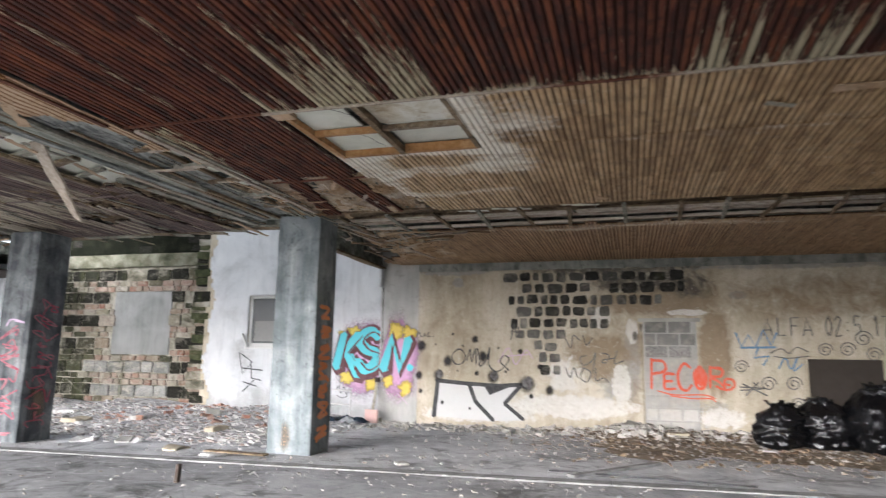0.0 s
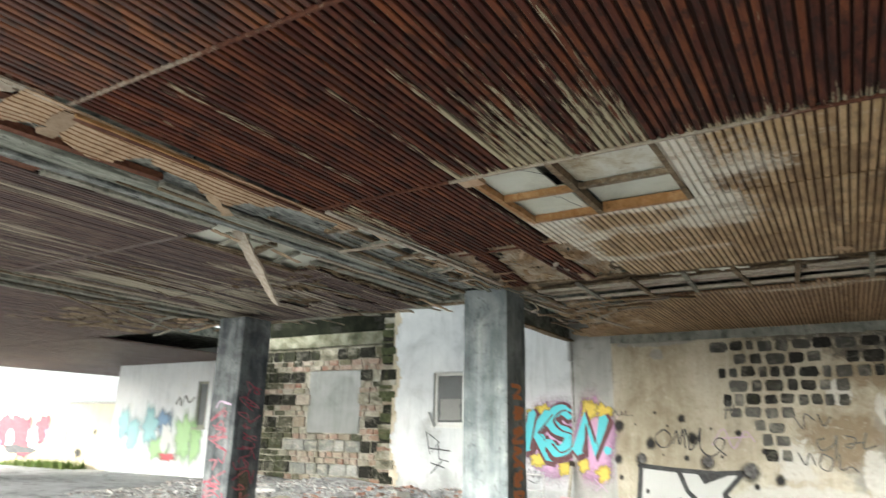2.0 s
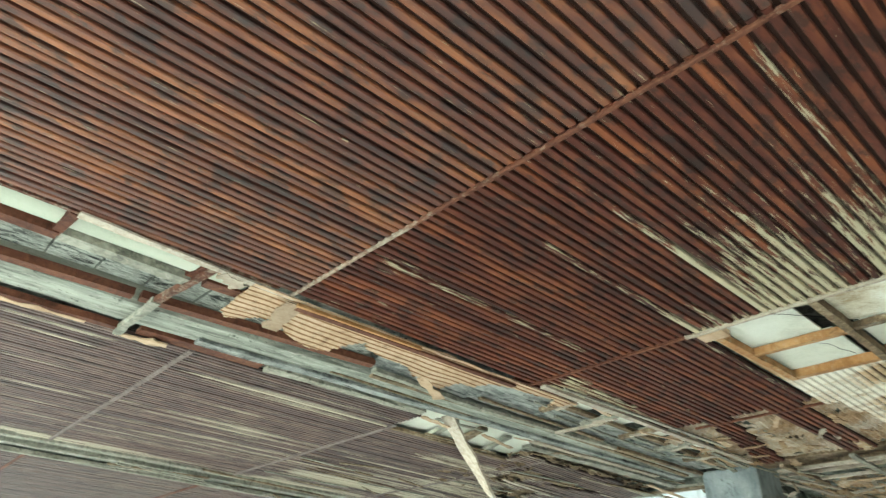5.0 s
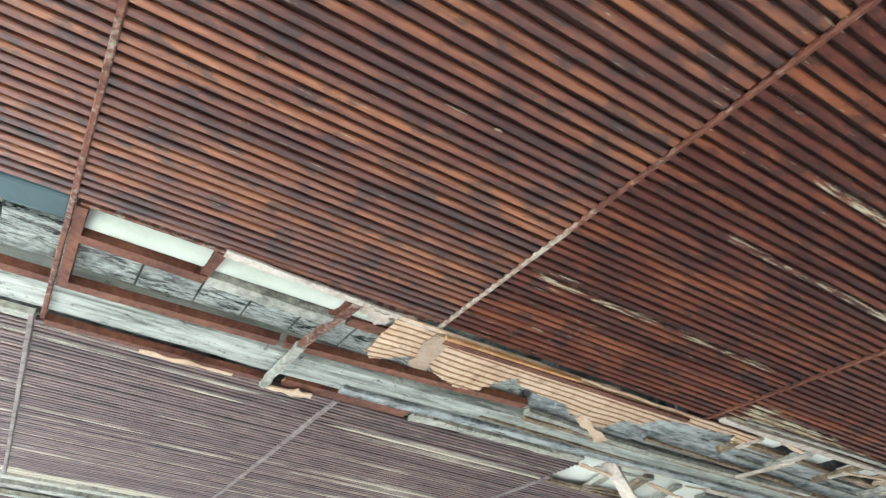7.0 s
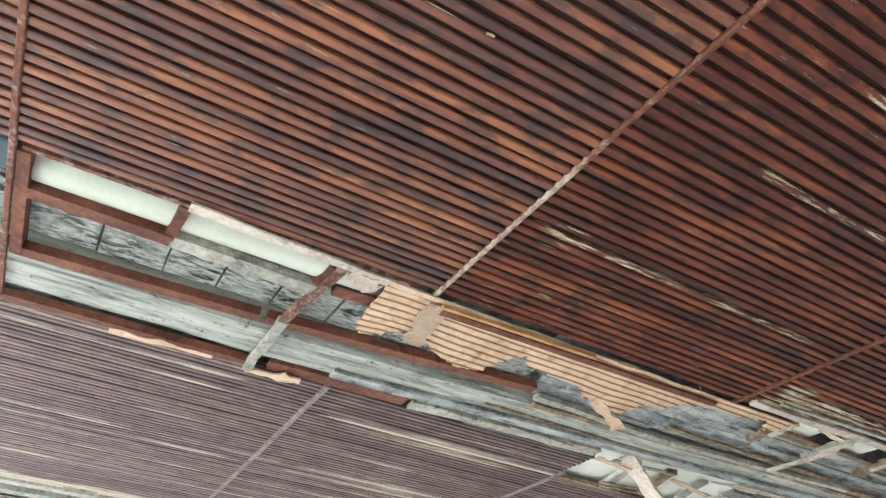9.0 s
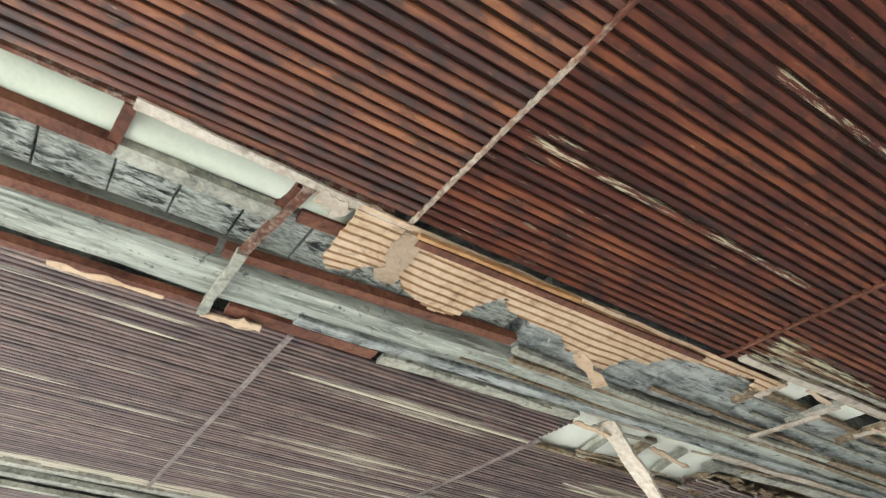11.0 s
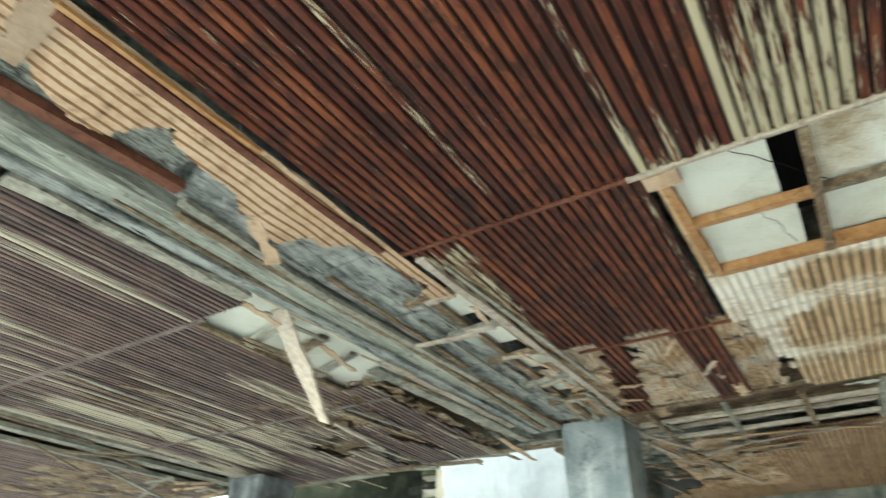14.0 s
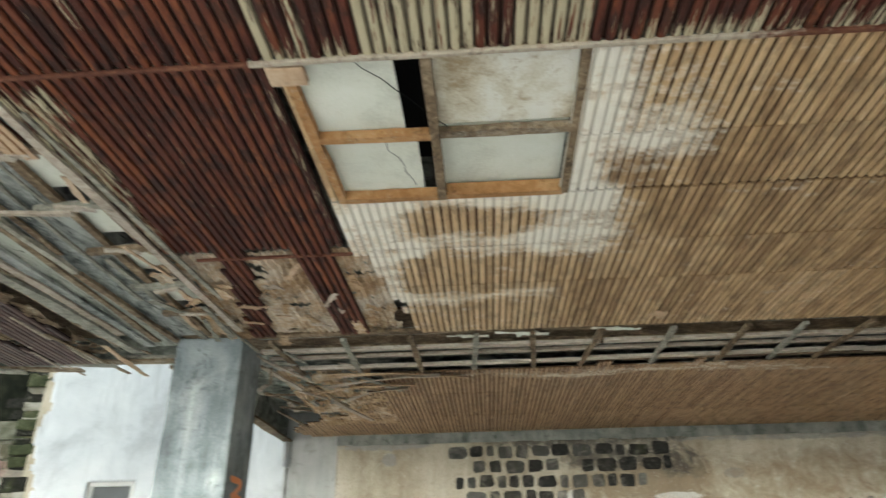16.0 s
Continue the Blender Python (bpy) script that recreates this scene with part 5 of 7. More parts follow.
GLYPH = {
    "P": [[(0.15, 0), (0.2, 1)], [(0.2, 0.95), (0.75, 0.9), (0.8, 0.6), (0.2, 0.48)]],
    "E": [[(0.85, 0.95), (0.2, 0.95), (0.15, 0.5), (0.2, 0.05), (0.9, 0.05)], [(0.15, 0.5), (0.7, 0.52)]],
    "C": [[(0.85, 0.85), (0.5, 1), (0.15, 0.6), (0.25, 0.12), (0.6, 0), (0.9, 0.2)]],
    "O": [[(0.5, 1), (0.12, 0.6), (0.3, 0.05), (0.7, 0.05), (0.88, 0.55), (0.5, 1)]],
    "R": [[(0.15, 0), (0.2, 1)], [(0.2, 0.95), (0.8, 0.88), (0.75, 0.55), (0.2, 0.5), (0.6, 0.3), (0.95, 0.0)]],
    "A": [[(0.05, 0), (0.45, 1), (0.85, 0)], [(0.1, 0.3), (0.8, 0.32)]],
    "L": [[(0.2, 1), (0.2, 0), (0.85, 0.02)]],
    "F": [[(0.2, 0), (0.2, 1), (0.9, 1)], [(0.2, 0.55), (0.7, 0.55)]],
    "M": [[(0.05, 0), (0.15, 1), (0.5, 0.3), (0.85, 1), (0.95, 0)]],
    "N": [[(0.1, 0), (0.15, 1), (0.85, 0), (0.9, 1)]],
    "S": [[(0.9, 0.85), (0.5, 1), (0.15, 0.75), (0.5, 0.5), (0.85, 0.25), (0.5, 0), (0.1, 0.15)]],
    "K": [[(0.15, 0), (0.15, 1)], [(0.85, 1), (0.2, 0.5), (0.9, 0)]],
    "0": [[(0.5, 1), (0.12, 0.5), (0.5, 0), (0.88, 0.5), (0.5, 1)]],
    "1": [[(0.3, 0.8), (0.55, 1), (0.55, 0)]],
    "2": [[(0.15, 0.8), (0.5, 1), (0.85, 0.75), (0.15, 0.02), (0.9, 0.02)]],
    "5": [[(0.85, 1), (0.25, 1), (0.2, 0.55), (0.7, 0.6), (0.85, 0.25), (0.2, 0)]],
    "7": [[(0.1, 1), (0.9, 1), (0.4, 0)]],
    ":": [[(0.5, 0.7), (0.5, 0.66)], [(0.5, 0.3), (0.5, 0.26)]],
    ".": [[(0.3, 0.0), (0.3, 0.04)]],
    " ": [],
}


def lettering(name, surface, text, u0, v0, u1, v1, width, material, label, sharp="AFLMNEK7"):
    """Hand-sprayed letters in a rectangle."""
    g = thing(name, label, "graffiti", "wall graffiti")
    step = (u1 - u0) / len(text)
    for i, ch in enumerate(text):
        for line in GLYPH[ch]:
            ribbons("stroke", surface, [line], width, material, g, (u0 + step * (i + 0.06), v0, u0 + step * (i + 0.92), v1), soft=ch not in sharp)
    return g


def spiral(u, v, r, turns=1.8):
    return [(u + r * (1 - 0.8 * k / 16) * math.cos(turns * 6.28 * k / 16), v + r * (1 - 0.8 * k / 16) * math.sin(turns * 6.28 * k / 16)) for k in range(17)]


# plaster skin with its stains and repairs
LEDGE = masonry("damp_green_grey_ledge", ((0.34, (0.07, 0.08, 0.07)), (0.47, (0.19, 0.20, 0.18)), (0.6, (0.33, 0.335, 0.30))), 2.6, 0.3, dirt=(0.05, 0.052, 0.042))
GREY_PATCH = masonry("grey_cement_patch", ((0.34, (0.26, 0.25, 0.23)), (0.5, (0.36, 0.35, 0.32)), (0.7, (0.44, 0.43, 0.40))), 2.0)
STONE_ROWS = ((-2.13, 1.25, 0), (-2.07, 1.22, 0), (-2.0, 0.87, 0.1), (-1.85, -0.08, 0.25), (-1.92, -0.15, 0.2), (-1.78, -0.95, 0.9), (-1.56, -1.02, 1), (-1.42, -0.92, 1), (-1.45, -1.08, 0.3))
MARKS = {
    "damp": ((1.0, 2.36, 1.0, 0.42, 0.8), (-0.35, 1.35, 0.75, 0.55, 0.75), (3.4, 2.35, 2.4, 0.5, 0.55), (0.4, 2.3, 1.1, 0.3, 0.7), (-1.2, 2.35, 0.5, 0.5, 0.4), (1.64, 1.45, 0.30, 0.85, 1.05), (0.0, 1.6, 0.8, 0.75, 0.45), (0.25, 0.6, 0.3, 0.6, 0.45), (3.2, 2.55, 1.6, 0.2, 0.4), (-2.9, 2.0, 0.5, 0.9, 0.25), (6.5, 1.6, 1.6, 1.2, 0.6)),
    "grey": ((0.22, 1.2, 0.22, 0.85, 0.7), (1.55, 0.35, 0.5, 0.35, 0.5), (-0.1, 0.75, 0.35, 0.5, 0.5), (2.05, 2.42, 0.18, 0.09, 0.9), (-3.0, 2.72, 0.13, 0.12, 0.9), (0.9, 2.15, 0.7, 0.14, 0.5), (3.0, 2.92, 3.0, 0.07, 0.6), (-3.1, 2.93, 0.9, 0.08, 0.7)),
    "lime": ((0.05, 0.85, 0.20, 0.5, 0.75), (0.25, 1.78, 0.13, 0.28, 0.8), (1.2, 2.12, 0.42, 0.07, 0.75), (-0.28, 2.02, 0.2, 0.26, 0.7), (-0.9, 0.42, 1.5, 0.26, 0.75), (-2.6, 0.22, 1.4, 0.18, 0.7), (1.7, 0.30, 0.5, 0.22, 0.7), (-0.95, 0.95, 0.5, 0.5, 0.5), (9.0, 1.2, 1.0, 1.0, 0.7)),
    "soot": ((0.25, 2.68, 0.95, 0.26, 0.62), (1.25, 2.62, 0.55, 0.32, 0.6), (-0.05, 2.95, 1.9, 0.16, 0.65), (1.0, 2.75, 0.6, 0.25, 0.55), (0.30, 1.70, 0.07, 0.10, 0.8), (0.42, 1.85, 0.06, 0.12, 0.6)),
}


nx, nz = 390, 76
X0, X1, Z0, Z1 = -3.82, 11.68, -0.08, 2.96
grid = [(X0 + (X1 - X0) * i / nx, Z0 + (Z1 - Z0) * j / nz) for j in range(nz + 1) for i in range(nx + 1)]
verts = [(x, WALL_Y - 0.013 - 0.006 * rnd(x, z, 1.1) - 0.002 * rnd(x, z, 7.0), z) for x, z in grid]
faces = []
for j in range(nz):
    for i in range(nx):
        x, z = X0 + (X1 - X0) * (i + 0.5) / nx, Z0 + (Z1 - Z0) * (j + 0.5) / nz
        if (0.45 < x < 1.34 and z < 1.96) or (3.07 < x < 4.21 and 0.54 < z < 1.34):
            continue
        a = j * (nx + 1) + i
        faces.append((a, a + 1, a + nx + 2, a + nx + 1))
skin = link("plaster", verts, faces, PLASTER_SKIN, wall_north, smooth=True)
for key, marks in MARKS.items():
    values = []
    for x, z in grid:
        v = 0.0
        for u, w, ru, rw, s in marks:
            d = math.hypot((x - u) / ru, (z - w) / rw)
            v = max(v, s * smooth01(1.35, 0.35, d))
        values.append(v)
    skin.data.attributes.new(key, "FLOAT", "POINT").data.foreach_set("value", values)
skin.modifiers.new("thickness", "SOLIDIFY").thickness = 0.012
bm = bmesh.new()
for i in range(60):
    x = -3.82 + i * 0.25
    box(bm, x, x + 0.25, WALL_Y - 0.03 - 0.004 * rnd(x, 1, 2), WALL_Y - 0.001, 2.95 + 0.02 * rnd(x, 0, 3), 3.12)
tagged(part("trim_ledge", bm, LEDGE), "grey rendered ledge under the ceiling", "trim", kind="structure")

def white_skin():
    n = Nodes("stained_white_limewash", 0.85)
    big, fine = n.noise(1.1, 6, 0.65, None, 0.4), n.noise(55, 3, 0.6)
    col = n.ramp(n.math("ADD", n.math("MULTIPLY", big, 0.8), n.math("MULTIPLY", fine, 0.2)), (0.36, (0.44, 0.455, 0.47)), (0.5, (0.60, 0.615, 0.63)), (0.66, (0.70, 0.71, 0.72)))
    edge = n.math("MULTIPLY", n.math("SUBTRACT", n.noise(3.5, 8, 0.75, None, 0.8), 0.5), 1.3)
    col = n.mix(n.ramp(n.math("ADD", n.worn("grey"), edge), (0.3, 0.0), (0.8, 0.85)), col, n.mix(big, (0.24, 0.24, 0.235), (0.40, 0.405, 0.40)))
    crack = n.ramp(n.cells(0.9, n.scaled(1, 1, 1.4)), (0.0, 1.0), (0.008, 0.0))
    col = n.mix(n.math("MULTIPLY", crack, n.ramp(n.noise(0.7, 3), (0.52, 0.0), (0.6, 0.35))), col, (0.3, 0.3, 0.3))
    drip = n.noise(1.0, 6, 0.7, n.scaled(5, 5, 0.6), 0.3)
    col = n.mix(n.ramp(drip, (0.52, 0.0), (0.66, 0.4)), col, (0.40, 0.41, 0.42))
    return n.done(col, n.math("ADD", fine, n.math("MULTIPLY", big, 1.5)), 0.35, 0.012)


cnx, cnz = 90, 110
cgrid = [(-9.2 + 4.58 * i / cnx, -0.05 + 5.5 * j / cnz) for j in range(cnz + 1) for i in range(cnx + 1)]
cverts = [(x, COURT_Y - 0.02 - 0.008 * rnd(x, z, 1.3), z) for x, z in cgrid]
cfaces = []
for j in range(cnz):
    for i in range(cnx):
        x, z = -9.2 + 4.58 * (i + 0.5) / cnx, -0.05 + 5.5 * (j + 0.5) / cnz
        if -7.83 < x < -7.08 and 1.45 < z < 2.56:
            continue
        if x < -8.82 + 0.22 * rnd(z, 0, 1.4) + 0.1 * rnd(z, 2, 6.0):
            continue
        a = j * (cnx + 1) + i
        cfaces.append((a, a + 1, a + cnx + 2, a + cnx + 1))
cskin = link("limewash", cverts, cfaces, white_skin(), wall_court, smooth=True)
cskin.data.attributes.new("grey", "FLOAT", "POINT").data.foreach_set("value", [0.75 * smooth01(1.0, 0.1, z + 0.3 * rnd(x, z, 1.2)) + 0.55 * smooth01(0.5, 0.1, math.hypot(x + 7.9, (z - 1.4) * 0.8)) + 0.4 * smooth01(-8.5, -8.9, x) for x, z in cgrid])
cskin.modifiers.new("thickness", "SOLIDIFY").thickness = 0.02

# bare black stones where the plaster fell away
def worn_block(name, x0, x1, y0, y1, z0, z1, r, material, parent, rng, cut=0.12):
    """A block whose corners are cut and uneven."""
    pts, cx, cz = [], (x0 + x1) / 2, (z0 + z1) / 2
    for fx, fz in ((-1, -1 + 2 * cut), (-1 + cut, -1), (1 - cut, -1), (1, -1 + 2 * cut), (1, 1 - 2 * cut), (1 - cut, 1), (-1 + cut, 1), (-1, 1 - 2 * cut)):
        pts.append((cx + fx * (x1 - x0) / 2 * rng.uniform(1 - r, 1), cz + fz * (z1 - z0) / 2 * rng.uniform(1 - r, 1)))
    n = len(pts)
    verts = [(a, y1, b) for a, b in pts] + [(a, y0 + 0.006, b) for a, b in pts] + [(cx + (a - cx) * 0.9, y0, cz + (b - cz) * 0.88) for a, b in pts]
    faces = [(k * n + i, k * n + (i + 1) % n, (k + 1) * n + (i + 1) % n, (k + 1) * n + i) for k in (0, 1) for i in range(n)]
    faces.append(tuple(range(2 * n, 3 * n)))
    return link(name, verts, faces, material, parent)


srng = random.Random(11)
for row, (a, b, pale) in enumerate(STONE_ROWS):
    z = 2.80 - 0.216 * row
    x = a + srng.uniform(-0.08, 0.08)
    while x < b - 0.10:
        w = srng.uniform(0.12, 0.22) if srng.random() < 0.5 else srng.uniform(0.22, 0.33)
        lost = srng.random()
        if lost > 0.07 or pale > 0.5:
            mat = STONE_PALE if srng.random() < pale or (x < -1.70 and srng.random() < 0.35) else STONE_MID if x < 0.1 and srng.random() < 0.42 else STONE
            h0, h1 = srng.uniform(0.082, 0.108), srng.uniform(0.082, 0.108)
            dz = srng.uniform(-0.012, 0.012)
            worn_block("stone", x, min(x + w, b + 0.05), WALL_Y - 0.024 - srng.uniform(0, 0.012), WALL_Y + 0.05, z - h0 + dz, z + h1 + dz, 0.24, mat, wall_north, srng, 0.22)
        x += w + srng.uniform(0.010, 0.042)

PALE_CINDER = pieces("limewashed_cinder_block", (0.50, 0.485, 0.455), (0.46, 0.445, 0.415), (0.54, 0.53, 0.50), wash=0.6, grit=0.15, bumpy=14)
CINDER_MID = pieces("dusty_cinder_block", (0.35, 0.345, 0.325), (0.40, 0.39, 0.37), (0.37, 0.365, 0.345), wash=0.5, grit=0.15, bumpy=14)
CINDER_DARK = pieces("damp_cinder_block", (0.15, 0.148, 0.14), (0.22, 0.217, 0.205), (0.18, 0.177, 0.168), wash=0.4, grit=0.15, bumpy=14)

# door walled up with cinder blocks
door = thing("door_1", "doorway walled up with grey cinder blocks", "doorway", kind="structure")
bm = bmesh.new()
box(bm, 0.44, 1.35, WALL_Y - 0.004, WALL_Y + 0.3, -0.1, 1.98)
part("mortar_bed", bm, CINDER_MID, door)
for r in range(9):
    z, off = 0.01 + r * 0.218, (r % 2) * 0.2
    for k in range(4):
        a, b = max(0.465, 0.465 - off + k * 0.4), min(1.325, 0.465 - off + (k + 1) * 0.4 - 0.012)
        if b - a > 0.06:
            worn_block("cinder_block", a, b, WALL_Y - 0.008 + 0.003 * srng.random(), WALL_Y + 0.1, z, z + 0.211, 0.012, (PALE_CINDER, PALE_CINDER, CINDER_MID, CINDER_MID, CINDER_MID, CINDER_MID, CINDER, CINDER_DARK, CINDER_DARK)[r], door, srng, 0.02)
part("lintel", rough_box(0.36, 1.42, WALL_Y - 0.02, WALL_Y + 0.05, 1.955, 2.02, 4, 0.008, 0.006), GREY_PATCH, door)
niche = thing("window_1", "wall opening closed with a dark grey board", "window", kind="structure")
part("board", rough_box(3.07, 4.21, WALL_Y + 0.05, WALL_Y + 0.09, 0.54, 1.34, 3, 0.006, 0.004), plain("dark_grey_board", (0.058, 0.048, 0.040), 0.8, 0, 0.4, 6), niche)

# ---------------------------------------------------------------- graffiti on the plaster
piece = thing("graffiti_piece", "turquoise and maroon letters over pink and yellow haze", "graffiti", "wall graffiti")
blob("haze", COURT, -5.10, 1.22, 0.64, 0.86, S_PINK, piece, 0.25, 1)
blob("haze", PIER, -4.20, 1.22, 0.46, 0.88, S_PINK, piece, 0.2, 2)
for u, v, r, s, sd in ((-5.45, 1.66, 0.20, COURT, 3), (-5.30, 1.78, 0.14, COURT, 4), (-4.28, 1.76, 0.20, PIER, 5), (-4.05, 0.66, 0.16, PIER, 6), (-5.42, 0.86, 0.18, COURT, 7), (-4.90, 0.72, 0.16, COURT, 8), (-4.02, 1.74, 0.15, PIER, 9), (-4.42, 0.80, 0.14, PIER, 10)):
    blob("yellow_cloud", s, u, v, r * 1.15, r, S_YELLOW, piece, 0.6, sd)
LETTERS = (
    (COURT, (-5.78, 0.98, -5.16, 1.70), [[(0.18, 0.1), (0.42, 1.0)], [(0.95, 1.0), (0.45, 0.52), (0.62, 0.40), (0.98, -0.12)]]),
    (COURT, (-5.26, 0.94, -4.70, 1.80), [[(0.92, 0.86), (0.55, 0.98), (0.18, 0.78), (0.42, 0.56), (0.82, 0.46), (0.80, 0.22), (0.42, 0.08), (0.10, 0.26)]]),
    (PIER, (-4.58, 0.98, -3.96, 1.66), [[(0.10, 0.08), (0.34, 0.96), (0.62, 0.10), (0.92, 0.92)]]),
)
for s, b, lines in LETTERS:
    ribbons("shadow", s, lines, 0.33, P_MAROON, piece, (b[0] + 0.04, b[1] - 0.06, b[2] + 0.04, b[3] - 0.02), soft=len(lines[0]) > 6, rag=0.2)
for s, b, lines in LETTERS:
    ribbons("letter", s, lines, 0.205, P_CYAN, piece, b, soft=len(lines[0]) > 6, rag=0.3)
for s, b, lines in LETTERS:
    ribbons("inner_shade", s, [[(u + 0.14, v - 0.02) for u, v in line] for line in lines], 0.032, P_MAROON, piece, b, soft=len(lines[0]) > 6, rag=1.2)
blob("dot", PIER, -3.97, 1.06, 0.06, 0.06, P_CYAN, piece, 0.15, 2)
ribbons("small_tag", COURT, [[(0, 0.6), (0.2, 1), (0.4, 0.4), (0.6, 0.9), (0.8, 0.3), (1, 0.8)], [(0.1, 0.2), (0.5, 0.0), (0.9, 0.2)]], 0.014, P_BLACK, piece, (-5.66, 0.42, -5.36, 0.66))
ribbons("cross", PIER, [[(0, 0), (1, 1)], [(0, 1), (1, 0)]], 0.012, P_LILAC, piece, (-4.22, 0.36, -4.0, 0.56))

silver = thing("graffiti_piece", "chalky white letter shapes outlined in black", "graffiti", "wall graffiti")
filled("fill", NORTH, [(0.02, 0.05), (0.06, 0.93), (0.98, 0.88), (0.80, 0.45), (0.97, 0.02), (0.62, -0.02), (0.3, 0.02)], P_SILVER, silver, (-3.50, 0.12, -1.68, 0.86))
ribbons("outline", NORTH, [[(0.02, 0.05), (0.06, 0.95)], [(0.04, 0.96), (0.35, 0.9), (0.72, 0.86), (0.95, 0.9)], [(0.40, 0.9), (0.47, 0.45)], [(0.47, 0.45), (0.66, 0.0)], [(0.94, 0.86), (0.78, 0.42)], [(0.78, 0.42), (0.97, 0.05)]], 0.075, P_BLACK, silver, (-3.50, 0.12, -1.68, 0.86), soft=False, rag=0.3)
filled("wedge", NORTH, [(0.55, 0.9), (0.86, 0.86), (0.62, 0.62)], P_BLACK, silver, (-3.50, 0.12, -1.68, 0.86))
for u, v, r in ((-3.38, 0.93, 0.11), (-2.30, 0.92, 0.12), (-1.66, 0.80, 0.16)):
    blob("disc", NORTH, u, v, r * 1.1, r * 1.1, S_BLACK, silver, 0.1, u)
    blob("disc_light", NORTH, u + 0.02, v + 0.02, r * 0.55, r * 0.6, P_GREY, silver, 0.2, u + 1)
spots = thing("paint_spots", "round black paint spots scattered over the plaster", "graffiti")
for u, v, r in ((-3.74, 1.49, 0.10), (-3.78, 0.92, 0.08), (-2.66, 1.62, 0.075), (-3.20, 1.20, 0.11), (-2.50, 1.30, 0.10), (-1.78, 1.40, 0.06), (-1.24, 0.70, 0.09), (-1.58, 0.58, 0.05), (-2.9, 1.5, 0.022), (-2.2, 1.46, 0.025), (-2.62, 0.98, 0.05), (-3.45, 1.52, 0.02), (-1.42, 1.12, 0.055), (-2.06, 1.02, 0.03), (-3.3, 0.42, 0.04), (-2.75, 0.32, 0.03), (-1.9, 1.18, 0.02), (-3.74, 0.62, 0.05), (-3.1, 1.72, 0.03), (-3.0, 1.02, 0.02)):
    blob("spot", NORTH, u, v, r * 1.0, r * 1.15, S_BLACK, spots, 0.2, u * 7)

tag = thing("graffiti_tag", "orange-red sprayed letters on the walled-up door", "graffiti", "wall graffiti")
for ch, b in (("P", (0.50, 0.78, 0.86, 1.30)), ("E", (0.74, 0.77, 0.98, 1.05)), ("C", (0.96, 0.76, 1.26, 1.22)), ("O", (1.24, 0.80, 1.50, 1.18)), ("R", (1.48, 0.82, 1.78, 1.18))):
    ribbons("stroke", NORTH, GLYPH[ch], 0.046, P_RED, tag, b, rag=0.3)
ribbons("filling", NORTH, [[(0.3, 0.2), (0.4, 0.9), (0.55, 0.1), (0.65, 0.9), (0.75, 0.25), (0.3, 0.55), (0.8, 0.6)]], 0.075, P_RED, tag, (1.25, 0.82, 1.49, 1.16))
ribbons("underline", NORTH, [[(0, 0.9), (0.3, 0.55), (0.8, 0.62), (1, 0.3)], [(0.22, 0.45), (0.6, 0.25), (0.9, 0.3), (1.0, 0.05)]], 0.022, P_RED, tag, (0.66, 0.58, 1.60, 0.76))
ribbons("tail", NORTH, [[(0.0, 0.3), (0.3, 0.1), (0.7, 0.05), (0.98, 0.35), (0.9, 0.8), (0.55, 0.85), (0.45, 0.5), (0.75, 0.4)]], 0.04, P_RED, tag, (1.62, 0.78, 1.92, 1.0))
loops = thing("graffiti_tag", "thin black looping letters on the plaster", "graffiti", "wall graffiti")
ribbons("stroke", NORTH, [[(0.12, 0.86), (0.02, 0.6), (0.08, 0.28), (0.2, 0.3), (0.26, 0.6), (0.16, 0.86), (0.04, 0.7)], [(0.28, 0.4), (0.34, 0.85), (0.37, 0.35), (0.43, 0.9), (0.45, 0.25)], [(0.46, 0.9), (0.5, 0.5), (0.51, 0.2), (0.62, 0.45), (0.68, 0.95), (0.66, 0.3), (0.78, 0.0), (0.93, 0.2), (1.0, 0.5), (0.92, 0.62), (0.86, 0.38), (1.0, 0.05)]], 0.022, P_BLACK, loops, (-3.14, 1.02, -2.0, 1.50), rag=0.5)
scrawl = thing("graffiti_scrawl", "thin grey looping scrawls on the stained plaster", "graffiti", "wall graffiti")
ribbons("stroke", NORTH, [[(0, 0.9), (0.1, 0.7), (0.14, 0.95), (0.25, 0.85)], [(0.3, 0.95), (0.36, 0.75), (0.45, 0.9)], [(0.35, 0.55), (0.25, 0.5), (0.3, 0.35), (0.45, 0.45), (0.5, 0.6), (0.45, 0.2)], [(0.6, 0.6), (0.72, 0.55), (0.65, 0.4), (0.6, 0.45), (0.8, 0.5)], [(0.0, 0.3), (0.08, 0.1), (0.14, 0.3), (0.2, 0.1)], [(0.3, 0.3), (0.25, 0.1), (0.35, 0.02), (0.42, 0.2), (0.3, 0.3)], [(0.5, 0.3), (0.5, 0.05), (0.62, 0.1), (0.7, 0.02)], [(0.85, 0.65), (0.8, 0.4), (0.95, 0.45)]], 0.020, P_GREY, scrawl, (-0.95, 0.85, 0.15, 1.75))
ribbons("stroke", NORTH, [[(0, 0), (0.3, 1), (0.5, 0.1), (0.7, 0.8)], [(0, 0.5), (1, 0.45)], [(0.1, 0.9), (0.8, 0.2)]], 0.02, P_GREY, scrawl, (-1.96, 1.62, -1.74, 1.92))
ribbons("stroke", NORTH, [[(0, 0.2), (0.3, 0.9), (0.5, 0.1), (0.8, 0.8), (1, 0.4)], [(0.2, 0.5), (0.9, 0.6)]], 0.018, P_LILAC, scrawl, (-2.2, 1.12, -1.55, 1.5))
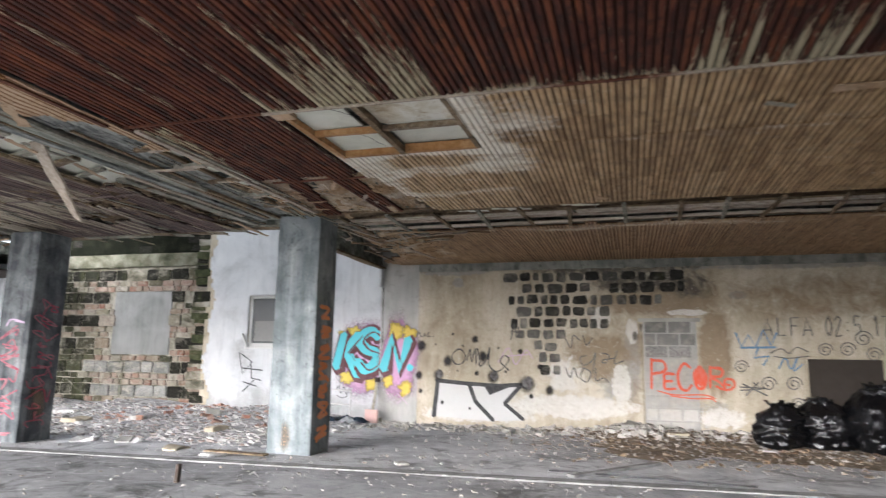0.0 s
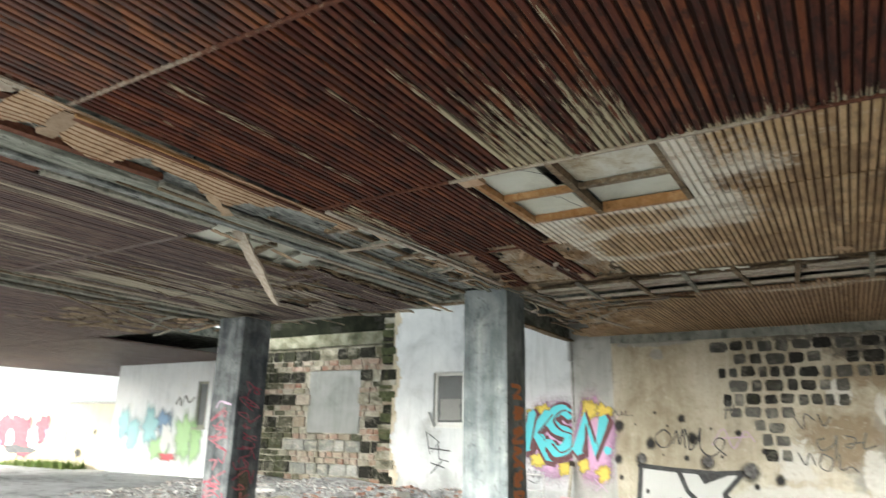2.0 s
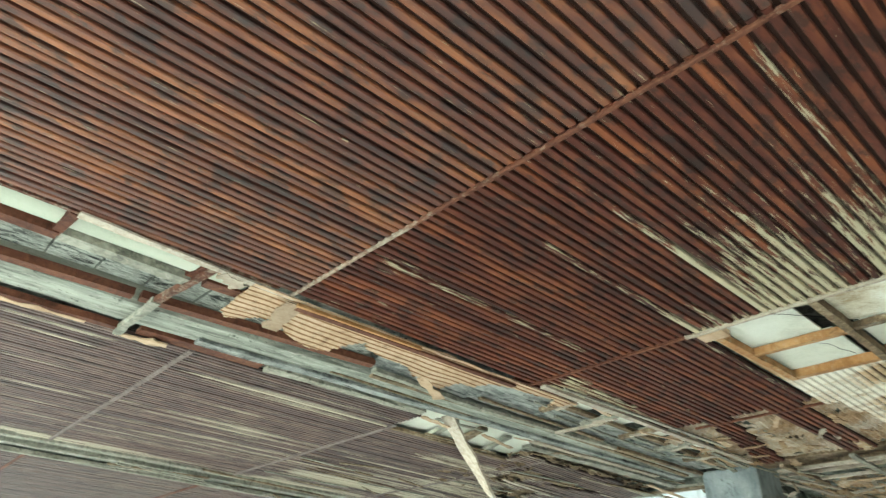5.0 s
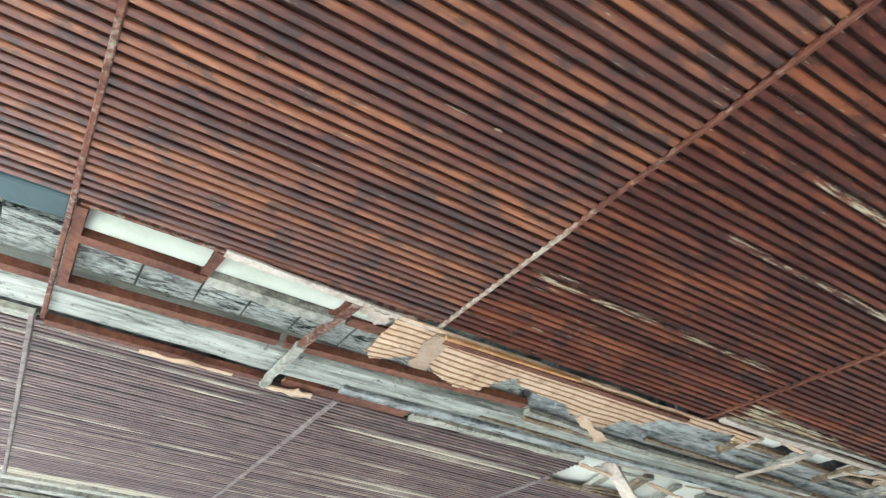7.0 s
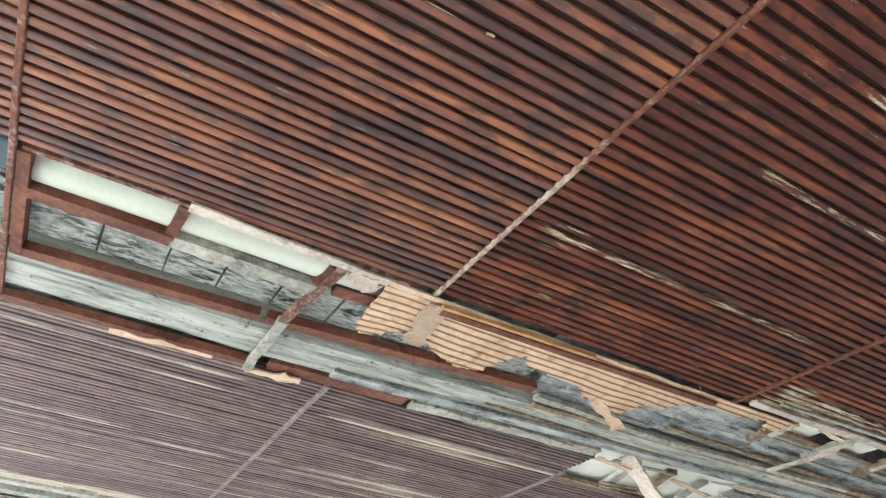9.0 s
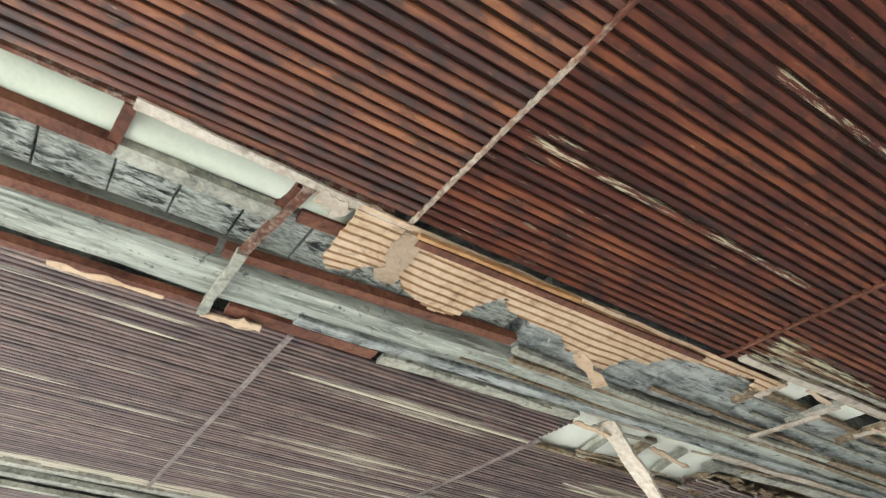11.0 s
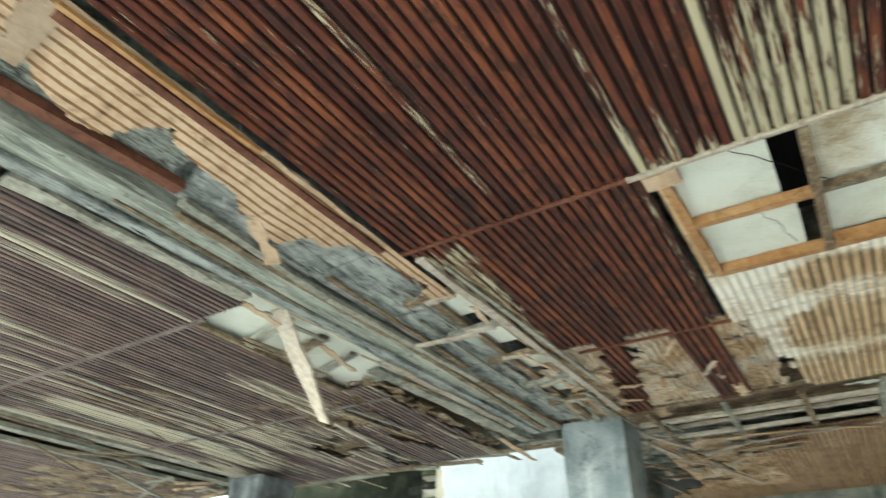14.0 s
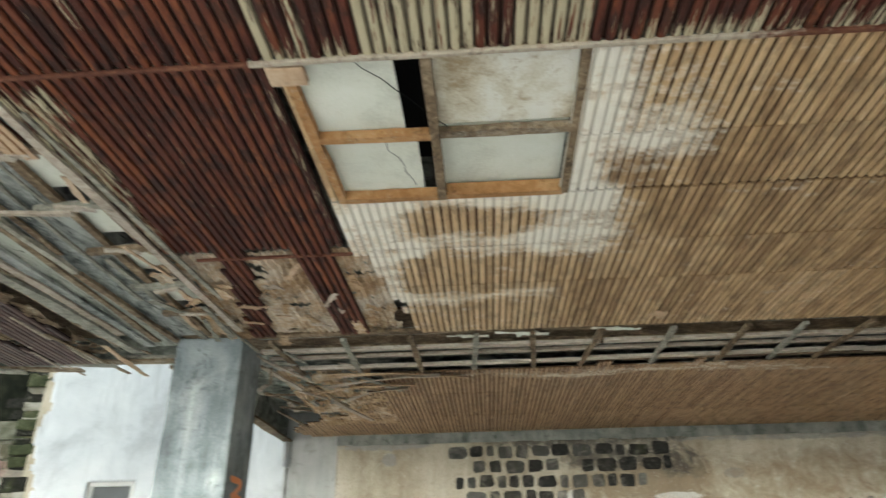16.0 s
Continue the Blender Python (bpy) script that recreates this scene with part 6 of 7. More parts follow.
ribbons("date", NORTH, [[(0, 0.5), (0.1, 0.9), (0.18, 0.2), (0.3, 0.1)], [(0.4, 0.8), (0.36, 0.2), (0.5, 0.3), (0.4, 0.8)], [(0.6, 0.7), (0.66, 0.85), (0.6, 0.1), (0.78, 0.15)], [(0.9, 0.1), (1.0, 0.1)]], 0.014, P_BLACK, scrawl, (-3.82, 1.66, -3.48, 1.76))
lettering("graffiti_tag", NORTH, "ALFA", 2.40, 1.72, 3.22, 2.02, 0.022, P_GREY, "thin black capitals on the plaster")
lettering("graffiti_tag", NORTH, "02:5.17", 3.36, 1.72, 4.34, 2.04, 0.022, P_GREY, "thin black numerals on the plaster")
curls = thing("graffiti_curls", "black spiral scrawls beside the boarded opening", "graffiti", "wall graffiti")
for u, v, r in ((2.45, 0.90, 0.13), (2.84, 0.91, 0.13), (2.88, 0.58, 0.11), (3.35, 1.48, 0.12), (3.68, 1.49, 0.13), (3.92, 1.67, 0.14), (4.06, 1.41, 0.13), (4.42, 1.2, 0.14), (2.04, 1.18, 0.12)):
    ribbons("curl", NORTH, [spiral(u, v, r)], 0.018, P_GREY, curls)
ribbons("arrow", NORTH, [[(0, 0.4), (0.8, 0.5), (0.5, 0.9)], [(0.1, 0.8), (1, 0.1)], [(0.2, 0.1), (0.7, 0.9)], [(0, 0.6), (1, 0.55)]], 0.024, P_GREY, curls, (2.0, 0.68, 2.42, 0.95), soft=False)
ribbons("line", NORTH, [[(0, 0.3), (0.3, 0.6), (0.5, 0.3), (0.7, 0.7), (1, 0.4)], [(0.1, 0.1), (0.5, 0.0), (1, 0.15)]], 0.018, P_GREY, curls, (2.5, 1.34, 3.1, 1.6))
crown = thing("graffiti_scribble", "blue sprayed crown and scribble", "graffiti", "wall graffiti")
ribbons("stroke", NORTH, [[(0, 0.9), (0.12, 0.5), (0.3, 0.85), (0.45, 0.5), (0.65, 1.0), (0.8, 0.55), (0.95, 0.9)], [(0.1, 0.48), (0.9, 0.5)], [(0.5, 0.45), (0.4, 0.2), (0.75, 0.25), (0.6, 0.0)]], 0.036, P_BLUE, crown, (1.98, 1.22, 2.66, 1.82), soft=False)
ribbons("stroke", NORTH, [[(0, 0.2), (0.3, 0.8), (0.5, 0.2), (0.8, 0.9), (0.6, 0.1), (1, 0.5)]], 0.022, P_BLUE, crown, (2.62, 1.10, 3.0, 1.40))

ctag = thing("graffiti_tag", "black angular tag under the courtyard window", "graffiti", "wall graffiti")
ribbons("stroke", COURT, [[(0.0, 1.0), (0.15, 0.45), (0.5, 0.75), (0.1, 0.95)], [(0.1, 0.6), (0.9, 0.55)], [(0.45, 0.75), (0.5, 0.35), (0.85, 0.3)], [(0.2, 0.25), (0.7, 0.15)], [(0.6, 0.3), (0.2, 0.0)]], 0.026, P_BLACK, ctag, (-7.98, 0.48, -7.32, 1.32), soft=False)

wests = thing("graffiti_piece", "faded blue, green and lilac graffiti on the white wall", "graffiti", "wall graffiti")
for u, v, ru, rv, m, sd in ((-16.9, 1.2, 0.35, 0.6, S_BLUE, 1), (-17.6, 1.3, 0.5, 0.6, S_CYAN, 2), (-16.1, 1.1, 0.5, 0.7, S_GREEN, 3), (-17.2, 0.7, 0.5, 0.45, S_GREEN, 4), (-16.9, 1.0, 0.2, 0.35, P_SILVER, 5), (-18.4, 1.1, 0.5, 0.5, S_CYAN, 6), (-16.7, 0.5, 0.4, 0.14, S_RED, 7), (-15.6, 0.9, 0.35, 0.6, S_GREEN, 8), (-17.1, 1.5, 0.3, 0.3, S_BLUE, 9), (-18.9, 1.4, 0.4, 0.5, S_CYAN, 10)):
    blob("cloud", WEST, u, v, ru, rv, m, wests, 0.6, sd)
ribbons("stroke", WEST, [[(0, 0.4), (0.2, 0.8), (0.3, 0.3), (0.5, 0.9), (0.7, 0.5), (1, 0.8)]], 0.05, P_GREY, wests, (-16.6, 1.75, -15.8, 2.2))

# sprayed writing on the pillars
pil_paint = thing("graffiti_column", "orange sprayed characters running down the pillar", "graffiti", "pillar graffiti")
FACE = Surface((-3.73, 8.155, 0), (0, 1, 0), (1, 0, 0))
prng = random.Random(3)
for k in range(7):
    z = 1.93 - 0.26 * k
    ribbons("stroke", FACE, [[(prng.uniform(0, 0.3), prng.uniform(0.6, 1)), (prng.uniform(0.6, 1), prng.uniform(0.5, 0.9)), (prng.uniform(0, 0.4), prng.uniform(0.2, 0.6)), (prng.uniform(0.5, 1), prng.uniform(0, 0.4))], [(0.2, prng.random()), (0.8, prng.random())]], 0.055, P_ORANGE, pil_paint, (-0.20, z - 0.235, 0.18, z + 0.01), lift=0.010)
b_paint = thing("graffiti_column", "crimson and lilac scrawls on the dark pillar", "graffiti", "pillar graffiti")
EASTB = Surface((-7.96, 7.70, 0), (0, 1, 0), (1, 0, 0))
SOUTHB = Surface((-8.24, 7.42, 0), (1, 0, 0), (0, -1, 0))
for k in range(13):
    z = 2.05 - 0.145 * k
    for s, m in ((EASTB, P_CRIMSON), (SOUTHB, P_CRIMSON if k > 2 else P_LILAC)):
        if s is SOUTHB and k in (0, 1):
            continue
        ribbons("stroke", s, [[(prng.random(), prng.random()) for _ in range(5)]], 0.022, m, b_paint, (-0.24, z - 0.22, 0.22, z), lift=0.010)
rust = thing("rust_stain", "rusty brown stains near the pillar feet", "stain", kind="structure")
blob("stain", EASTB, 0.0, 0.55, 0.15, 0.28, S_RUST, rust, 0.6, 3, 0.009)
blob("stain", Surface((-4.04, 7.88, 0), (1, 0, 0), (0, -1, 0)), -0.05, 0.2, 0.08, 0.2, S_RUST, rust, 0.6, 5, 0.009)

# ---------------------------------------------------------------- courtyard windows and pipe
def casement(name, x0, x1, y, z0, z1, label, material):
    w = thing(name, label, "window", kind="structure")
    f = 0.07
    for a, b, c, d in ((x0, x1, z0, z0 + f), (x0, x1, z1 - f, z1), (x0, x0 + f, z0 + f, z1 - f), (x1 - f, x1, z0 + f, z1 - f)):
        part("frame", rough_box(a, b, y + 0.03, y + 0.10, c, d, 0, 0.006, 0.002), material, w)
    part("pane", rough_box(x0 + f, x1 - f, y + 0.06, y + 0.068, z0 + f, z1 - f, 0, 0.001, 0), GLASS, w)
    part("sill", rough_box(x0 - 0.05, x1 + 0.05, y - 0.04, y + 0.05, z0 - 0.05, z0, 2, 0.008, 0.004), material, w)
    return w


cw = casement("window_2", -7.83, -7.08, COURT_Y, 1.45, 2.56, "white framed courtyard window with dusty glass", PVC)
plank("net_curtain", (-7.45, COURT_Y + 0.045, 1.56), (-7.45, COURT_Y + 0.045, 2.0), 0.5, 0.004, plain("grey_net_curtain", (0.28, 0.28, 0.27), 0.9), cw, rag=0.2)
loose = thing("broken_board", "broken white board leaning in the window corner", "board")
plank("board", (-7.78, COURT_Y - 0.04, 1.42), (-7.92, COURT_Y - 0.05, 1.72), 0.14, 0.02, PVC, loose, rag=0.4)
casement("window_3", -15.75, -15.3, 12.9, 1.3, 2.55, "grey framed window in the white wall", BATTEN_GREY)
pipe = thing("downpipe", "short grey downpipe stub at the wall corner", "pipe")
tube("pipe", [(-4.60, WALL_Y - 0.08, 3.1), (-4.60, WALL_Y - 0.08, 2.66)], 0.045, GREY_PIPE, pipe, 12)
crackline = thing("wall_crack", "dark vertical crack along the wall corner", "crack", kind="structure")
ribbons("crack", PIER, [[(0.02 * rnd(k, 0, 3), 1.55 + 0.1 * k) for k in range(12)]], 0.015, BLACK_HOLE, crackline, (-4.57, 0, -3.57, 1), lift=0.006, rag=0.8)

# ---------------------------------------------------------------- stone and brick wall
wrng = random.Random(21)
PINK_BRICK = pieces("washed_pink_brick", (0.33, 0.195, 0.15), (0.36, 0.31, 0.245), (0.27, 0.12, 0.08), (0.40, 0.36, 0.295), (0.34, 0.22, 0.18), (0.27, 0.25, 0.17), (0.36, 0.32, 0.27), soot=0.3, wash=0.35, smear=0.7)
BLACK_BLOCK = pieces("black_mossy_block", (0.005, 0.0055, 0.0045), (0.011, 0.013, 0.0065), (0.007, 0.007, 0.0065), (0.016, 0.018, 0.010), wash=0.02, smear=0.35)
WASHED_BLOCK = pieces("limewashed_grey_block", (0.34, 0.34, 0.325), (0.12, 0.125, 0.125), (0.42, 0.42, 0.40), (0.05, 0.052, 0.052), (0.28, 0.29, 0.27), wash=0.45, soot=0.4, smear=0.8)
GREEN_BLOCK = pieces("moss_green_block", (0.030, 0.034, 0.016), (0.055, 0.058, 0.030), (0.018, 0.020, 0.012), (0.16, 0.145, 0.095), wash=0.1, soot=0.4, smear=0.6)

NEAR_BLACK_BLOCK = pieces("near_black_block", (0.004, 0.0045, 0.004), (0.009, 0.010, 0.007), (0.006, 0.006, 0.006), wash=0.01)
for stone_mat in (BLACK_BLOCK, GREEN_BLOCK, STONE, NEAR_BLACK_BLOCK):
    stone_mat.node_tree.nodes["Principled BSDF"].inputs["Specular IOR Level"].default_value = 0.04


def course(z0, z1, tones, low, high, lengths, rough=0.09):
    """One course of blocks whose ends, heights and tones differ."""
    x = low - wrng.uniform(0, 0.2)
    while x < high:
        w = wrng.uniform(*lengths)
        mid = x + w / 2
        end = mid > -9.0 - 0.35 * (0.5 + rnd(z0, 0, 2.5))
        if not (-11.78 < mid < -10.10 and 1.22 < (z0 + z1) / 2 < 2.74) and not (end and wrng.random() < 0.75) and wrng.random() < 0.95:
            jamb = (-12.12 < mid < -11.78 or -10.10 < mid < -9.78) and 1.1 < z0 < 2.9
            mat = PINK_BRICK if jamb and wrng.random() < 0.85 else tones(mid)
            j = wrng.uniform(-0.014, 0.014)
            worn_block("brick", x + wrng.uniform(0.0, 0.010), x + w - wrng.uniform(0.004, 0.022), STONE_Y + wrng.uniform(0.005, 0.04), STONE_Y + 0.1, z0 + j, z1 - 0.012 + j * 0.4, rough, mat, wall_stone, wrng, 0.10)
        x += w


def dark_tone(mid):
    r = wrng.random()
    return GREEN_BLOCK if r < 0.22 else BLACK_BLOCK


def washed_tone(mid):
    return WASHED_BLOCK if -12.4 < mid < -10.0 else dark_tone(mid)


def pink_tone(mid):
    return GREEN_BLOCK if (mid < -12.3 and wrng.random() < 0.5) or wrng.random() < 0.08 else PINK_BRICK


for k in range(6):
    z = 0.0 + 0.545 * k
    for half in (0, 1):
        course(z + 0.135 * half, z + 0.135 * (half + 1), pink_tone, -14.3, -8.85, (0.16, 0.42))
    course(z + 0.27, z + 0.545, washed_tone if k < 2 else dark_tone, -14.3, -8.85, (0.28, 0.58))
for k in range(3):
    course(3.64 + 0.2 * k, 3.84 + 0.2 * k, lambda mid: NEAR_BLACK_BLOCK, -14.3, -9.0, (0.25, 0.6))
WINDOW_FILL = masonry("dull_cement_fill", ((0.34, (0.15, 0.155, 0.15)), (0.5, (0.235, 0.24, 0.235)), (0.7, (0.31, 0.315, 0.31))), 1.6, 0.3)
part("filled_window", rough_box(-11.75, -10.12, STONE_Y + 0.035, STONE_Y + 0.1, 1.24, 2.72, 6, 0.01, 0.006), WINDOW_FILL, wall_stone)
part("lintel_beam", rough_box(-13.2, -9.12, STONE_Y - 0.03, STONE_Y + 0.1, 3.31, 3.63, 6, 0.015, 0.012), masonry("mossy_pale_lintel", ((0.36, (0.03, 0.034, 0.016)), (0.48, (0.10, 0.10, 0.068)), (0.62, (0.21, 0.205, 0.165))), 2.4), wall_stone)
part("sooty_bed", rough_box(-14.28, -9.05, STONE_Y + 0.012, STONE_Y + 0.1, 3.635, 5.2, 6, 0.01, 0.006), masonry("near_black_render", ((0.36, (0.004, 0.0045, 0.003)), (0.5, (0.008, 0.009, 0.006)), (0.66, (0.022, 0.023, 0.015))), 3.0), wall_stone).active_material.node_tree.nodes["Principled BSDF"].inputs["Specular IOR Level"].default_value = 0.03
MOSS = masonry("green_moss", ((0.34, (0.02, 0.028, 0.011)), (0.5, (0.05, 0.058, 0.025)), (0.7, (0.13, 0.12, 0.07))), 5.0)
quoin = thing("broken_wall_end", "ragged broken masonry between brick and white wall", "masonry", kind="structure")
for k in range(44):
    zc = 0.1 + 0.1 * k
    s = 0.10 + 0.1 * wrng.random()
    part("lump", rough_box(-9.30 + 0.14 * rnd(zc, 0, 2), -8.86 + 0.06 * rnd(zc, 3, 3), COURT_Y - 0.02 + 0.1 * wrng.random(), STONE_Y + 0.1, zc - s / 2, zc + s / 2, 1, 0.02, 0.03, k), (BLACK_BLOCK if wrng.random() < 0.35 else MOSS if wrng.random() < 0.6 and zc > 1.0 else (PINK_BRICK, COURT_MORTAR)[k % 2]), quoin)

# ---------------------------------------------------------------- rubbish bags
def bag(x, y, w, d, h, seed, label):
    b = thing("rubbish_bag", label, "bin bag", "black rubbish bags")
    n, m = 64, 44
    verts, faces = [], []
    for j in range(m + 1):
        t = j / m
        r = (0.86 + 0.14 * math.sin(min(1.0, t * 1.5) * math.pi * 0.8)) * (1 - 0.62 * smooth01(0.66, 1.0, t) ** 1.5) + 0.10 * smooth01(0.94, 1.0, t)
        for i in range(n):
            a = 2 * math.pi * i / n
            q = Vector((math.cos(a), math.sin(a), t * 1.8))
            fold = abs(noise.noise(Vector((a * 2.2 + 2 * noise.noise(q * 1.5), t * 1.3, seed)))) + 0.6 * abs(noise.noise(Vector((math.cos(a) * 5, math.sin(a) * 5, t * 5 + seed))))
            k = 0.88 + 0.22 * noise.noise(q * 1.5 + Vector((seed, 0, 0))) + 0.34 * fold * smooth01(0.0, 0.15, t) + 0.10 * abs(noise.noise(q * 7.0 + Vector((seed, 2, 5))))
            lean = 0.10 * (t**2) * math.sin(seed * 2.1)
            verts.append((x + lean + w / 2 * r * k * math.cos(a), y + d / 2 * r * k * math.sin(a), h * t + 0.10 * h * noise.noise(q * 2.3 + Vector((seed, seed, 0))) * t))
        if j:
            c = n * j
            faces += [(c - n + i, c - n + (i + 1) % n, c + (i + 1) % n, c + i) for i in range(n)]
    faces.append(tuple(n * m + i for i in range(n)))
    link("sack", verts, faces, BAG, b, smooth=True)
    for k in range(2):
        a = seed + k * 2.4
        plank("tied_ear", (x, y, h * 0.93), (x + 0.16 * math.cos(a), y + 0.12 * math.sin(a), h * 1.06), 0.10, 0.02, BAG, b, rag=0.9, steps=8, seed=a, sag=0.03)
    return b


bag(2.28, 11.0, 0.68, 0.6, 0.66, 1.0, "full black plastic bin bag tied at the top")
bag(2.95, 11.1, 0.74, 0.66, 0.72, 2.0, "bulging black plastic bin bag on the floor")
bag(3.58, 10.9, 0.82, 0.7, 0.88, 3.0, "large shiny black plastic bin bag")
bag(3.95, 11.75, 0.95, 0.7, 0.95, 5.0, "large shiny black plastic bin bag")
bag(4.45, 11.0, 0.9, 0.8, 0.85, 4.0, "bulging black plastic bin bag on the floor")

# ---------------------------------------------------------------- loose things by the courtyard wall
rack = thing("metal_frame", "thin white metal frame standing in the rubble", "frame")
for a, b in (((-5.62, 12.1, 0.0), (-5.62, 12.1, 0.62)), ((-5.05, 12.05, 0.0), (-5.03, 12.05, 0.60)), ((-5.62, 12.1, 0.62), (-5.03, 12.05, 0.60)), ((-5.62, 12.1, 0.35), (-5.05, 12.05, 0.33))):
    tube("bar", [a, b], 0.014, PVC, rack)
spade = thing("shovel", "pale wooden shovel with a pink blade leaning on the wall", "shovel")
shaft = plank("handle", (-4.63, WALL_Y - 0.28, 0.2), (-4.63, WALL_Y - 0.07, 0.78), 0.055, 0.03, BATTEN_GREY, spade, 0.6)
part("blade", rough_box(-4.76, -4.50, WALL_Y - 0.36, WALL_Y - 0.30, 0.0, 0.26, 1, 0.012, 0.012), PINK, spade)
part("grip", rough_box(-4.68, -4.58, WALL_Y - 0.09, WALL_Y - 0.03, 0.76, 0.86, 0, 0.012, 0.004), STEEL, shaft)
rag_pile = thing("cloth_pile", "heap of dark blue rags and plastic on the rubble", "cloth")
for k in range(7):
    vs, fs = [], []
    n = 14
    cx, cy, r = -5.35 + 0.14 * k * (1 if k < 5 else -0.4), 11.75 + 0.1 * (k % 3), 0.16
    for j in range(n + 1):
        for i in range(n + 1):
            u, v = i / n * 2 - 1, j / n * 2 - 1
            hgt = max(0.0, 1 - u * u - v * v) * 0.07 + 0.09 * abs(rnd(u + k, v, 2.2, k)) * max(0.0, 1 - abs(u)) + 0.02 * rnd(u, v, 6, k)
            vs.append((cx + u * r * 1.3, cy + v * r, 0.04 + max(hgt, -0.02)))
    fs = [(j * (n + 1) + i, j * (n + 1) + i + 1, (j + 1) * (n + 1) + i + 1, (j + 1) * (n + 1) + i) for j in range(n) for i in range(n)]
    link("rag", vs, fs, (CLOTH, BAG, CLOTH, GREY_PIPE)[k % 4], rag_pile, smooth=True)
wood = thing("floor_plank", "weathered brown plank lying beside the pillar", "plank")
plank("board", (-5.05, 7.62, 0.03), (-4.15, 7.55, 0.028), 0.13, 0.02, ROTTEN, wood, 0.2, rag=0.3)
rod = thing("steel_post", "short rusty steel post standing in the asphalt", "post")
plank("post", (-4.14, 5.86, -0.1), (-4.12, 5.86, 0.16), 0.05, 0.035, STEEL, rod)


# ---------------------------------------------------------------- rubble
def litter_bed(x, y):
    if not (-1.4 < x < 6.6 and 8.9 < y < 12.4):
        return -0.02
    e = smooth01(-1.4, 0.6, x + 0.6 * rnd(y, 0, 1.2)) * smooth01(8.9, 10.3, y + 0.5 * rnd(x, 0, 1.1))
    return -0.02 + 0.05 * e + 0.03 * e * rnd(x, y, 2.2) + 0.05 * smooth01(11.6, 12.4, y) + 0.10 * smooth01(0.8, 0.0, math.hypot((x - 0.3) * 0.7, y - 11.9))


def heap(x, y):
    h = max(0.0, litter_bed(x, y))
    if -13.5 < x < -4.7:
        h = 0.20 * smooth01(8.9, 12.2, y) * smooth01(-4.7, -6.5, x) * (0.8 + 0.5 * rnd(x, y, 0.8))
    return max(0.0, h)


verts, faces = [], []
nx, ny = 90, 44
for j in range(ny + 1):
    for i in range(nx + 1):
        x, y = -14 + 9.4 * i / nx, 8.65 + 4.35 * j / ny
        verts.append((x, y, 0.006 + heap(x, y) + 0.03 * abs(rnd(x, y, 4.0)) * (heap(x, y) > 0.01)))
faces = [(j * (nx + 1) + i, j * (nx + 1) + i + 1, (j + 1) * (nx + 1) + i + 1, (j + 1) * (nx + 1) + i) for j in range(ny) for i in range(nx)]
RUBBLE_BED = masonry("rubble_dust", ((0.36, (0.20, 0.19, 0.18)), (0.47, (0.44, 0.43, 0.42)), (0.6, (0.66, 0.65, 0.64))), 6.0, grit=40)
tagged(link("rubble_bed", verts, faces, RUBBLE_BED, smooth=True), "dusty mound of crushed plaster and mortar in the courtyard", "rubble", kind="structure")


GRIT = pieces("grey_grit", (0.22, 0.215, 0.21), (0.38, 0.38, 0.38), (0.14, 0.13, 0.12), (0.42, 0.42, 0.42), (0.30, 0.25, 0.20), (0.52, 0.52, 0.51), single=False)


def scatter(name, count, region, sizes, flat, material, label, category, seed, lift=0.0, tall=True):
    r = random.Random(seed)
    verts, faces = [], []
    n = 0
    while n < count:
        x, y = r.uniform(region[0], region[1]), r.uniform(region[2], region[3])
        if r.random() > region[4](x, y):
            n += 0.2
            continue
        n += 1
        s = sizes[0] * (sizes[1] / sizes[0]) ** (r.random() ** 3.2)
        vs, fs = chunk(r, s, r.uniform(*flat))
        m = Matrix.Rotation(r.uniform(0, 6.28), 3, "Z") @ Matrix.Rotation(r.gauss(0, 0.35), 3, "X") @ Matrix.Rotation(r.gauss(0, 0.35), 3, "Y")
        st = r.uniform(0.5, 1.0)
        base = Vector((x, y, (heap(x, y) if tall else 0.0) + lift + s * 0.10))
        k = len(verts)
        verts += [base + m @ Vector((v.x, v.y * st, v.z)) for v in vs]
        faces += [tuple(k + i for i in f) for f in fs]
    return tagged(link(name, verts, faces, material), label, category, kind="stuff")


scatter("rubble", 21000, (-13.6, -4.4, 8.0, 12.7, lambda x, y: smooth01(7.9, 9.2, y) * smooth01(-4.2, -5.6, x)), (0.016, 0.13), (0.12, 0.5), RUBBLE, "broken plaster, brick and stone rubble", "rubble", 1)
scatter("brick_rubble", 150, (-9.6, -5.2, 10.2, 12.6, lambda x, y: 0.6), (0.07, 0.22), (0.4, 0.7), pieces("broken_red_brick", (0.42, 0.20, 0.14), (0.50, 0.32, 0.25), (0.36, 0.16, 0.11), single=False), "broken red brick pieces on the rubble", "rubble", 2)
scatter("plaster_debris", 3600, (-4.6, 3.6, 10.9, 12.46, lambda x, y: smooth01(10.9, 12.2, y) * (0.30 + 0.70 * smooth01(1.0, 0.1, abs(x - 0.3)))), (0.02, 0.15), (0.3, 0.8), pieces("pale_plaster_lumps", (0.55, 0.53, 0.49), (0.66, 0.64, 0.60), (0.40, 0.37, 0.32), (0.6, 0.58, 0.55), single=False), "pale plaster crumbs along the wall foot", "debris", 3)
scatter("litter", 6500, (-2.6, 6.5, 8.6, 12.4, lambda x, y: smooth01(-2.6, 0.4, x) * (0.3 + 0.7 * smooth01(9.0, 10.6, y)) * (0.4 + 0.9 * max(0, rnd(x, y, 0.9) + 0.3))), (0.02, 0.10), (0.06, 0.25), LITTER, "dry leaves and scraps on the floor", "litter", 4, 0.0)
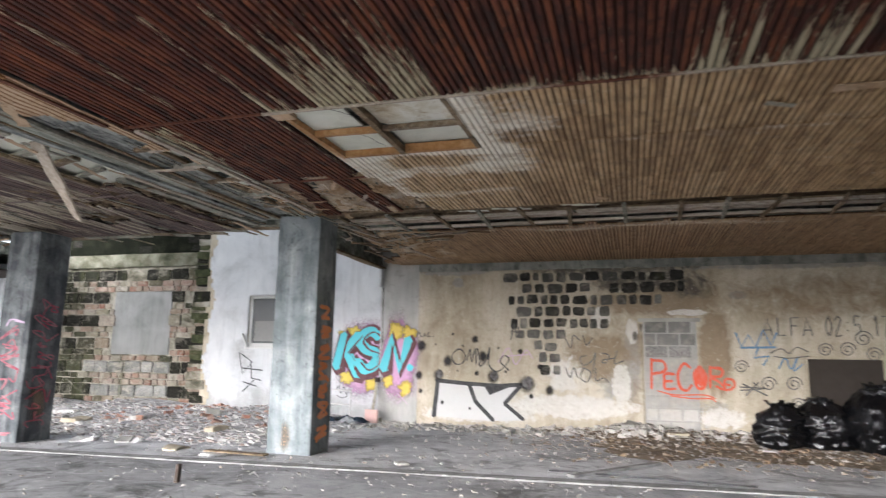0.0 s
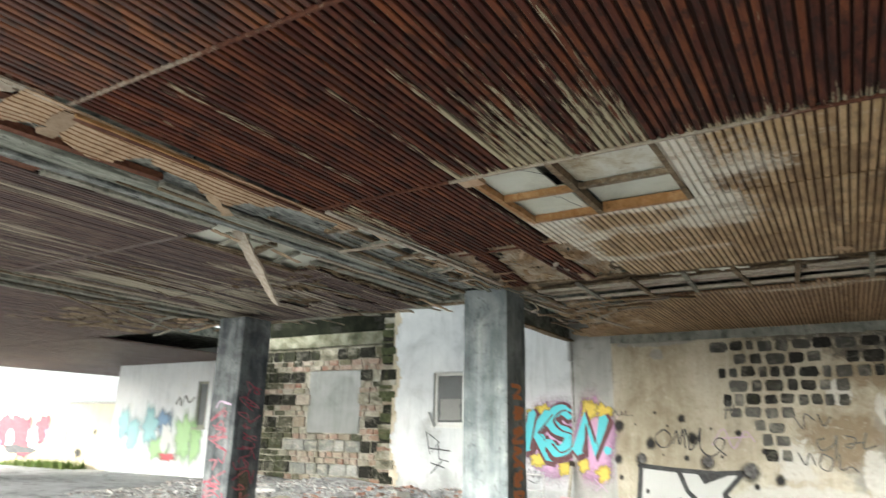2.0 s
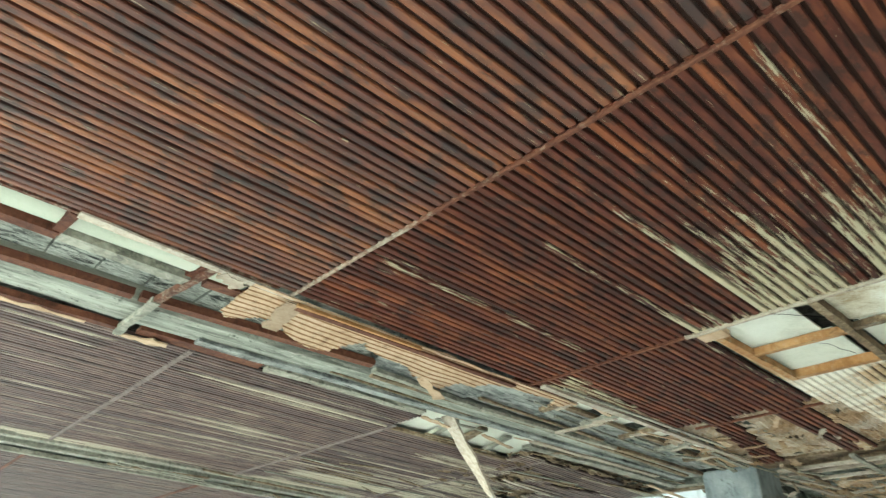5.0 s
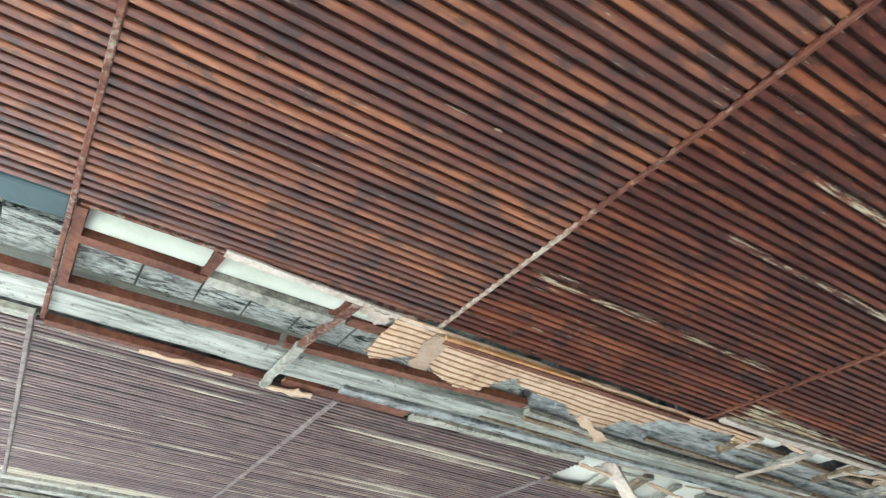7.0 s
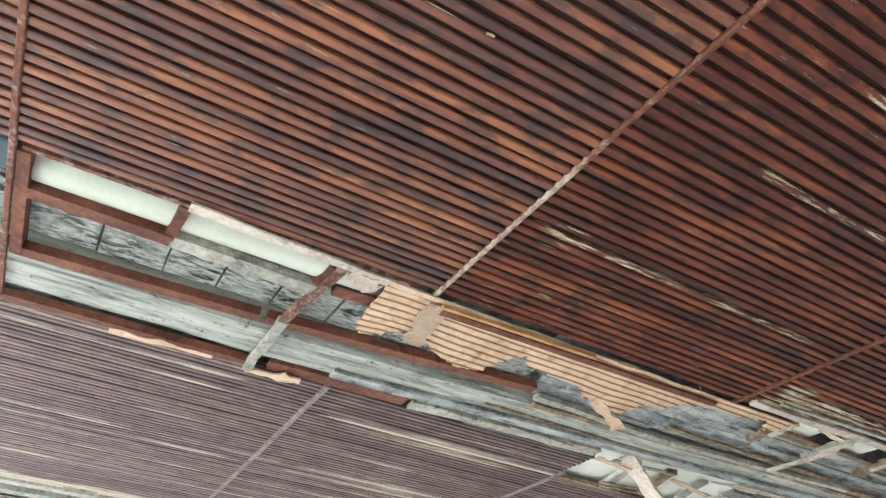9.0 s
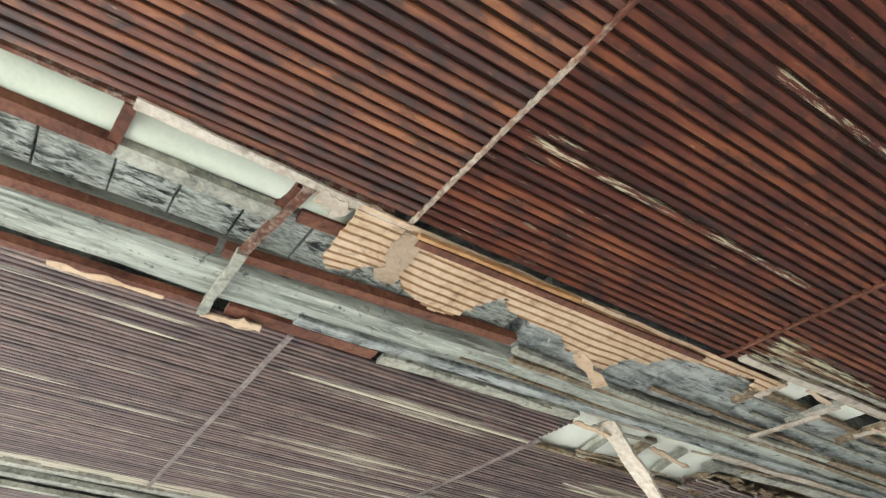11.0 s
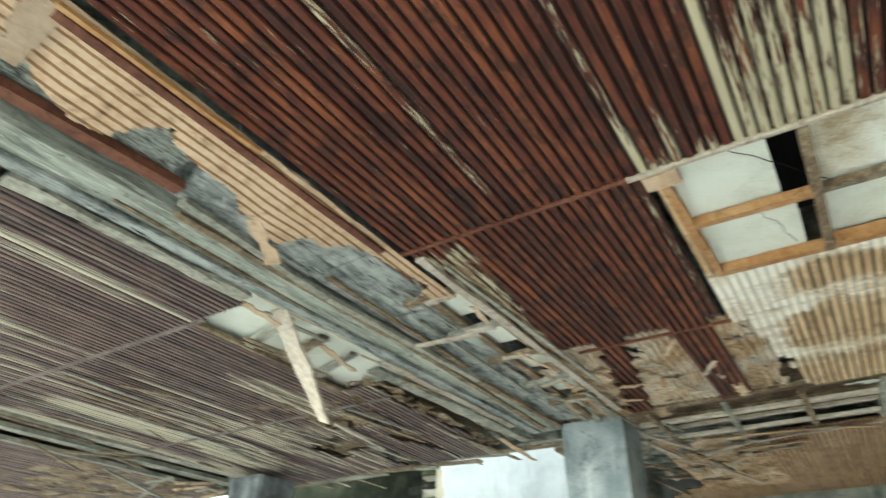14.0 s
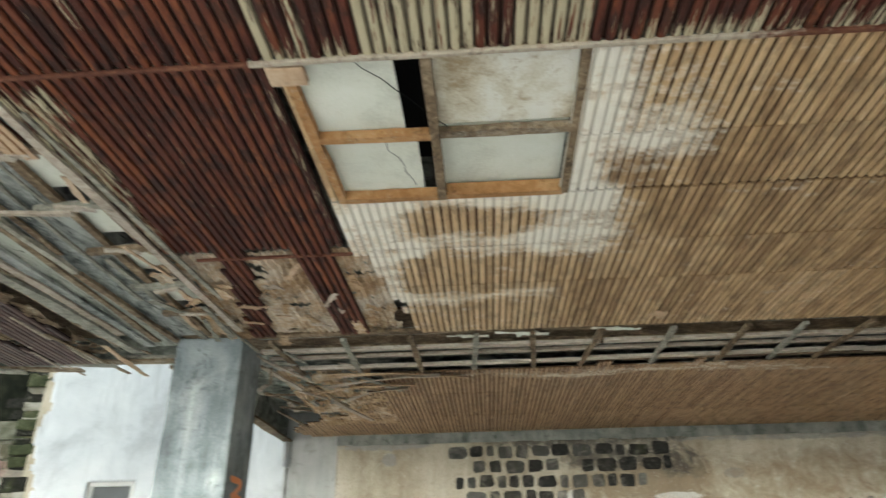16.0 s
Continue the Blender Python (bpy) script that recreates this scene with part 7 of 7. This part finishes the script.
scatter("floor_chips", 7000, (-12, 5, 6.8, 12.0, lambda x, y: (y > kerb_back(x)) * (0.25 + 0.75 * max(0.0, rnd(x, y, 0.7, 3.0) + 0.25))), (0.006, 0.05), (0.2, 0.6), GRIT, "small stone chips on the concrete floor", "debris", 5)
scatter("road_chips", 5200, (-9, 4, 4.6, 7.2, lambda x, y: (y < kerb_back(x) - 0.24) * (0.3 + 0.7 * smooth01(5.9, 6.9, y))), (0.006, 0.05), (0.2, 0.5), GRIT, "small stone and paper chips on the asphalt", "debris", 6, -0.018)
heapv, heapf = [], []
for j in range(31):
    for i in range(61):
        x, y = -1.4 + 8.0 * i / 60, 8.9 + 3.5 * j / 30
        heapv.append((x, y, litter_bed(x, y)))
heapf = [(j * 61 + i, j * 61 + i + 1, (j + 1) * 61 + i + 1, (j + 1) * 61 + i) for j in range(30) for i in range(60)]
tagged(link("leaf_litter_bed", heapv, heapf, SOIL, smooth=True), "brown soil and leaf litter drifted on the floor", "soil", kind="structure")
blocks = ((-7.35, 8.0, 0.36, 0.22, 0.07), (-6.8, 8.15, 0.26, 0.2, 0.08), (-5.6, 7.75, 0.35, 0.2, 0.06), (-4.85, 7.42, 0.3, 0.22, 0.05), (-2.4, 7.6, 0.2, 0.14, 0.05), (-6.3, 9.6, 0.34, 0.2, 0.14), (-8.4, 10.4, 0.4, 0.3, 0.16), (-7.5, 11.2, 0.36, 0.24, 0.2), (-9.4, 9.9, 0.44, 0.3, 0.12), (-10.4, 10.6, 0.5, 0.3, 0.14), (0.2, 11.9, 0.4, 0.26, 0.1), (0.9, 11.6, 0.34, 0.2, 0.08), (2.0, 10.3, 0.22, 0.12, 0.06), (-3.4, 11.9, 0.26, 0.2, 0.07))
for k, (x, y, w, d, h) in enumerate(blocks):
    zb = heap(x, y)
    lump = part("plaster_chunk", rough_box(-w / 2, w / 2, -d / 2, d / 2, 0, h * 0.6, 4, 0.02, 0.06, k * 3.3), (RUBBLE_BED, GREY_PATCH, MORTAR)[k % 3])
    lump.matrix_world = pose(x, y, zb + 0.002, wrng.uniform(-4, 4), wrng.uniform(-4, 4), wrng.uniform(0, 180))
    tagged(lump, "pale broken plaster slab lying on the floor", "rubble chunk", "plaster chunks")
strip = thing("broken_edging", "pale broken concrete strip across the floor", "edging")
plank("strip", (-0.42, 7.46, 0.018), (0.5, 8.75, 0.02), 0.09, 0.03, KERB, strip, rag=0.6, steps=16)
cable = thing("cable", "thin dark cable lying over the floor", "cable")
tube("wire", [(-0.7 + 0.35 * k, 7.75 - 0.04 * k + 0.05 * rnd(k, 0), 0.018) for k in range(7)], 0.012, P_BLACK, cable, 6)

# ---------------------------------------------------------------- distance beyond the open end
fence = thing("boundary_wall", "low pale concrete boundary wall with red graffiti", "wall", kind="structure")
for k in range(11):
    part("panel", rough_box(-22.05 - 2.5 * k, -19.58 - 2.5 * k, 13.0, 13.15, -0.25, 1.95, 1, 0.02, 0.006, k), PLASTER, fence)
    part("cap", rough_box(-22.05 - 2.5 * k, -19.58 - 2.5 * k, 12.96, 13.19, 1.95, 2.02, 1, 0.01, 0.006, k), GREY_RENDER, fence)
FENCE = Surface((0, 12.99, 0), (1, 0, 0), (0, -1, 0))
far_paint = thing("graffiti_piece", "faded red and lilac graffiti on the boundary wall", "graffiti", "wall graffiti")
for k, (u, v, ru, rv, m) in enumerate(((-25.9, 0.92, 0.55, 0.5, P_ROSE), (-25.1, 1.05, 0.5, 0.45, P_ROSE), (-24.4, 0.9, 0.5, 0.5, P_ROSE), (-23.6, 1.1, 0.45, 0.45, P_ROSE), (-24.0, 0.8, 0.3, 0.3, P_SILVER), (-25.4, 0.75, 0.25, 0.3, P_SILVER), (-23.0, 1.0, 0.3, 0.3, S_LILAC), (-26.3, 0.6, 0.3, 0.2, P_BLUE), (-24.8, 0.45, 0.9, 0.10, P_BLACK), (-21.2, 0.45, 0.2, 0.18, S_BLACK), (-20.4, 1.1, 0.1, 0.1, S_BLACK))):
    blob("cloud", FENCE, u, v, ru, rv, m, far_paint, 0.5, k + 0.5, 0.02 + 0.002 * k)
grng = random.Random(12)
gv, gf = [], []
for k in range(3600):
    x, y, h, a = grng.uniform(-44, -20.3), grng.uniform(12.1, 12.94), grng.uniform(0.10, 0.36), grng.uniform(0, 6.28)
    c, d = 0.022 * math.cos(a), 0.022 * math.sin(a)
    q = len(gv)
    z = -0.005 if x > -24 else -0.165
    gv += [(x - c, y - d, z), (x + c, y + d, z), (x + 4 * d * grng.uniform(-1, 1), y + 3 * c * grng.uniform(-1, 1), z + h)]
    gf.append((q, q + 1, q + 2))
GRASS = pieces("green_grass", (0.06, 0.11, 0.02), (0.10, 0.16, 0.03), (0.14, 0.19, 0.05), (0.17, 0.18, 0.07), single=False, wash=0.0, grit=0.2)
tagged(link("grass", gv, gf, GRASS), "strip of green grass along the boundary wall", "grass", kind="stuff")
